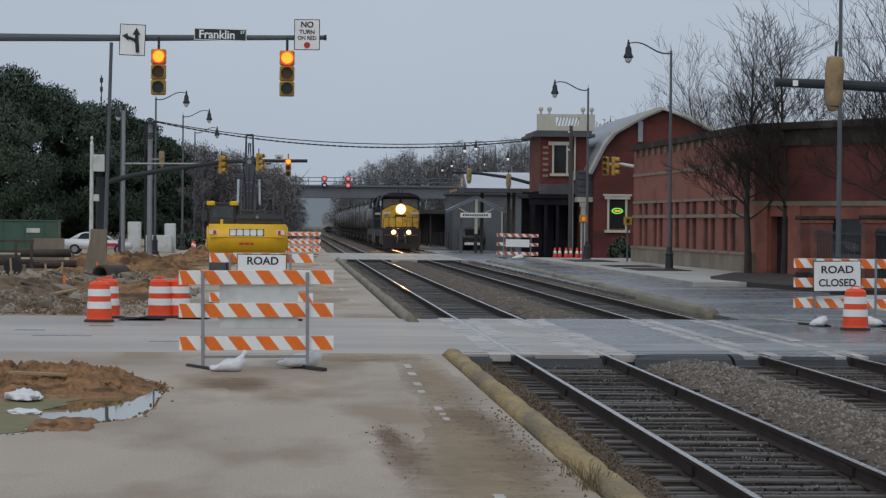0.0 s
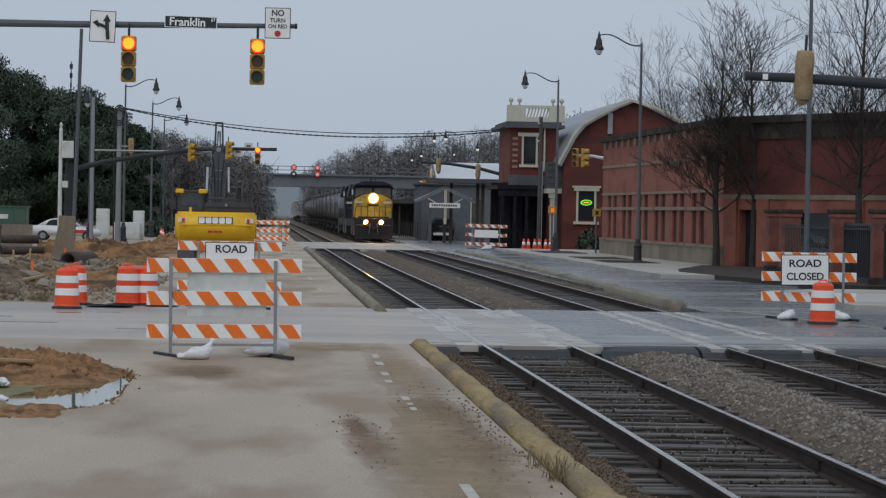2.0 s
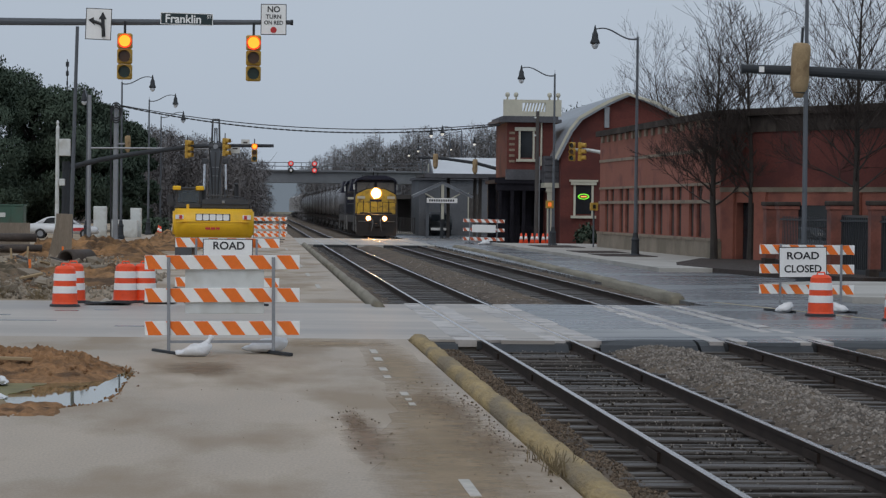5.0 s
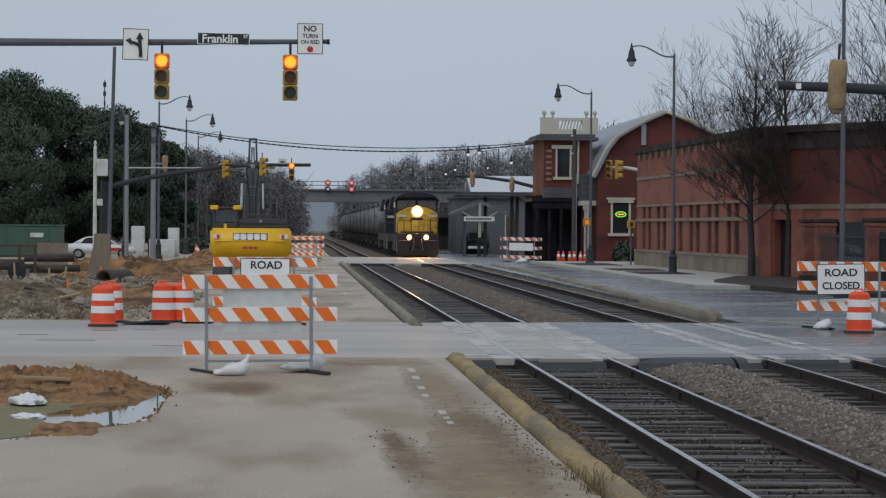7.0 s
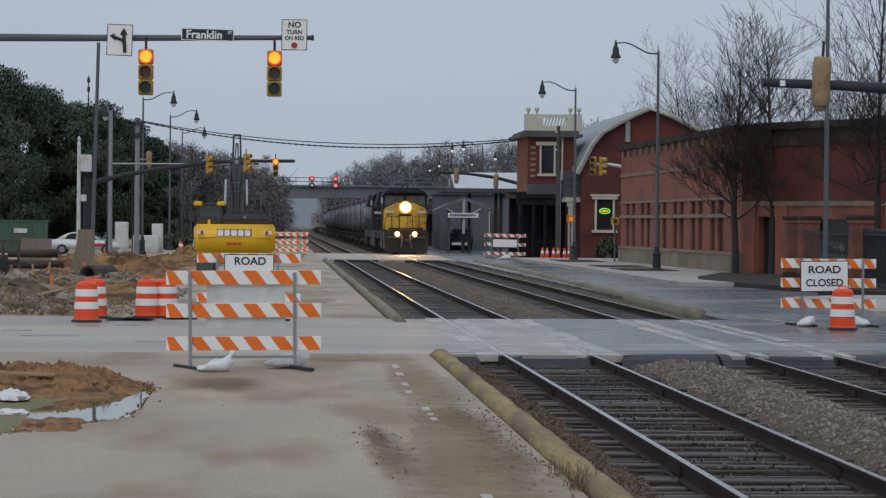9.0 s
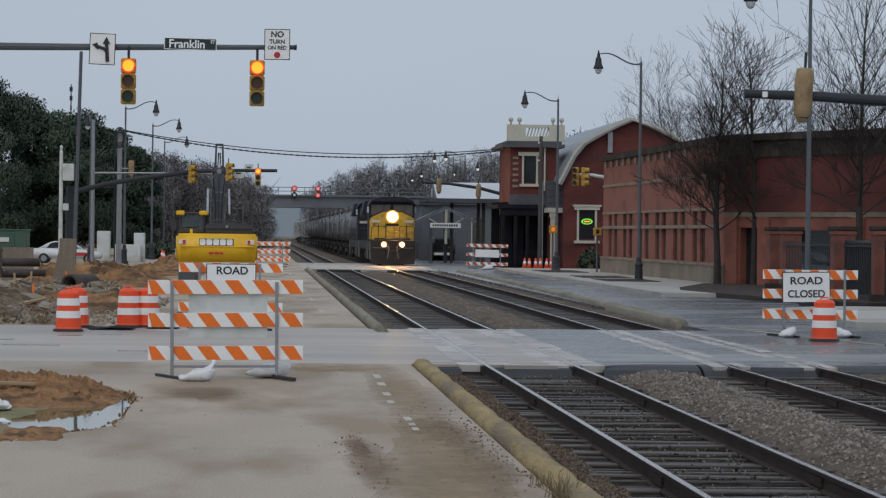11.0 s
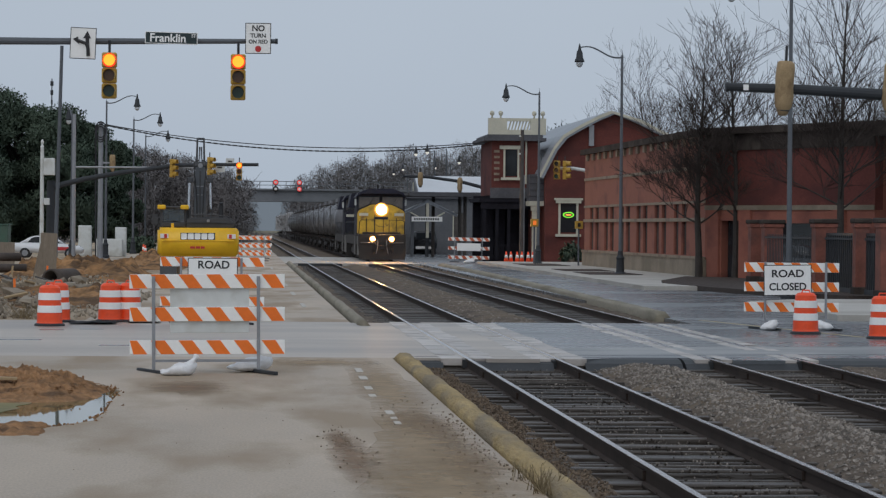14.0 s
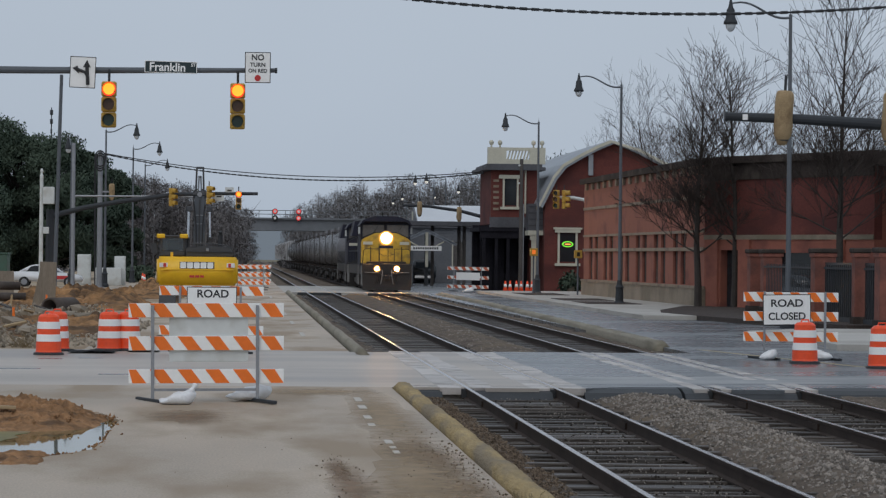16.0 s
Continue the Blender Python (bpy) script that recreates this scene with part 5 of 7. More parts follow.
    b = part("balustrade", bal, "cream", s, "cream balustrade")
    for x in (15.75, 16.3, 18.45, 19.0):
        part("finial", lathe(B(), [(0.07, 0), (0.045, 0.14), (0.12, 0.2), (0.155, 0.31), (0.13, 0.41), (0.05, 0.47)], 12, Matrix.Translation((x, ty - 0.05, 9.2))), "cream", b, "ball finial", True)
    # side bay and porch under the tower
    part("bay", box(B(), 18.0, 19.0, 174.0, 176.0, 3.9, 5.6), "slate", s, "dark slate bay roof")
    part("bay_skirt", box(B(), 17.95, 19.1, 173.9, 176.0, 3.6, 3.9), "cream", s)
    part("porch_post", box(box(B(), 18.18, 18.46, 174.0, 174.28, 0, 3.6), 18.1, 18.54, 173.95, 174.33, 3.3, 3.6), "cream", s, "pale porch post")
    for z in (4.2, 4.6, 5.0, 5.4):
        part("shingle_course", box(B(), 17.97, 19.03, 173.97, 174.0, z, z + 0.03), "dark_steel", s)
    return s


station()


def canopy():
    c = thing("platform_canopy", "open platform canopy with a pale roof on dark posts", "canopy", None)
    prism_roof = prism(B(), [(12.2, 4.75), (12.2, 4.55), (22, 4.55), (22, 4.75)], 206, 216)
    part("eave", prism_roof, "wood_dark", c, "dark eave")
    rf = B()
    prism(rf, [(206, 4.75), (211, 6.1), (216, 4.75)], 13.0, 22.0, "x")
    part("roof", rf, "roof_pale", c, "pale metal roof")
    gb = part("gable", prism(B(), [(206.3, 4.75), (211, 6.0), (215.7, 4.75)], 12.9, 13.0, "x"), "siding", c, "grey gable end")
    part("gable_vent", box(B(), 12.86, 12.9, 210.4, 211.4, 4.95, 5.6), "cream", gb)
    part("fascia", box(B(), 12.3, 22, 205.9, 206.0, 4.5, 4.82), "slate", c)
    for x in (14.2, 16.2, 16.6, 18.0):
        part("post", box(B(), x - 0.12, x + 0.12, 207.5, 207.75, 0, 4.6), "wood_dark", c)
    for x in (17.3, 18.6):
        part("column", rod(B(), (x, 206.6, 0), (x, 206.6, 4.5), 0.08), "cream", c, "pale slim column")
    # Screen added to hold the shade under the canopy.
    part("porch_screen", box(B(), 16.6, 19.0, 200, 200.3, 0, 4.5), "shade_black", c, "added dark screen for shade under the canopy")
    return c


def annex():
    """Grey building under and behind the canopy."""
    a = thing("station_annex", "low grey board-sided building behind the canopy posts", "building", None)
    part("front_wall", wall_with_holes(B(), 13.1, 22, 0, 4.55, [(17.2, 18.0, 1.2, 3.4)], 0.3, Matrix.Translation((0, 226.5, 0))), "siding", a)
    for k in range(18):
        part("board", box(B(), 13.1, 17.2, 226.47, 226.5, 0.1 + k * 0.25, 0.12 + k * 0.25), "siding", a)
    w = part("window", box(B(), 17.2, 18.0, 226.6, 226.65, 1.2, 3.4), "cab_glass", a, "pale narrow window")
    part("frame", box(box(B(), 17.1, 17.2, 226.44, 226.5, 1.1, 3.5), 18.0, 18.1, 226.44, 226.5, 1.1, 3.5), "cream", w)
    part("side_wall", box(B(), 13.1, 13.4, 226.8, 238, 0, 4.55), "siding", a)
    part("roof", box(B(), 12.9, 22.2, 226.2, 238, 4.55, 4.75), "slate", a)
    return a


annex()


canopy()


def platform_roof():
    p = thing("platform_shelter", "long dark shelter along the platform with a fence", "shelter", None)
    part("roof", box(B(), 11.4, 14.2, 240, 330, 3.0, 3.35), "wood_dark", p)
    part("back", box(B(), 13.6, 14.2, 240, 330, 0, 3.0), "wood_dark", p)
    for i in range(14):
        part("post", box(B(), 11.9, 12.05, 240.5 + i * 6, 240.65 + i * 6, 0.12, 3.0), "wood_dark", p)
    for i in range(16):
        part("picket", box(B(), 11.6 + i * 0.16, 11.65 + i * 0.16, 232, 232.05, 0.1, 1.4), "wood_dark", p)
    return p


platform_roof()


def station_sign():
    s = thing("station_sign", "station name sign hanging under a small open gable", "sign", pose(13.6, 207, 0))
    for x in (-1.0, 0.1):
        part("post", box(B(), x - 0.12, x + 0.12, -0.1, 0.1, 0, 3.2 if x < 0 else 4.0), "grey_pole" if x < 0 else "dark_steel", s)
    for k in (-1, 1):
        part("rafter", prism(B(), [(0.1, 4.2), (0.1, 3.98), (0.1 + k * 2.2, 2.98), (0.1 + k * 2.25, 3.12)], -0.6, -0.45), "roof_grey", s, "grey rafter")
        part("roof_sheet", prism(B(), [(0.1, 4.26), (0.1, 4.2), (0.1 + k * 2.25, 3.1), (0.1 + k * 2.3, 3.16)], -0.7, 0.7), "roof_grey", s)
        part("brace", rod(B(), (0.1, -0.5, 2.6), (0.1 + k * 1.3, -0.5, 3.3), 0.05), "cream", s)
    part("king_post", box(B(), -0.0, 0.2, -0.62, -0.42, 1.4, 4.0), "cream", s)
    bd = part("name_board", box(B(), -1.1, 1.2, -0.75, -0.68, 2.62, 2.98), "white", s, "white name board")
    for i in range(11):
        part("bar", box(B(), -0.92 + i * 0.175, -0.80 + i * 0.175, -0.76, -0.752, 2.72, 2.88), "dark_steel", bd)
    return s


station_sign()


# ---- overpass ----
ov = thing("overpass", "steel railway overpass far down the line, paled for haze", "bridge", None)
part("girder", box(B(), -14, 40, 400, 408, 5.7, 7.3), "bridge", ov)
part("deck", box(B(), -14, 40, 399.6, 408.4, 7.3, 7.55), "bridge", ov)
for i in range(28):
    part("railing_post", box(B(), -13 + i * 1.9, -12.9 + i * 1.9, 400, 400.1, 7.55, 8.6), "bridge", ov)
for z in (8.05, 8.6):
    part("railing", box(B(), -14, 40, 400, 400.08, z - 0.05, z + 0.05), "bridge", ov)
part("pier", box(B(), 14.2, 16, 400.5, 407.5, 0, 5.7), "bridge", ov)
part("abutment", box(B(), -14, -8, 400.2, 408, 0, 5.7), "bridge", ov)
for x in (4.55, 7.95):
    sg = thing("rail_signal", "railway signal head with red lights over the tracks", "rail signal", pose(x, 399.52, 7.55))
    part("mast", rod(B(), (0, 0, -0.6), (0, 0, 1.2), 0.09), "dark_steel", sg)
    for z in (0.9, -0.05):
        hd = part("head", rod(B(), (0, -0.15, z), (0, 0, z), 0.42, None, 16), "dark_steel", sg, "round black signal head")
        part("ring", rod(B(), (0, -0.2, z), (0, -0.155, z), 0.34, None, 16), "red_glow" if x > 5 or z > 0 else "lens_dark", hd, "glowing red signal" if x > 5 or z > 0 else "dark signal")
        part("centre", rod(B(), (0, -0.25, z), (0, -0.205, z), 0.2, None, 12), "tail", hd)


# ---- trees and woods ----
def sticks(name, segs, material, parent, sides=4):
    """Tapered limbs in one mesh; segs: (a, b, ra, rb)."""
    verts, faces = [], []
    for a, b, ra, rb in segs:
        d = b - a
        if d.length < 1e-5:
            continue
        q = d.to_track_quat("Z", "Y")
        o = len(verts)
        for p, r in ((a, ra), (b, rb)):
            for j in range(sides):
                t = 2 * math.pi * j / sides
                verts.append(tuple(p + q @ Vector((r * math.cos(t), r * math.sin(t), 0))))
        faces += [(o + j, o + (j + 1) % sides, o + sides + (j + 1) % sides, o + sides + j) for j in range(sides)]
    me = bpy.data.meshes.new(name)
    me.from_pydata(verts, [], faces)
    me.materials.append(M[material])
    ob = new(name, me)
    ob.parent = parent
    return ob


def bare_tree(x, y, z, height, reach, seed, label, lowest=0.15, boughs=34, fork=0.0):
    """A leader with rising boughs, each with side shoots and fine twigs."""
    rng = random.Random(seed)
    t = thing("bare_tree", label, "tree", pose(x, y, z), "bare street trees")
    trunk, limb, twig = [], [], []

    def shoot(p, d, length, r, level):
        steps = (5, 4, 3, 2)[level]
        pts = [p]
        for i in range(steps):
            d = (d + Vector((rng.gauss(0, 0.06), rng.gauss(0, 0.06), 0.05 + rng.gauss(0, 0.04)))).normalized()
            pts.append(pts[-1] + d * (length / steps))
        for i in range(steps):
            ra, rb = r * (1 - 0.75 * i / steps), r * (1 - 0.75 * (i + 1) / steps)
            (limb if level < 1 else twig).append((pts[i], pts[i + 1], max(ra, 0.008), max(rb, 0.0055)))
        airy = max(0.0, min(1.0, (p.z / height - 0.45) / 0.4))
        if level < 3 and rng.random() > 0.38 * airy * (level > 0):
            for k in range((8, 6, 4)[level] - round(airy * (2, 3, 2)[level])):
                s = rng.uniform(0.2, 1.0)
                i = min(steps - 1, int(s * steps))
                q = pts[i].lerp(pts[i + 1], s * steps - i)
                side = Vector((rng.gauss(0, 1), rng.gauss(0, 1), rng.gauss(0.25, 0.5))).normalized()
                shoot(q, (d + side * (0.95, 0.8, 0.7)[level]).normalized(), length * rng.uniform(0.48, 0.8) * (1.1 - 0.3 * s), r * 0.42, level + 1)

    stems = [(Vector((0, 0, 0)), Vector((0, 0, 1)), height * (fork or 0.97), 0.17)]
    for k in range(5 if fork else 0):
        a = 2 * math.pi * k / 5 + rng.uniform(-0.4, 0.4)
        stems.append((None, Vector((0.5 * math.cos(a), 0.5 * math.sin(a), 1)).normalized(), height * (1 - fork) * rng.uniform(0.85, 1.05), 0.1))
    for n, (p, d, length, r) in enumerate(stems):
        pts = [top if p is None else p]
        for i in range(10):
            d = (d + Vector((rng.gauss(0, 0.035), rng.gauss(0, 0.035), 0.02))).normalized()
            pts.append(pts[-1] + d * length / 10)
        for i in range(10):
            trunk.append((pts[i], pts[i + 1], max(0.02, r * (1 - 0.088 * i)), max(0.015, r * (1 - 0.088 * (i + 1)))))
        if n == 0:
            top = pts[-2]
        many = boughs if not fork else (0 if n == 0 else boughs // 5)
        for k in range(many):
            s = lowest + (0.97 - lowest) * ((k + rng.random()) / many)
            i = min(9, int(s * 10))
            q = pts[i].lerp(pts[i + 1], s * 10 - i)
            a = k * 2.4 + rng.uniform(-0.5, 0.5)
            rise = 0.05 + 1.55 * s + rng.gauss(0, 0.15)
            e = Vector((math.cos(a), math.sin(a), rise)).normalized()
            shoot(q, e, reach * (1.0 - 0.32 * s) * rng.uniform(0.7, 1.15), 0.043 * (1.15 - 0.7 * s), 0)
    sticks("trunk", trunk, "bark", t, 8)
    tagged(sticks("branchwork", limb, "bark", t, 5), kind="stuff")
    tagged(sticks("fine_twig", twig, "twig", t, 3), kind="stuff")
    return t


def leaf_cloud(name, blobs, count, size, material, parent, seed, flat=0.6, core=None, lift=0.35):
    """Many small leaves on the shells of uneven clumps; blobs: (x, y, z, rx, ry, rz)."""
    rng = random.Random(seed)
    verts, faces, soft = [], [], []
    area = [b[3] * b[5] for b in blobs]
    for b, a in zip(blobs, area):
        n = int(count * a / sum(area))
        for _ in range(n):
            v = Vector((rng.gauss(0, 1), rng.gauss(0, 1), rng.gauss(0, 1))).normalized()
            r = rng.uniform(0.55, 1.05) * (1 + 0.3 * noise.noise(v * 2.3 + Vector((b[0], b[1], b[2]))))
            c = Vector((b[0] + v.x * b[3] * r, b[1] + v.y * b[4] * r, max(0.1, b[2] + v.z * b[5] * r)))
            q = Euler((rng.uniform(0, 6), rng.uniform(0, 6), rng.uniform(0, 6))).to_matrix()
            s = size * rng.uniform(0.5, 1.3)
            o = len(verts)
            out = (c - core).normalized() * 1.3 + 0.4 * v if core else v
            lean = (out + Vector((0, 0, lift)) + 0.35 * Vector((rng.gauss(0, 1), rng.gauss(0, 1), rng.gauss(0, 1)))).normalized()
            soft += [tuple(lean)] * 4
            for w in ((-s, 0, 0), (0, -s * flat, 0.1 * s), (s, 0, 0), (0, s * flat, 0.1 * s)):
                verts.append(tuple(c + q @ Vector(w)))
            faces.append((o, o + 1, o + 2, o + 3) if (q @ Vector((0, 0, 1))).dot(lean) > 0 else (o + 3, o + 2, o + 1, o))
    me = bpy.data.meshes.new(name)
    me.from_pydata(verts, [], faces)
    me.normals_split_custom_set_from_vertices(soft)
    me.materials.append(M[material])
    ob = new(name, me)
    ob.parent = parent
    return ob


def evergreen(x, y, height, width, seed, label):
    rng = random.Random(seed)
    t = thing("evergreen_tree", label, "tree", pose(x, y, 0), "evergreen trees at the lot")
    part("trunk", rod(B(), (0, 0, -0.2), (0, 0, height * 0.7), 0.35, 0.12, 8), "bark", t)
    segs = []
    blobs = []
    for i in range(46):
        z = height * rng.uniform(0.12, 0.93)
        k = width * (1.0 - 0.62 * (z / height) ** 2.2)
        a = rng.uniform(0, 2 * math.pi)
        r = k * math.sqrt(rng.random()) * 0.85
        s = rng.uniform(0.2, 0.36) * width
        blobs.append((r * math.cos(a), r * math.sin(a), z, s * 1.2, s * 1.2, s * 0.85))
        segs.append((Vector((0, 0, z * 0.7)), Vector((r * math.cos(a), r * math.sin(a), z)), 0.1, 0.04))
    sticks("limbs", segs, "bark", t, 5)
    tagged(leaf_cloud("crown", blobs, 62000, 0.105, "leaf", t, seed, 0.6, Vector((0, 0, height * 0.42))), kind="stuff")
    return t


for i, (x, y, h, w) in enumerate(((-27.0, 232, 14.6, 5.4), (-22.6, 226, 15.0, 4.8), (-18.9, 234, 13.2, 4.4), (-15.8, 230, 12.0, 4.0), (-13.1, 234, 11.0, 3.4), (-11.2, 240, 9.6, 2.8))):
    evergreen(x, y, h, w, 40 + i, "large dark evergreen tree behind the construction lot")
bare_tree(19.55, 118.0, 0.15, 9.2, 3.1, 3, "bare street tree with dense brown twigs by the brick building", 0.24)
bare_tree(20.95, 117.0, 0.15, 9.6, 3.2, 14, "bare street tree with upright limbs in a mulch bed", 0.24)
bare_tree(22.75, 104.5, 0.15, 11.2, 3.9, 21, "tall bare street tree with spreading limbs by the entrance", 0.24, 30)
bare_tree(30.5, 205, 0, 13.0, 5.5, 33, "distant bare tree behind the station roof", 0.2, 24)


def woods(name, spans, count, size, material, seed, label):
    """Far woods as one ragged mass; spans: (x, y, height, width)."""
    rng = random.Random(seed)
    blobs, stems = [], []
    for x0, x1, y, h0, h1, n in spans:
        for i in range(n):
            s = (i + rng.random()) / n
            x = x0 + (x1 - x0) * s
            h = (h0 + (h1 - h0) * s) * rng.uniform(0.82, 1.06)
            yy = y + rng.uniform(-14, 14)
            stems.append((Vector((x, yy, 0)), Vector((x + rng.gauss(0, 0.4), yy, h)), 0.16, 0.03))
            for k in range(-1, 3):
                z = h * (0.35 + 0.25 * k)
                blobs.append((x + rng.gauss(0, 0.8), yy, z, rng.uniform(1.0, 2.0), 1.5, h * 0.17))
            for k in range(5):
                a = Vector((x, yy, h * rng.uniform(0.4, 0.85)))
                stems.append((a, a + Vector((rng.gauss(0, 1.4), 0, rng.uniform(0.8, 2.6))), 0.05, 0.015))
    w = thing(name, label, "woods", None, "", "stuff")
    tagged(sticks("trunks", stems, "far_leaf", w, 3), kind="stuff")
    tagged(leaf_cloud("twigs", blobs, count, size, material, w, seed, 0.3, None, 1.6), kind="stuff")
    return w


woods("far_woods", [(7.5, 18, 470, 9.5, 14.0, 26), (18, 46, 480, 14.0, 17, 70), (46, 75, 480, 17, 16, 30)], 235000, 0.17, "far_leaf", 61, "bare winter woods beyond the tracks, greyed for haze")
woods("far_woods", [(-30, -15, 340, 12, 12, 24), (-15, -1.2, 345, 12, 9.0, 46), (-7, 0.6, 372, 9.0, 8.2, 26)], 190000, 0.15, "far_leaf", 62, "bare woods along the far road, greyed for haze")
# Added strip with a ragged top; its glow stands for horizon haze.
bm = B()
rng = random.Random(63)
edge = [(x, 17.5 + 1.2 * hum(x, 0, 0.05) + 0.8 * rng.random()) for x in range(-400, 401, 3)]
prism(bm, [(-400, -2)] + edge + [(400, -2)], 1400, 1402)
structure("backdrop", bm, "haze", "glowing blue-grey strip put in for horizon haze", "distance")
woods("far_woods", [(30, 44, 300, 13, 12.5, 16)], 16000, 0.3, "far_pine", 64, "dark trees behind the station")

# ---- excavator ----
ex = thing("excavator", "yellow tracked excavator seen from behind, boom raised", "excavator", pose(-1.62, 99.2, 0))
for s in (-1, 1):
    tk = part("crawler_track", prism(B(), [(0.2, 0.0), (4.4, 0.0), (4.8, 0.35), (4.7, 0.8), (4.3, 0.95), (0.3, 0.95), (-0.1, 0.8), (-0.2, 0.35)], s * 1.05 - 0.3, s * 1.05 + 0.3, "x"), "digger_dark", ex, "black crawler track")
    for i in range(12):
        part("shoe", box(B(), s * 1.05 - 0.31, s * 1.05 + 0.31, 0.3 + i * 0.36, 0.5 + i * 0.36, 0.95, 1.0), "digger_dark", tk)
cw = B()
prism(cw, [(-1.45, 0.0), (-1.36, -0.22), (-0.9, -0.38), (0.9, -0.38), (1.36, -0.22), (1.45, 0.0), (1.45, 1.1), (-1.45, 1.1)], 1.08, 2.1, "z")
bmesh.ops.bevel(cw, geom=cw.edges[:], offset=0.09, segments=2, affect="EDGES")
cwt = part("counterweight", cw, "digger_yellow", ex, "rounded yellow counterweight", True)
part("ledge", box(B(), -1.3, 1.3, -0.405, -0.3, 1.62, 1.66, 0.01), "digger_yellow", cwt)
for k in range(5):
    part("emblem_bar", box(B(), -0.60 + k * 0.24, -0.39 + k * 0.24, -0.402, -0.39, 1.69, 1.91, 0.03), "white", cwt, "white block of the maker's emblem")
part("emblem_shadow", box(B(), -0.625, 0.615, -0.388, -0.37, 1.675, 1.925, 0.01), "digger_dark", cwt, "dark backing of the emblem")
part("owner_mark", box(box(box(B(), -0.27, -0.1, -0.40, -0.37, 1.36, 1.44), -0.07, 0.08, -0.40, -0.37, 1.36, 1.44), 0.11, 0.24, -0.40, -0.37, 1.36, 1.44), "red_paint", cwt, "red lettering bars")
for s in (-1, 1):
    lp = part("tail_lamp", box(B(), s * 1.15 - 0.19, s * 1.15 + 0.19, -0.33, -0.25, 1.72, 1.88, 0.01), "tail", cwt, "white and red lamp cluster")
    part("red_lens", box(B(), s * 1.15 - 0.05, s * 1.15 + 0.05, -0.345, -0.32, 1.73, 1.87), "red_paint", lp)
part("house", box(B(), -1.4, 1.4, 1.1, 3.6, 1.1, 2.1, 0.05), "digger_yellow", ex)
hb = prism(B(), [(-0.42, 2.1), (1.3, 2.1), (1.3, 2.3), (1.12, 2.46), (0.5, 2.5), (-0.42, 2.44)], 0.25, 2.6)
bmesh.ops.bevel(hb, geom=hb.edges[:], offset=0.04, segments=2, affect="EDGES")
hoodx = part("engine_hood", hb, "digger_dark", ex, "dark engine hood")
part("hood_seam", box(B(), -0.4, 1.28, 0.2, 0.24, 2.26, 2.28), "black", hoodx)
part("hood_latch", box(B(), 0.3, 0.4, 0.19, 0.25, 2.3, 2.4, 0.01), "steel", hoodx)
part("hood_rail", tube(B(), [(-0.3, 0.35, 2.4), (-0.28, 0.35, 2.56), (0.45, 0.35, 2.58), (1.02, 0.35, 2.52), (1.22, 0.4, 2.38), (1.28, 0.45, 2.12)], 0.022, None, 6), "digger_dark", ex, "dark handrail over the hood")
part("yellow_handle", box(B(), -0.96, -0.86, -0.05, 0.02, 2.08, 2.26, 0.02), "digger_yellow", cwt)
cabx = part("cab", box(B(), -1.4, -0.45, 1.6, 3.5, 2.1, 2.3, 0.04), "digger_dark", ex, "dark glazed cab")
for x in (-1.36, -0.5):
    for y in (1.66, 3.44):
        part("cab_post", box(B(), x - 0.045, x + 0.045, y - 0.05, y + 0.05, 2.28, 2.84, 0.01), "digger_dark", cabx)
part("rear_window", box(B(), -1.31, -0.55, 1.62, 1.64, 2.32, 2.76), "glass", cabx, "rear window")
part("seat_back", box(B(), -1.15, -0.7, 2.4, 2.55, 2.25, 2.7, 0.05), "black", cabx)
for x in (-1.35, -0.52):
    part("work_lamp", box(B(), x - 0.15, x + 0.15, 1.42, 1.62, 2.76, 2.92, 0.03), "digger_yellow", cabx, "yellow work lamp housing")
part("cab_roof", box(B(), -1.44, -0.42, 1.5, 3.6, 2.8, 2.87, 0.03), "digger_dark", cabx)
boom = part("boom", prism(B(), [(-0.23, 2.1), (0.23, 2.1), (0.2, 4.1), (0.17, 4.35), (-0.17, 4.35), (-0.2, 4.1)], 3.6, 4.4), "grey_pole", ex, "dark steel boom")
for z in (2.62, 3.3, 3.62):
    part("weld_strip", box(B(), -0.15, 0.15, 3.57, 3.6, z, z + 0.03), "steel", boom)
part("centre_rib", box(B(), -0.03, 0.03, 3.56, 3.6, 2.5, 4.2), "digger_dark", boom)
part("arm_cylinder", rod(B(), (0, 3.9, 4.4), (0, 3.95, 5.1), 0.075, 0.06), "chrome", boom, "pale hydraulic cylinder")
for s in (-1, 1):
    part("boom_plate", prism(B(), [(s * 0.19, 4.15), (s * 0.11, 4.15), (s * 0.09, 5.4), (s * 0.15, 5.42)][::s], 3.8, 4.2), "digger_dark", boom)
    part("barrel_clamp", box(B(), s * 0.40 - 0.07, s * 0.40 + 0.07, 3.2, 3.4, 2.72, 2.82, 0.02), "digger_dark", boom)
    part("lift_cylinder", rod(B(), (s * 0.40, 3.3, 2.15), (s * 0.40, 3.3, 2.76), 0.07), "digger_dark", boom)
    part("cylinder_rod", rod(B(), (s * 0.40, 3.3, 2.76), (s * 0.38, 3.3, 3.8), 0.05), "chrome", boom, "chrome cylinder rod")
    part("pin", box(B(), s * 0.37 - 0.11, s * 0.37 + 0.11, 3.2, 3.6, 3.76, 3.96, 0.03), "digger_dark", boom)
    part("hydraulic_hose", tube(B(), [(s * 0.1, 3.55, 2.4), (s * 0.13, 3.5, 3.4), (s * 0.22, 3.45, 4.2), (s * 0.2, 3.5, 4.55), (s * 0.06, 3.6, 4.6)], 0.022, None, 6), "black", boom, "black hydraulic hose")
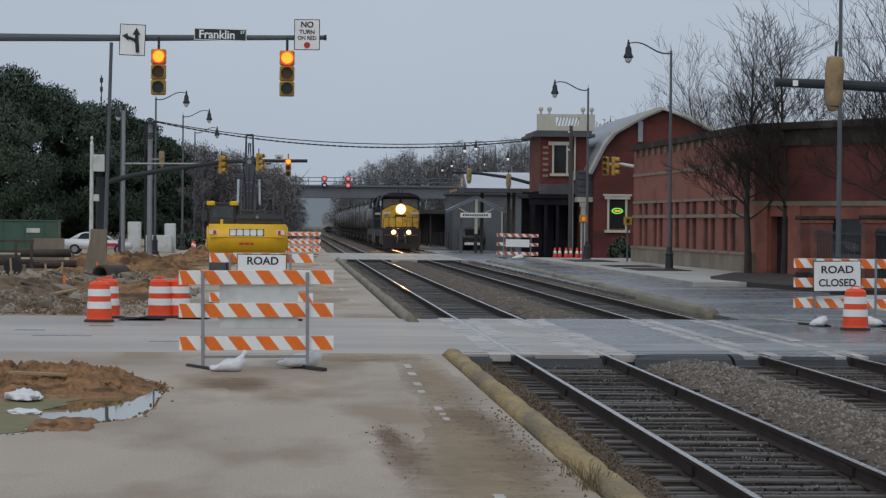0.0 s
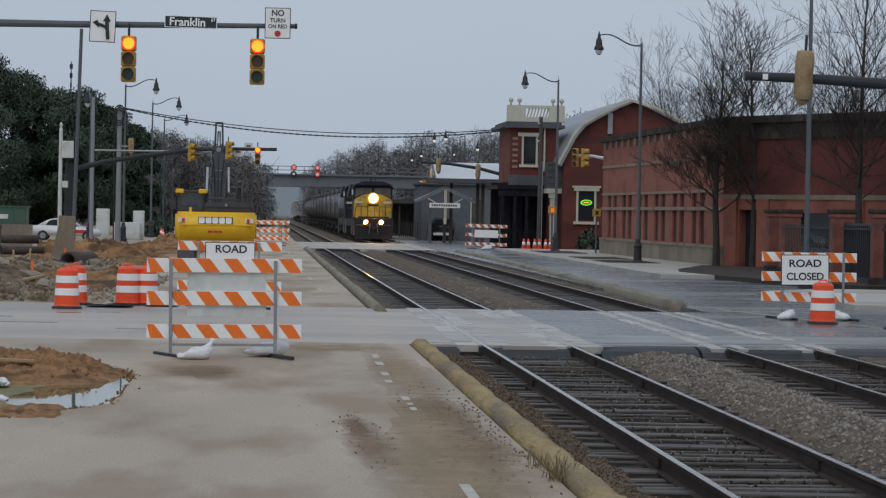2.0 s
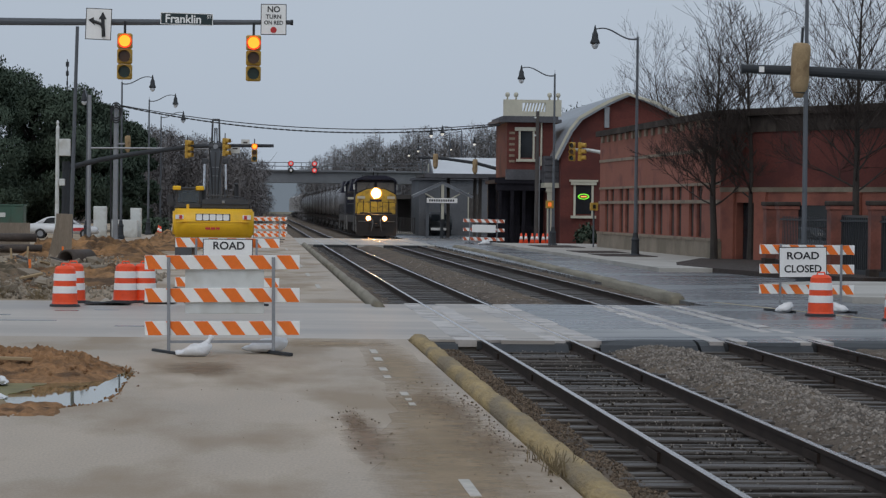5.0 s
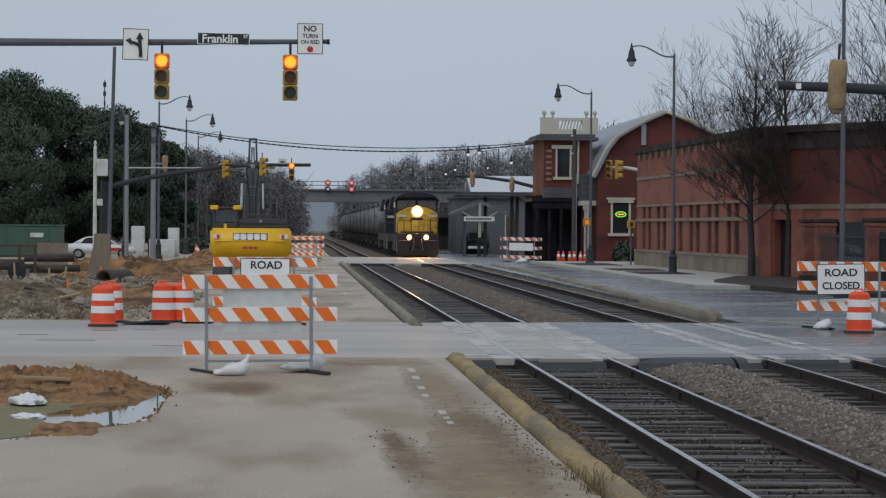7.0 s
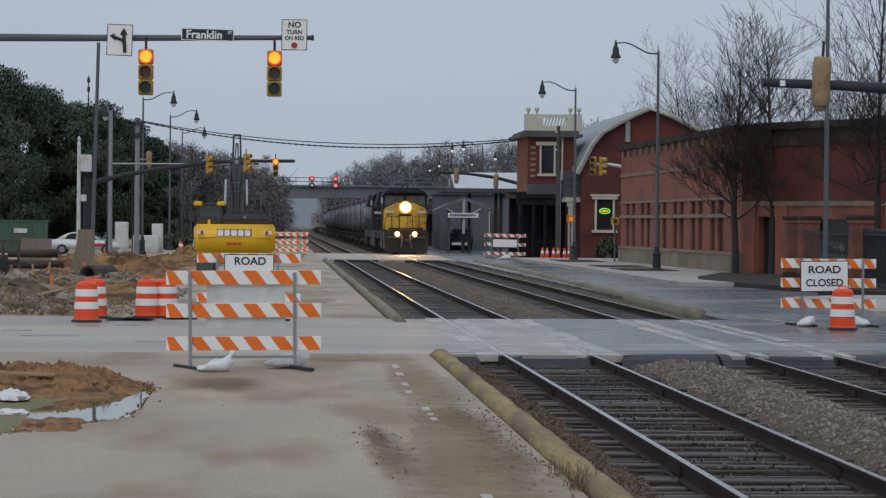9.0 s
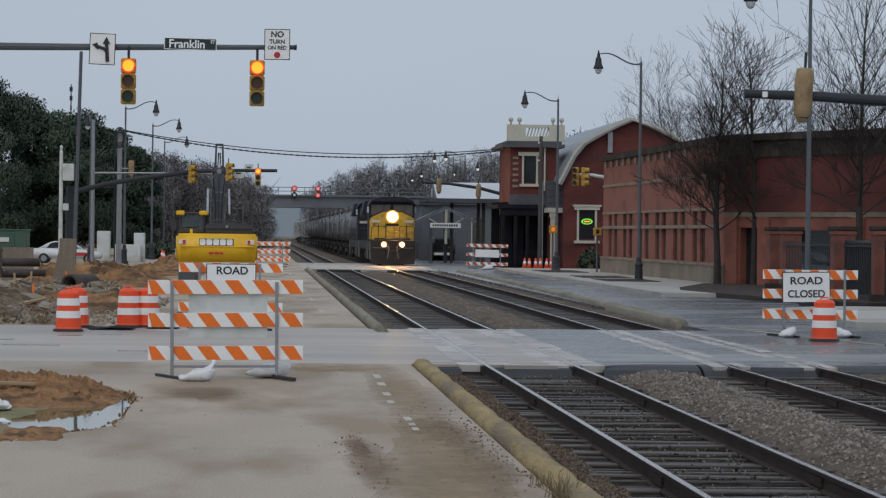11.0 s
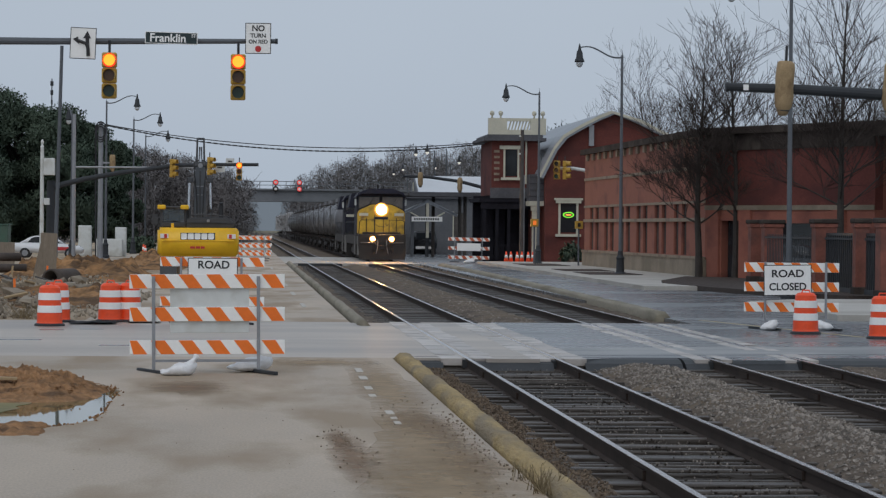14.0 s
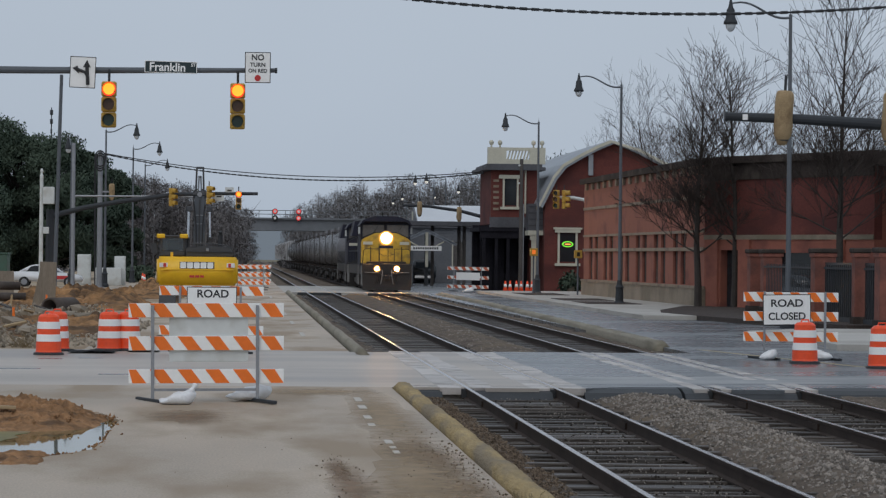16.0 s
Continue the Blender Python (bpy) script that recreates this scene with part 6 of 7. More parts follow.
part("boom_top_link", box(B(), -0.15, 0.15, 3.85, 4.15, 5.36, 5.44, 0.02), "digger_dark", boom)
part("hinge", rod(B(), (-0.25, 3.8, 4.4), (0.25, 3.8, 4.4), 0.15), "digger_dark", boom)
part("hinge_cap", rod(B(), (0, 3.52, 4.4), (0, 3.6, 4.4), 0.09, None, 12), "steel", boom)
part("exhaust", rod(rod(B(), (0.80, 1.5, 2.35), (0.80, 1.5, 2.9), 0.085, None, 12), (0.80, 1.5, 2.88), (0.80, 1.44, 3.02), 0.07, None, 12), "black", ex)
part("side_mirror", box(B(), -1.75, -1.55, 3.4, 3.45, 2.2, 2.6), "digger_dark", ex)
part("mirror_stay", rod(B(), (-1.6, 3.42, 2.45), (-1.35, 3.42, 2.5), 0.015, None, 5), "digger_dark", ex)

# ---- construction lot ----


def mound(name, x0, x1, y0, y1, peak, material, label, seed, n=40, skew=0.5, base=0.0):
    def h(x, y):
        u, v = (x - x0) / (x1 - x0), (y - y0) / (y1 - y0)
        e = max(0.0, min(1, 5 * u, 5 * (1 - u), 5 * v, 5 * (1 - v)))
        f = math.exp(-((v - skew) / 0.33) ** 2) * (1 - (2 * u - 1) ** 4)
        rough = 0.5 * hum(x, y, 0.9, seed) + 0.6 * abs(hum(x, y, 2.7, seed))
        rough += 0.45 * abs(hum(x, y, 6, seed)) + 0.45 * hum(x, y, 15, seed) if n > 100 and y0 < 50 else 0.2 * hum(x, y, 1.8, seed)
        return base - 0.15 + e * (peak * f * (0.75 + rough) + 0.13 * min(1, 3 * f) + f * (0.07 * hum(x, y, 3.1, seed + 5) + 0.05 * hum(x, y, 9, seed + 5)))
    return structure(name, grid_mesh(x0, x1, y0, y1, n, n, h), material, label, "dirt heap")


mound("dirt_heap", -6.5, -1.38, 33.9, 39.8, 0.2, "dirt", "heap of orange clay beside the flooded hole", 1, 150, 0.62)
mound("dirt_heap", -2.95, -1.9, 28.3, 31.5, 0.1, "dirt", "small clay heap at the edge of the puddle", 2, 60, 0.45, -0.03)
mound("dirt_heap", -10.5, -3.3, 104, 128, 0.75, "far_clay", "orange clay mound in the construction lot", 3, 60)
mound("dirt_heap", -7.5, -2.9, 70, 90, 0.4, "far_clay", "low spread of orange clay", 4, 50)
mound("dirt_heap", -16, -4.6, 65, 94, 0.5, "dirt_pale", "rubble-strewn heap of pale dirt", 5, 130)
mound("dirt_heap", -24, -9.5, 96, 135, 0.45, "dirt_pale", "pale dirt heap behind the rubble", 6, 80)
mound("dirt_heap", -6.2, -2.6, 130, 165, 0.8, "far_clay", "long clay bank behind the excavator", 7, 40)
bm = B()
prism(bm, [(x, y) for x, y in PUDDLE], -0.40, -0.055, "z")
lee = [(-5.4, 28.1), (-3.7, 27.75), (-3.1, 28.6), (-2.88, 29.7), (-2.8, 31.2), (-2.9, 33.0), (-2.65, 35.0), (-3.2, 37.0), (-5.4, 37.0)]
shore = []
for (xa, ya), (xb, yb) in zip(lee, lee[1:] + lee[:1]):
    for k in range(8):
        x, y = xa + (xb - xa) * k / 8, ya + (yb - ya) * k / 8
        shore.append((x + 0.16 * hum(x, y, 1.9, 3) + 0.06 * hum(x, y, 7, 3) if x > -5 else x, y))
structure("silt_shallows", prism(B(), shore, -0.3, -0.051, "z"), "silt", "murky olive shallows over silt", "puddle")
structure("puddle", bm, "mud_water", "muddy water standing in a dug-out hole", "puddle")
mud = [(1.12, 26.2, 0.3, 2.6), (1.0, 28.6, 0.16, 1.4), (2.05, 30.5, 0.42, 3.0), (2.1, 26.0, 0.4, 2.6), (-0.62, 37.5, 0.6, 1.9), (1.9, 27.5, 0.8, 7.0), (1.95, 36.5, 0.6, 7.0), (1.7, 22.5, 0.9, 4.5), (1.2, 44.4, 0.9, 1.2)]
for k, (x, y, rx, ry) in enumerate(mud):
    out = []
    for j in range(30):
        a = 2 * math.pi * j / 30
        r = 1 + 0.55 * noise.noise(Vector((math.cos(a) * 1.7, math.sin(a) * 1.7, k * 3.1))) + 0.25 * noise.noise(Vector((math.cos(a) * 5, math.sin(a) * 5, k * 7.7)))
        out.append((min(x + rx * r * math.cos(a), 2.49), y + ry * r * math.sin(a)))
    structure("mud_patch", prism(B(), out, -0.02, 0.004 + 0.0006 * k, "z"), "mud_film" if k > 4 else "mud_dark", "thin dried mud smeared on the road", "mud patch")
rng = random.Random(17)
spots = []
for _ in range(240):
    y = rng.gauss(28.5, 3.5)
    x = 2.45 - abs(rng.gauss(0, 0.3))
    spots.append((x, y, 0.006, rng.uniform(0.006, 0.022)))
for x, y, rx, ry in mud[:4]:
    for _ in range(45):
        spots.append((min(2.45, rng.gauss(x, rx * 0.6)), rng.gauss(y, ry * 0.6), 0.006, rng.uniform(0.005, 0.02)))
for _ in range(40):
    spots.append((rng.uniform(-3, 2.4), rng.uniform(21, 46), 0.004, rng.uniform(0.004, 0.012)))
tagged(chips("mud_clods", spots, "clod", rng), "small brown mud clods scattered on the road", "mud", "", "stuff")
spots = []
for _ in range(5200):
    y = 64.5 + 40 * rng.random() ** 1.5
    x = -4.8 - rng.random() * 11
    spots.append((x, y, rng.uniform(0.0, 0.3) if y > 68 else rng.uniform(0.0, 0.1), rng.uniform(0.025, 0.1)))
for _ in range(500):
    spots.append((rng.uniform(-4.8, -2.8), rng.uniform(64.2, 90), 0.05, rng.uniform(0.03, 0.1)))
tagged(chips("rubble", spots, "rubble", rng), "broken concrete and stones over the lot", "rubble", "", "stuff")
spots = [(rng.uniform(-4.6, -2.1), rng.gauss(37.0, 0.7), rng.uniform(0.0, 0.1), rng.uniform(0.015, 0.055)) for _ in range(420)]
for (xa, ya), (xb, yb) in zip(PUDDLE[1:8], PUDDLE[2:9]):
    for _ in range(34):
        u = rng.random()
        spots.append((xa + (xb - xa) * u + rng.gauss(0, 0.04), ya + (yb - ya) * u, rng.uniform(-0.06, 0.005), rng.uniform(0.012, 0.04)))
tagged(chips("clay_lumps", spots, "dirt", rng), "loose lumps of orange clay on the heap", "clay lumps", "", "stuff")
# scrap timber and slabs thrown about the lot
for k in range(26):
    L, w = rng.uniform(0.3, 0.95), rng.uniform(0.05, 0.14)
    x, y = rng.uniform(-14, -4.9), rng.uniform(67, 104)
    ob = part("scrap_board", box(B(), -L / 2, L / 2, -w / 2, w / 2, -0.025, 0.025, 0.004), "wood_dark" if k % 3 else "lumber")
    ob.matrix_basis = pose(x, y, rng.uniform(0.12, 0.42), rng.uniform(-20, 20), rng.uniform(-25, 25), rng.uniform(0, 180))
    tagged(ob, "scrap board lying in the rubble", "board", "scrap boards")
for k in range(40):
    sx, sy, sz = rng.uniform(0.1, 0.3), rng.uniform(0.1, 0.3), rng.uniform(0.05, 0.13)
    bm = box(B(), -sx, sx, -sy, sy, -sz, sz)
    for v in bm.verts:
        v.co += Vector((rng.gauss(0, 0.06), rng.gauss(0, 0.06), rng.gauss(0, 0.04)))
    bmesh.ops.bevel(bm, geom=bm.edges[:], offset=0.02, segments=1, affect="EDGES")
    ob = part("concrete_chunk", bm, "rubble" if k % 2 else "base_stone")
    ob.matrix_basis = pose(rng.uniform(-13, -4.6), rng.uniform(66, 100), rng.uniform(0.1, 0.35), rng.uniform(-25, 25), rng.uniform(-25, 25), rng.uniform(0, 180))
    tagged(ob, "broken concrete slab piece in the rubble", "concrete chunk", "concrete chunks")
# black sheet remnants by the drums
for x, y, w, d in ((-3.3, 61.6, 0.5, 0.7), (-2.2, 62.5, 0.35, 0.6), (-2.05, 66, 0.35, 0.8), (-2.2, 72, 0.3, 0.8)):
    bm = grid_mesh(x - w, x + w, y - d, y + d, 12, 12, lambda a, b: 0.02 + 0.09 * abs(hum(a, b, 3.5, 9)))
    bmesh.ops.solidify(bm, geom=bm.faces[:], thickness=0.012)
    ob = part("plastic_sheet", bm, "rubber")
    tagged(ob, "crumpled black plastic sheet on the ground", "plastic sheet")
# lumber, stakes, forms
for i, (x, y, rz, L) in enumerate(((-3.3, 36.3, 4, 0.75),)):
    ob = part("plank", box(B(), -L / 2, L / 2, -0.06, 0.06, 0, 0.04, 0.004), "lumber")
    ob.matrix_basis = pose(x, y, 0.17, 0, 2, rz)
    tagged(ob, "pale lumber plank lying in the clay", "plank", "loose planks")
for x, y, z, w, d, h in ((-3.32, 34.6, -0.03, 0.2, 0.32, 0.09), (-3.1, 32.4, -0.05, 0.17, 0.3, 0.035)):
    bm = ball(B(), (0, 0, 0), 1.0, 4)
    for v in bm.verts:
        crease = noise.noise(v.co * 2.6 + Vector((x, y, 0))) + 0.6 * abs(noise.noise(v.co * 6.5))
        v.co = Vector((v.co.x * w * (1 + 0.35 * crease), v.co.y * d * (1 + 0.3 * crease), max(0.0, v.co.z * h * (1 + 0.8 * crease))))
    ob = part("plastic_bag", bm, "bag", None, "", True)
    ob.matrix_basis = pose(x, y, z, 0, 0, 20)
    tagged(ob, "crumpled white plastic bag at the edge of the puddle", "plastic bag", "plastic bags")
for i in range(8):
    ob = part("stake", box(B(), -0.035, 0.035, -0.035, 0.035, 0, rng.uniform(0.4, 0.7), 0.005), "orange" if i % 3 == 0 else "lumber")
    ob.matrix_basis = pose(rng.uniform(-13, -5), rng.uniform(78, 105), 0.1, rng.uniform(-5, 5), rng.uniform(-6, 6), 0)
    tagged(ob, "thin wooden survey stake standing in the dirt", "stake", "survey stakes")
for x, y, w, h, rz, ry in ((-7.35, 105, 0.62, 1.75, 10, 2), (-7.85, 106, 0.3, 1.6, -15, 12), (-10.3, 118, 1.3, 1.3, 5, 0)):
    ob = part("form_board", box(B(), -w / 2, w / 2, -0.04, 0.04, 0, h, 0.01), "wood_grey")
    ob.matrix_basis = pose(x, y, 0.1, -4, ry, rz)
    tagged(ob, "weathered timber form board standing upright in the lot", "board", "form boards")
for x, y, z, L, r, rz in ((-9.9, 112, 0.85, 2.0, 0.17, 90), (-9.6, 111, 0.42, 2.0, 0.17, 92), (-12.2, 113, 0.55, 2.4, 0.22, 88), (-5.9, 99, 0.45, 1.6, 0.0, 20)):
    if r:
        ob = part("steel_pipe", rod(B(), (0, -L / 2, 0), (0, L / 2, 0), r, None, 16), "rust", None, "", True)
        ob.matrix_basis = pose(x, y, z, 0, 0, rz)
        tagged(ob, "rusty steel pipe stacked in the lot", "pipe", "stacked pipes")
cp = B()
lathe(cp, [(0.34, -0.8), (0.34, 0.8), (0.26, 0.8), (0.26, -0.8)], 20)
ob = part("concrete_pipe", cp, "rust", None, "", True)
ob.matrix_basis = pose(-6.3, 97, 0.3, 90, 0, -25)
tagged(ob, "broken concrete drain pipe lying on its side", "pipe")
tr = thing("equipment_trailer", "low rusty equipment trailer with steel frames", "trailer", pose(-11.5, 108, 0))
for z in (0.55, 0.9, 1.3):
    part("side_rail", box(B(), -1.7, 1.5, -0.06, 0.06, z, z + 0.1), "rust", tr)
for x in (-1.6, -0.8, 0.0, 0.8, 1.4):
    part("upright", box(B(), x - 0.05, x + 0.05, -0.08, 0.08, 0.3, 1.4), "rust", tr)
part("bed", box(B(), -1.7, 1.5, 0.0, 2.0, 0.45, 0.55), "wood_dark", tr)
for x in (-0.9, 0.7):
    part("wheel", rod(B(), (x, -0.15, 0.35), (x, 0.1, 0.35), 0.35, None, 16), "tyre", tr)
gb = thing("steel_container", "green painted steel container at the far side of the lot", "container", pose(-19.0, 190, 0))
part("body", box(B(), -3.2, 3.1, -1.2, 1.2, 0.05, 2.05, 0.03), "green_box", gb)
part("lid", box(B(), -3.25, 3.15, -1.25, 1.25, 2.05, 2.16, 0.02), "green_box", gb)
for x in (-2.0, -0.6, 0.8, 2.2):
    part("rib", box(B(), x - 0.05, x + 0.05, -1.26, -1.2, 0.1, 2.0), "green_box", gb)
part("placard", box(B(), 1.0, 1.9, -1.27, -1.25, 1.3, 1.6), "dirty_white", gb)
part("skid", box(B(), -3.0, 3.0, -1.0, 1.0, 0.0, 0.05), "green_box", gb)


def sedan(name, label, m, paint, stripe=None):
    """Low sedan along x, nose to +x, 4.6 m long."""
    c = thing(name, label, "car", m, "parked cars")
    body = B()
    prism(body, [(-2.3, 0.35), (2.25, 0.3), (2.3, 0.62), (2.1, 0.78), (1.0, 0.92), (-1.5, 0.98), (-2.25, 0.95), (-2.33, 0.7)], -0.88, 0.88)
    bmesh.ops.bevel(body, geom=body.edges[:], offset=0.06, segments=2, affect="EDGES")
    part("body", body, paint, c, "", True)
    cabin = B()
    prism(cabin, [(-1.85, 0.93), (1.2, 0.88), (0.42, 1.36), (0.0, 1.43), (-0.75, 1.43), (-1.1, 1.34)], -0.74, 0.74)
    bmesh.ops.bevel(cabin, geom=cabin.edges[:], offset=0.05, segments=2, affect="EDGES")
    cb = part("cabin", cabin, paint, c, "", True)
    for s in (-1, 1):
        part("side_window", prism(B(), [(-1.25, 0.99), (0.82, 0.97), (0.3, 1.31), (-0.1, 1.36), (-0.75, 1.36), (-1.0, 1.28)], s * 0.735, s * 0.755), "dark_glass", cb, "dark side window")
        for x in (-1.4, 1.45):
            w = part("wheel", rod(B(), (x, s * 0.72, 0.32), (x, s * 0.90, 0.32), 0.33, None, 20), "tyre", c, "black tyre")
            part("rim", rod(B(), (x, s * 0.90, 0.32), (x, s * 0.915, 0.32), 0.2, None, 12), "steel", w)
        if stripe:
            part("stripe", box(B(), -0.3, 1.7, s * 0.882 - 0.005, s * 0.882 + 0.005, 0.5, 0.72), stripe, c, "red side stripe")
        part("tail_light", box(B(), -2.34, -2.28, s * 0.6 - 0.15, s * 0.6 + 0.15, 0.7, 0.85), "red_paint", c)
    return c


sedan("sedan_car", "white sedan with a red side stripe parked behind the lot", pose(-12.6, 180, -0.01), "car_white", "red_paint")
sedan("sedan_car", "dark car parked behind the brick pillars", pose(22.4, 109.6, 0.19, 0, 0, -64), "car_dark")


def suv(x, y, label):
    c = thing("parked_van", label, "van", pose(x, y, 0.02), "parked cars")
    b = B()
    prism(b, [(-0.95, 0.4), (0.95, 0.4), (0.98, 1.1), (0.8, 1.85), (-0.8, 1.85), (-0.98, 1.1)], 0, 4.6)
    bmesh.ops.bevel(b, geom=b.edges[:], offset=0.08, segments=2, affect="EDGES")
    part("body", b, "car_dark", c, "", True)
    part("rear_window", box(B(), -0.7, 0.7, -0.02, 0.02, 1.2, 1.7), "dark_glass", c)
    part("bumper", box(B(), -0.75, 0.75, -0.06, 0.05, 0.42, 0.62, 0.02), "tail", c, "pale bumper")
    for sx in (-0.8, 0.8):
        for yy in (0.8, 3.8):
            part("wheel", rod(B(), (sx - 0.1, yy, 0.36), (sx + 0.1, yy, 0.36), 0.36, None, 16), "tyre", c)
    return c


suv(14.55, 222, "black van parked by the platform, seen from behind")
suv(18.6, 240, "dark van parked under the canopy")

# ---- poles, arms and boxes by the far crossing ----
p = mast_pole("utility_pole", -8.76, 130, 10.5, 0.1, "tall grey steel utility pole leaning slightly")
p.matrix_basis = pose(-8.76, 130, 0, 0, 1.3, 0)
mast_pole("utility_pole", -10.35, 170, 8.9, 0.13, "grey steel pole with a thin side arm", "steel")
part("side_arm", rod(B(), (0, 0, 5.66), (8.6, 0, 5.72), 0.06, 0.045), "steel", bpy.data.objects["utility_pole.001"])
p = mast_pole("utility_pole", -9.1, 177, 8.7, 0.19, "thick grey pole with cable coiled at its top", "steel")
coil = B()
for k in range(3):
    tube(coil, [(0.34 * math.cos(a) * (1 - 0.1 * k), -0.24 - 0.03 * k, 8.2 - 0.15 * k + 0.5 * math.sin(a)) for a in [i * math.pi / 8 for i in range(17)]], 0.04, None, 5)
part("cable_coil", coil, "cable", p, "coil of black cable")
part("riser", tube(B(), [(-0.32, -0.24, 8.2), (-0.3, -0.2, 5), (-0.26, -0.2, 0.0)], 0.05, None, 5), "cable", p)
p = mast_pole("control_pole", -11.85, 164, 6.7, 0.13, "pale pole with a control box at its top", "dirty_white")
part("control_box", box(B(), 0.1, 0.75, -0.25, 0.25, 5.05, 6.05, 0.03), "dirty_white", p, "pale control box")
part("lower_box", box(B(), 0.12, 0.45, -0.2, 0.2, 3.3, 3.7, 0.03), "dirty_white", p, "small pale box")
part("finial", lathe(B(), [(0.12, 6.7), (0.05, 6.85), (0.1, 7.0), (0.03, 7.15)], 8), "dirty_white", p)
m3 = thing("signal_mast_arm", "dark curved signal mast arm over the far crossing", "mast arm", pose(-11.1, 165, 0))
part("pole", rod(B(), (-0.3, 0, 0), (-0.3, 0, 4.75), 0.27, 0.24, 14), "dark_steel", m3)
part("arm_socket", rod(B(), (-0.3, 0, 4.4), (0.1, 0, 4.43), 0.2, 0.18, 12), "dark_steel", m3)
part("arm", tube(B(), [(0, 0, 4.42), (1.6, 0, 4.85), (3.7, 0, 5.25), (7.1, 0, 5.72), (9.5, 0, 5.8), (11.95, 0, 5.82)], 0.17, 0.1, 10), "dark_steel", m3)
for x, z in ((-4.25, 5.55), (-2.04, 5.7), (-0.29, 5.4)):
    signal("traffic_signal", "yellow traffic signal on the far mast arm", pose(x, 164.7, z, 0, 0, 0 if x > -0.5 else 60), x > -0.5)
sgn = signal("traffic_signal", "tan traffic signal wrapped in sacking on a pole", pose(-8.35, 176.8, 6.1), False, True)
part("bracket", box(B(), -0.7, 0.0, 0.1, 0.2, -0.05, 0.05), "steel", sgn)
for x, z, w, h in ((-1.45, 5.62, 0.6, 0.55), (-0.84, 5.98, 0.5, 0.4), (-2.75, 5.75, 0.45, 0.55)):
    fs = thing("lane_sign", "small pale lane sign mounted on the far mast arm", "sign", pose(x, 164.95, z), "far lane signs")
    part("plate", box(B(), -w / 2, w / 2, -0.01, 0.01, -h / 2, h / 2, 0.004), "dirty_white", fs)
    part("bar", box(B(), -w / 4, w / 4, -0.016, -0.011, -0.04, 0.06), "wood_dark", fs)
    part("bracket", box(B(), -0.04, 0.04, 0.01, 0.05, -0.15, 0.15), "steel", fs)
m4 = thing("signal_mast_arm", "dark curved signal mast arm in front of the station", "mast arm", pose(19.6, 195, 0))
part("pole", rod(B(), (0, 0, 0), (0, 0, 4.6), 0.2, 0.17, 12), "dark_steel", m4)
part("arm", tube(B(), [(0, 0, 4.2), (-2, 0, 4.85), (-4.4, 0, 5.45), (-6.5, 0, 5.72), (-8.4, 0, 5.78)], 0.15, 0.09, 10), "dark_steel", m4)
for x, z in ((12.4, 5.55), (15.2, 5.2)):
    signal("traffic_signal", "tan traffic signal wrapped in sacking by the station", pose(x, 194.86, z), False, True)
m5 = thing("signal_mast_arm", "pale curved signal arm beside the brick building", "mast arm", pose(20.1, 158.5, 0))
part("pole", rod(B(), (0, 0, 0), (0, 0, 4.8), 0.12, 0.1, 10), "steel", m5)
part("arm", tube(B(), [(0.0, 0, 4.4), (-0.1, 0, 5.1), (-0.5, 0, 5.55), (-1.2, 0, 5.66), (-2.3, 0, 5.66)], 0.12, 0.09, 10), "dirty_white", m5)
for x, rz in ((17.95, -20), (18.4, 70)):
    signal("traffic_signal", "yellow traffic signal turned to the side street", pose(x, 158.3, 5.55, 0, 0, rz), False)
for x, y, z in ((16.45, 156.2, 2.5), (18.5, 152.2, 2.4)):
    ps = thing("pedestrian_signal", "small yellow pedestrian signal box with an amber light", "pedestrian signal", pose(x, y, 0), "pedestrian signals")
    part("post", rod(B(), (0, 0.1, 0.1), (0, 0.1, z + 0.2), 0.05), "grey_pole", ps)
    part("housing", box(B(), -0.22, 0.22, -0.12, 0.12, z - 0.22, z + 0.22, 0.02), "signal_yellow", ps)
    part("lamp", box(B(), -0.085, 0.085, -0.14, -0.12, z - 0.11, z + 0.11), "amber" if x < 17 else "lens_dark", ps, "lit amber hand")
for x, y, w, h in ((-9.15, 190, 1.8, 1.2), (-8.4, 191, 0.75, 2.0), (-10.9, 192, 0.9, 2.1)):
    cb = thing("utility_cabinet", "pale grey utility cabinet beside the road", "cabinet", pose(x, y, 0), "utility cabinets")
    part("body", box(B(), -w / 2, w / 2, -0.4, 0.4, 0, h, 0.03), "dirty_white", cb)
    part("door", box(B(), -w / 2 + 0.08, w / 2 - 0.08, -0.42, -0.4, 0.1, h - 0.1, 0.005), "dirty_white", cb)
hd = thing("hedge", "dark clipped evergreen hedge by the far road", "hedge", pose(-8.2, 212, 0))
tagged(leaf_cloud("leaves", [(dx * 0.35, 0, 0.6, 0.55, 0.7, 0.65) for dx in range(-3, 4)], 2500, 0.12, "leaf", hd, 5), kind="stuff")
part("stems", rod(B(), (0, 0, 0), (0, 0, 0.6), 0.1), "bark", hd)
sh = thing("shrub", "small green shrub in a pot by the station wall", "shrub", pose(20.4, 171.4, 0.025))
tagged(leaf_cloud("leaves", [(0, 0, 0.7, 0.6, 0.4, 0.6), (0.4, 0, 0.5, 0.4, 0.3, 0.4), (-0.4, 0, 0.5, 0.4, 0.3, 0.4)], 900, 0.12, "leaf", sh, 6), kind="stuff")
part("pot", lathe(B(), [(0.22, 0), (0.3, 0.4), (0.26, 0.4)], 12), "base_stone", sh)


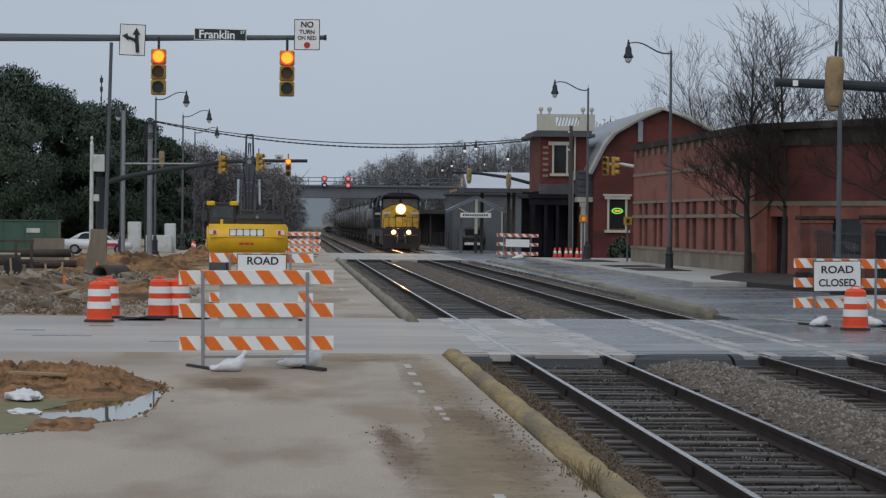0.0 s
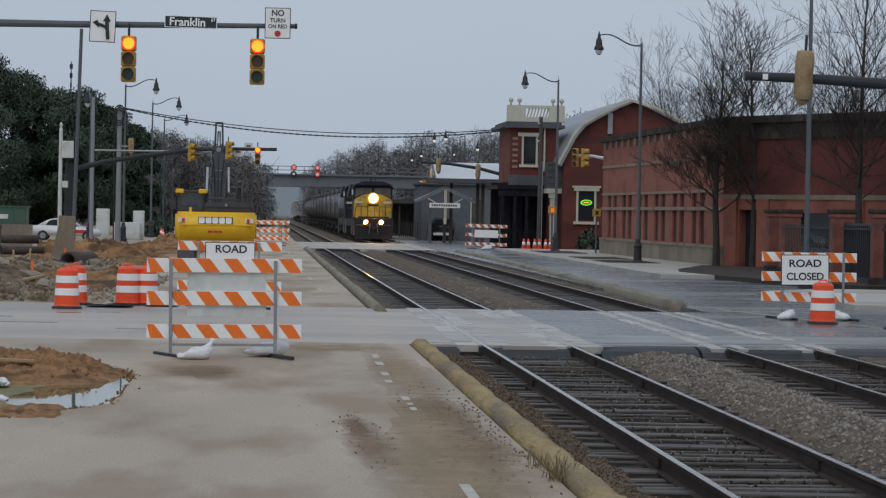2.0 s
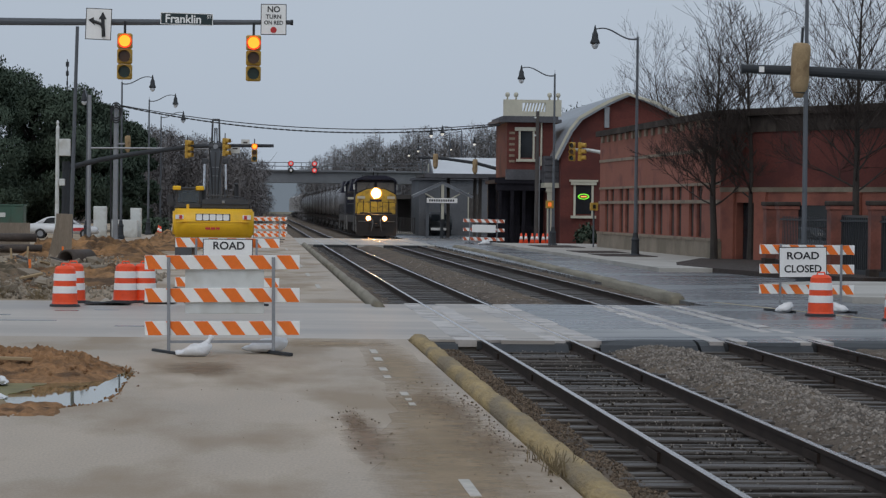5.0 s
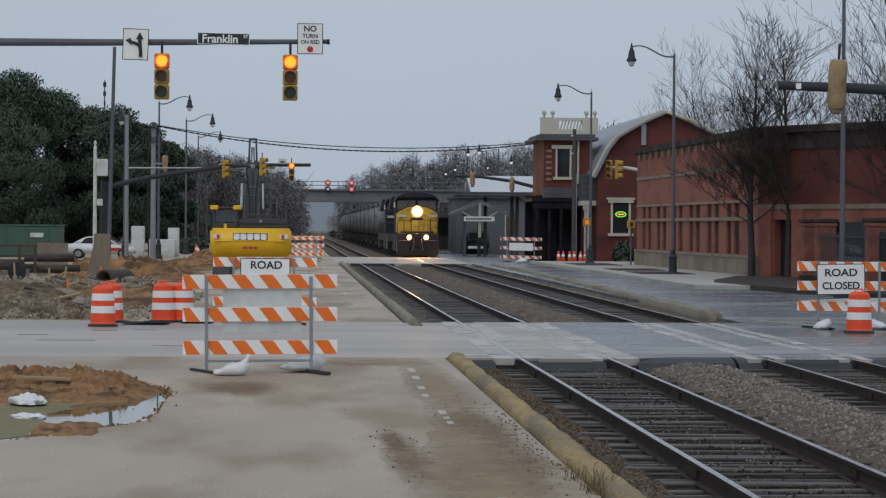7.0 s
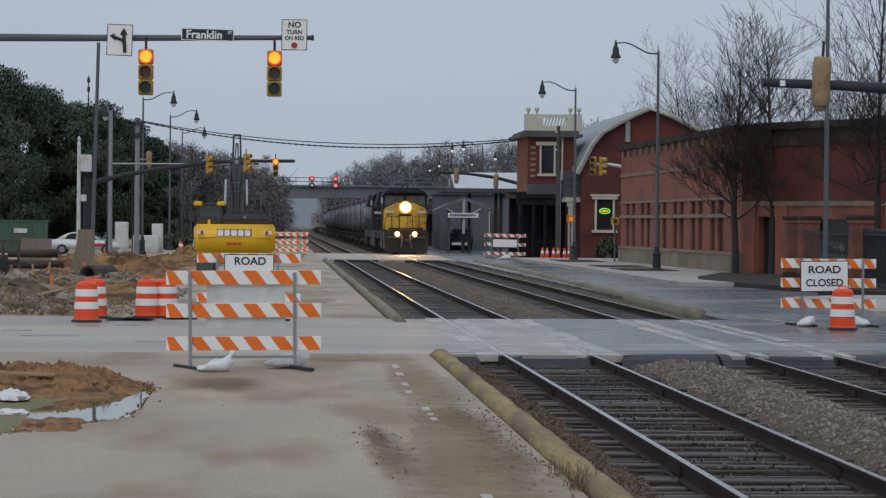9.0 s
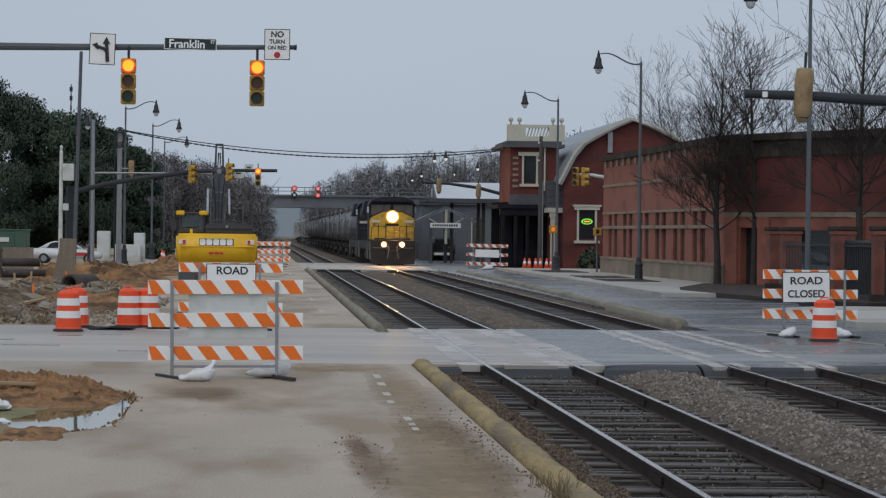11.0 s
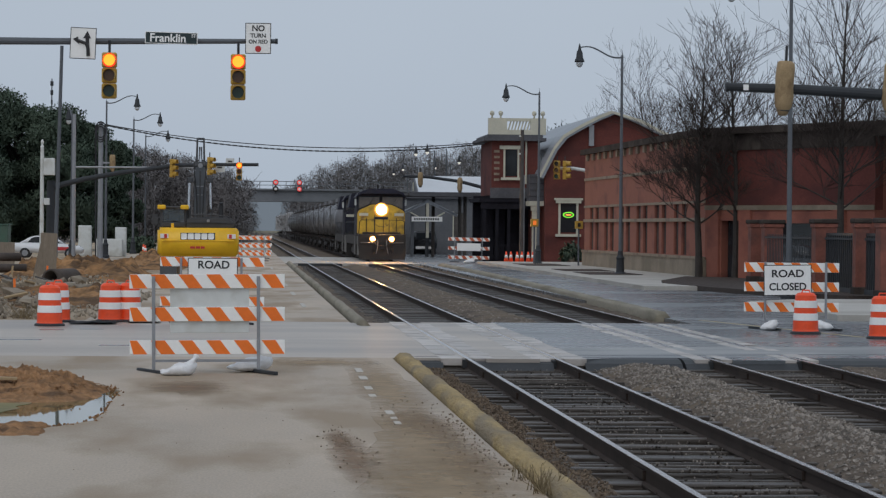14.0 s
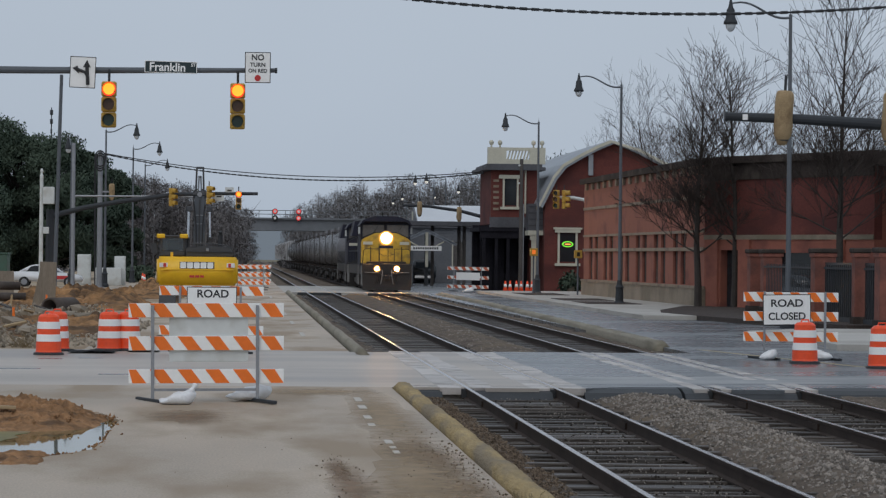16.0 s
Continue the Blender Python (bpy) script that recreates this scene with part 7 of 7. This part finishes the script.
def cone(x, y, z=0.02):
    c = thing("traffic_cone", "orange traffic cone with a white collar", "traffic cone", pose(x, y, z), "traffic cones")
    part("body", lathe(B(), [(0.16, 0.04), (0.11, 0.3), (0.10, 0.34), (0.045, 0.72)], 14), "drum_orange", c, "", True)
    part("collar", lathe(B(), [(0.112, 0.33), (0.08, 0.52)], 14), "white", c, "white reflective collar", True)
    part("foot", box(B(), -0.2, 0.2, -0.2, 0.2, 0, 0.04, 0.01), "drum_orange", c)


for i in range(6):
    cone(16.14 + i * 0.34, 169.7 + (i % 2) * 0.5)
cone(-7.35, 205)
cone(-6.9, 196)
b4 = barricade("barricade", pose(14.2, 174.5, 0, 0, 0.8, -3), 2.62, (1.45, 0.88, 0.3), 1.6, "faded striped road barricade closing the street by the station", stripe="barricade_red")
part("blank_board", box(B(), -0.75, 0.75, -0.075, -0.068, 0.72, 1.2, 0.004), "white", b4, "blank white panel on the boards")
for x, y in ((0.5, 172), (0.7, 186)):
    barricade("barricade", pose(x, y, 0), 2.4, (1.42, 0.93, 0.44), 1.5, "striped road barricade farther down the concrete road")
sandbag(pose(13.7, 168, 0.02), "white sandbag lying on the asphalt", 0.35, 0.3, 0.14, 1, False)
sandbag(pose(14.6, 186, 0.02), "pale sandbag at the barricade foot", 0.2, 0.25, 0.12, -1, False)
for x, y in ((20.15, 107.4), (20.3, 105.4), (19.95, 94.2), (19.85, 88), (19.65, 83.2)):
    pillar(x, y, 0.45 if 87 < y < 90 else 0.72, 2.3, "red brick entrance pillar with a stone cap")
for i, (y0, y1) in enumerate(((95, 104.6), (88.6, 93.7), (83.8, 87.6))):
    fc = thing("iron_fence", "dark iron fence between the brick pillars", "fence", pose(19.9, y0, 0.15), "iron fences")
    part("top_rail", box(B(), -0.03, 0.03, 0, y1 - y0, 1.75, 1.82), "dark_steel", fc)
    part("bottom_rail", box(B(), -0.03, 0.03, 0, y1 - y0, 0.0, 0.18), "dark_steel", fc)
    if i:
        part("mesh_panel", box(B(), 0.02, 0.03, 0, y1 - y0, 0.18, 1.98), "black", fc, "black mesh panel")
    for k in range(int((y1 - y0) / 0.3)):
        part("bar", box(B(), -0.015, 0.015, 0.15 + k * 0.3, 0.18 + k * 0.3, 0, 1.9), "dark_steel", fc)


wp = thing("utility_pole", "dark wooden utility pole in front of the station tower", "pole", pose(17.2, 171, 0))
part("shaft", rod(B(), (0, 0, 0), (0, 0, 8.3), 0.15, 0.11, 10), "wood_dark", wp)
part("conduit", rod(B(), (0.15, -0.05, 0.1), (0.14, -0.05, 5.5), 0.03), "steel", wp, "grey conduit")
for z in (7.9, 6.8):
    part("insulator", rod(B(), (-0.2, -0.05, z), (-0.08, -0.05, z), 0.05), "dirty_white", wp)


# ---- cables ----
def cable(name, a, b, sag, r, label, wraps=0):
    a, b = Vector(a), Vector(b)
    pts = [a.lerp(b, s) - Vector((0, 0, sag * 4 * s * (1 - s))) for s in [i / 24 for i in range(25)]]
    c = thing(name, label, "cable", None, "span cables", "")
    part("strand", tube(B(), [tuple(p) for p in pts], r, None, 5), "cable", c)
    if wraps:
        bm = B()
        for i in range(wraps):
            s = (i + 0.5) / wraps
            q0, q1 = [a.lerp(b, s + e) - Vector((0, 0, sag * 4 * (s + e) * (1 - s - e))) for e in (-0.32 / wraps, 0.32 / wraps)]
            rod(bm, q0, q1, r * 1.7, None, 5)
        tagged(part("wrapping", bm, "rubber", c, "black spiral wrapping"), kind="stuff")
    return c


cable("span_cable", (-8.9, 177, 8.55), (15.3, 176.0, 7.65), 0.85, 0.03, "black span cable hanging over the tracks")
cable("span_cable", (-8.9, 177, 8.5), (15.3, 176.0, 7.55), 1.0, 0.03, "lower black span cable hanging over the tracks", 60)
cable("overhead_cable", (-9.5, 60, 10.35), (27.06, 60, 10.35), 2.8, 0.022, "thick wrapped cable strung high over the street", 140)
mast_pole("utility_pole", -9.5, 60, 10.6, 0.14, "grey pole that carries the overhead cable")
mast_pole("utility_pole", 27.06, 60, 10.6, 0.14, "grey pole that carries the overhead cable")

# dry weeds at the kerb
for k, (x, y, n, h) in enumerate(((2.5, 22.9, 40, 0.22), (2.48, 24.1, 22, 0.14), (-5.0, 64.4, 60, 0.35), (-6.1, 65.0, 70, 0.4), (-4.7, 66.5, 40, 0.3))):
    w = thing("dry_weeds", "tuft of dry brown weeds growing from a crack", "weeds", pose(x, y, 0.0), "weed tufts")
    blades = []
    for i in range(n):
        base = Vector((rng.gauss(0, 0.06 + 0.1 * (h > 0.25)), rng.gauss(0, 0.12), 0))
        tip = base + Vector((rng.gauss(0, 0.4 * h), rng.gauss(0, 0.3 * h), h * rng.uniform(0.5, 1.1)))
        blades.append((base, tip, 0.006, 0.002))
    tagged(sticks("blades", blades, "grass", w, 3), kind="stuff")

rm = thing("radio_mast", "thin far radio mast above the trees", "radio mast", pose(-27.6, 400, 0))
part("shaft", rod(B(), (0, 0, 0), (0, 0, 23), 0.14, 0.08, 6), "dark_steel", rm)
for z, w in ((22.3, 0.22), (21.0, 0.2), (19.6, 0.12), (17.0, 0.1)):
    part("antenna", box(B(), -w, w, -0.2, 0.2, z - 0.35, z + 0.35, 0.05), "dark_steel", rm)


def motions():
    times = [i * 1.0 for i in range(17)]
    for ob, gap in TRAIN:
        walk(ob, [(t, pose(T2, front(t) + gap, 0.0)) for t in times])


motions()
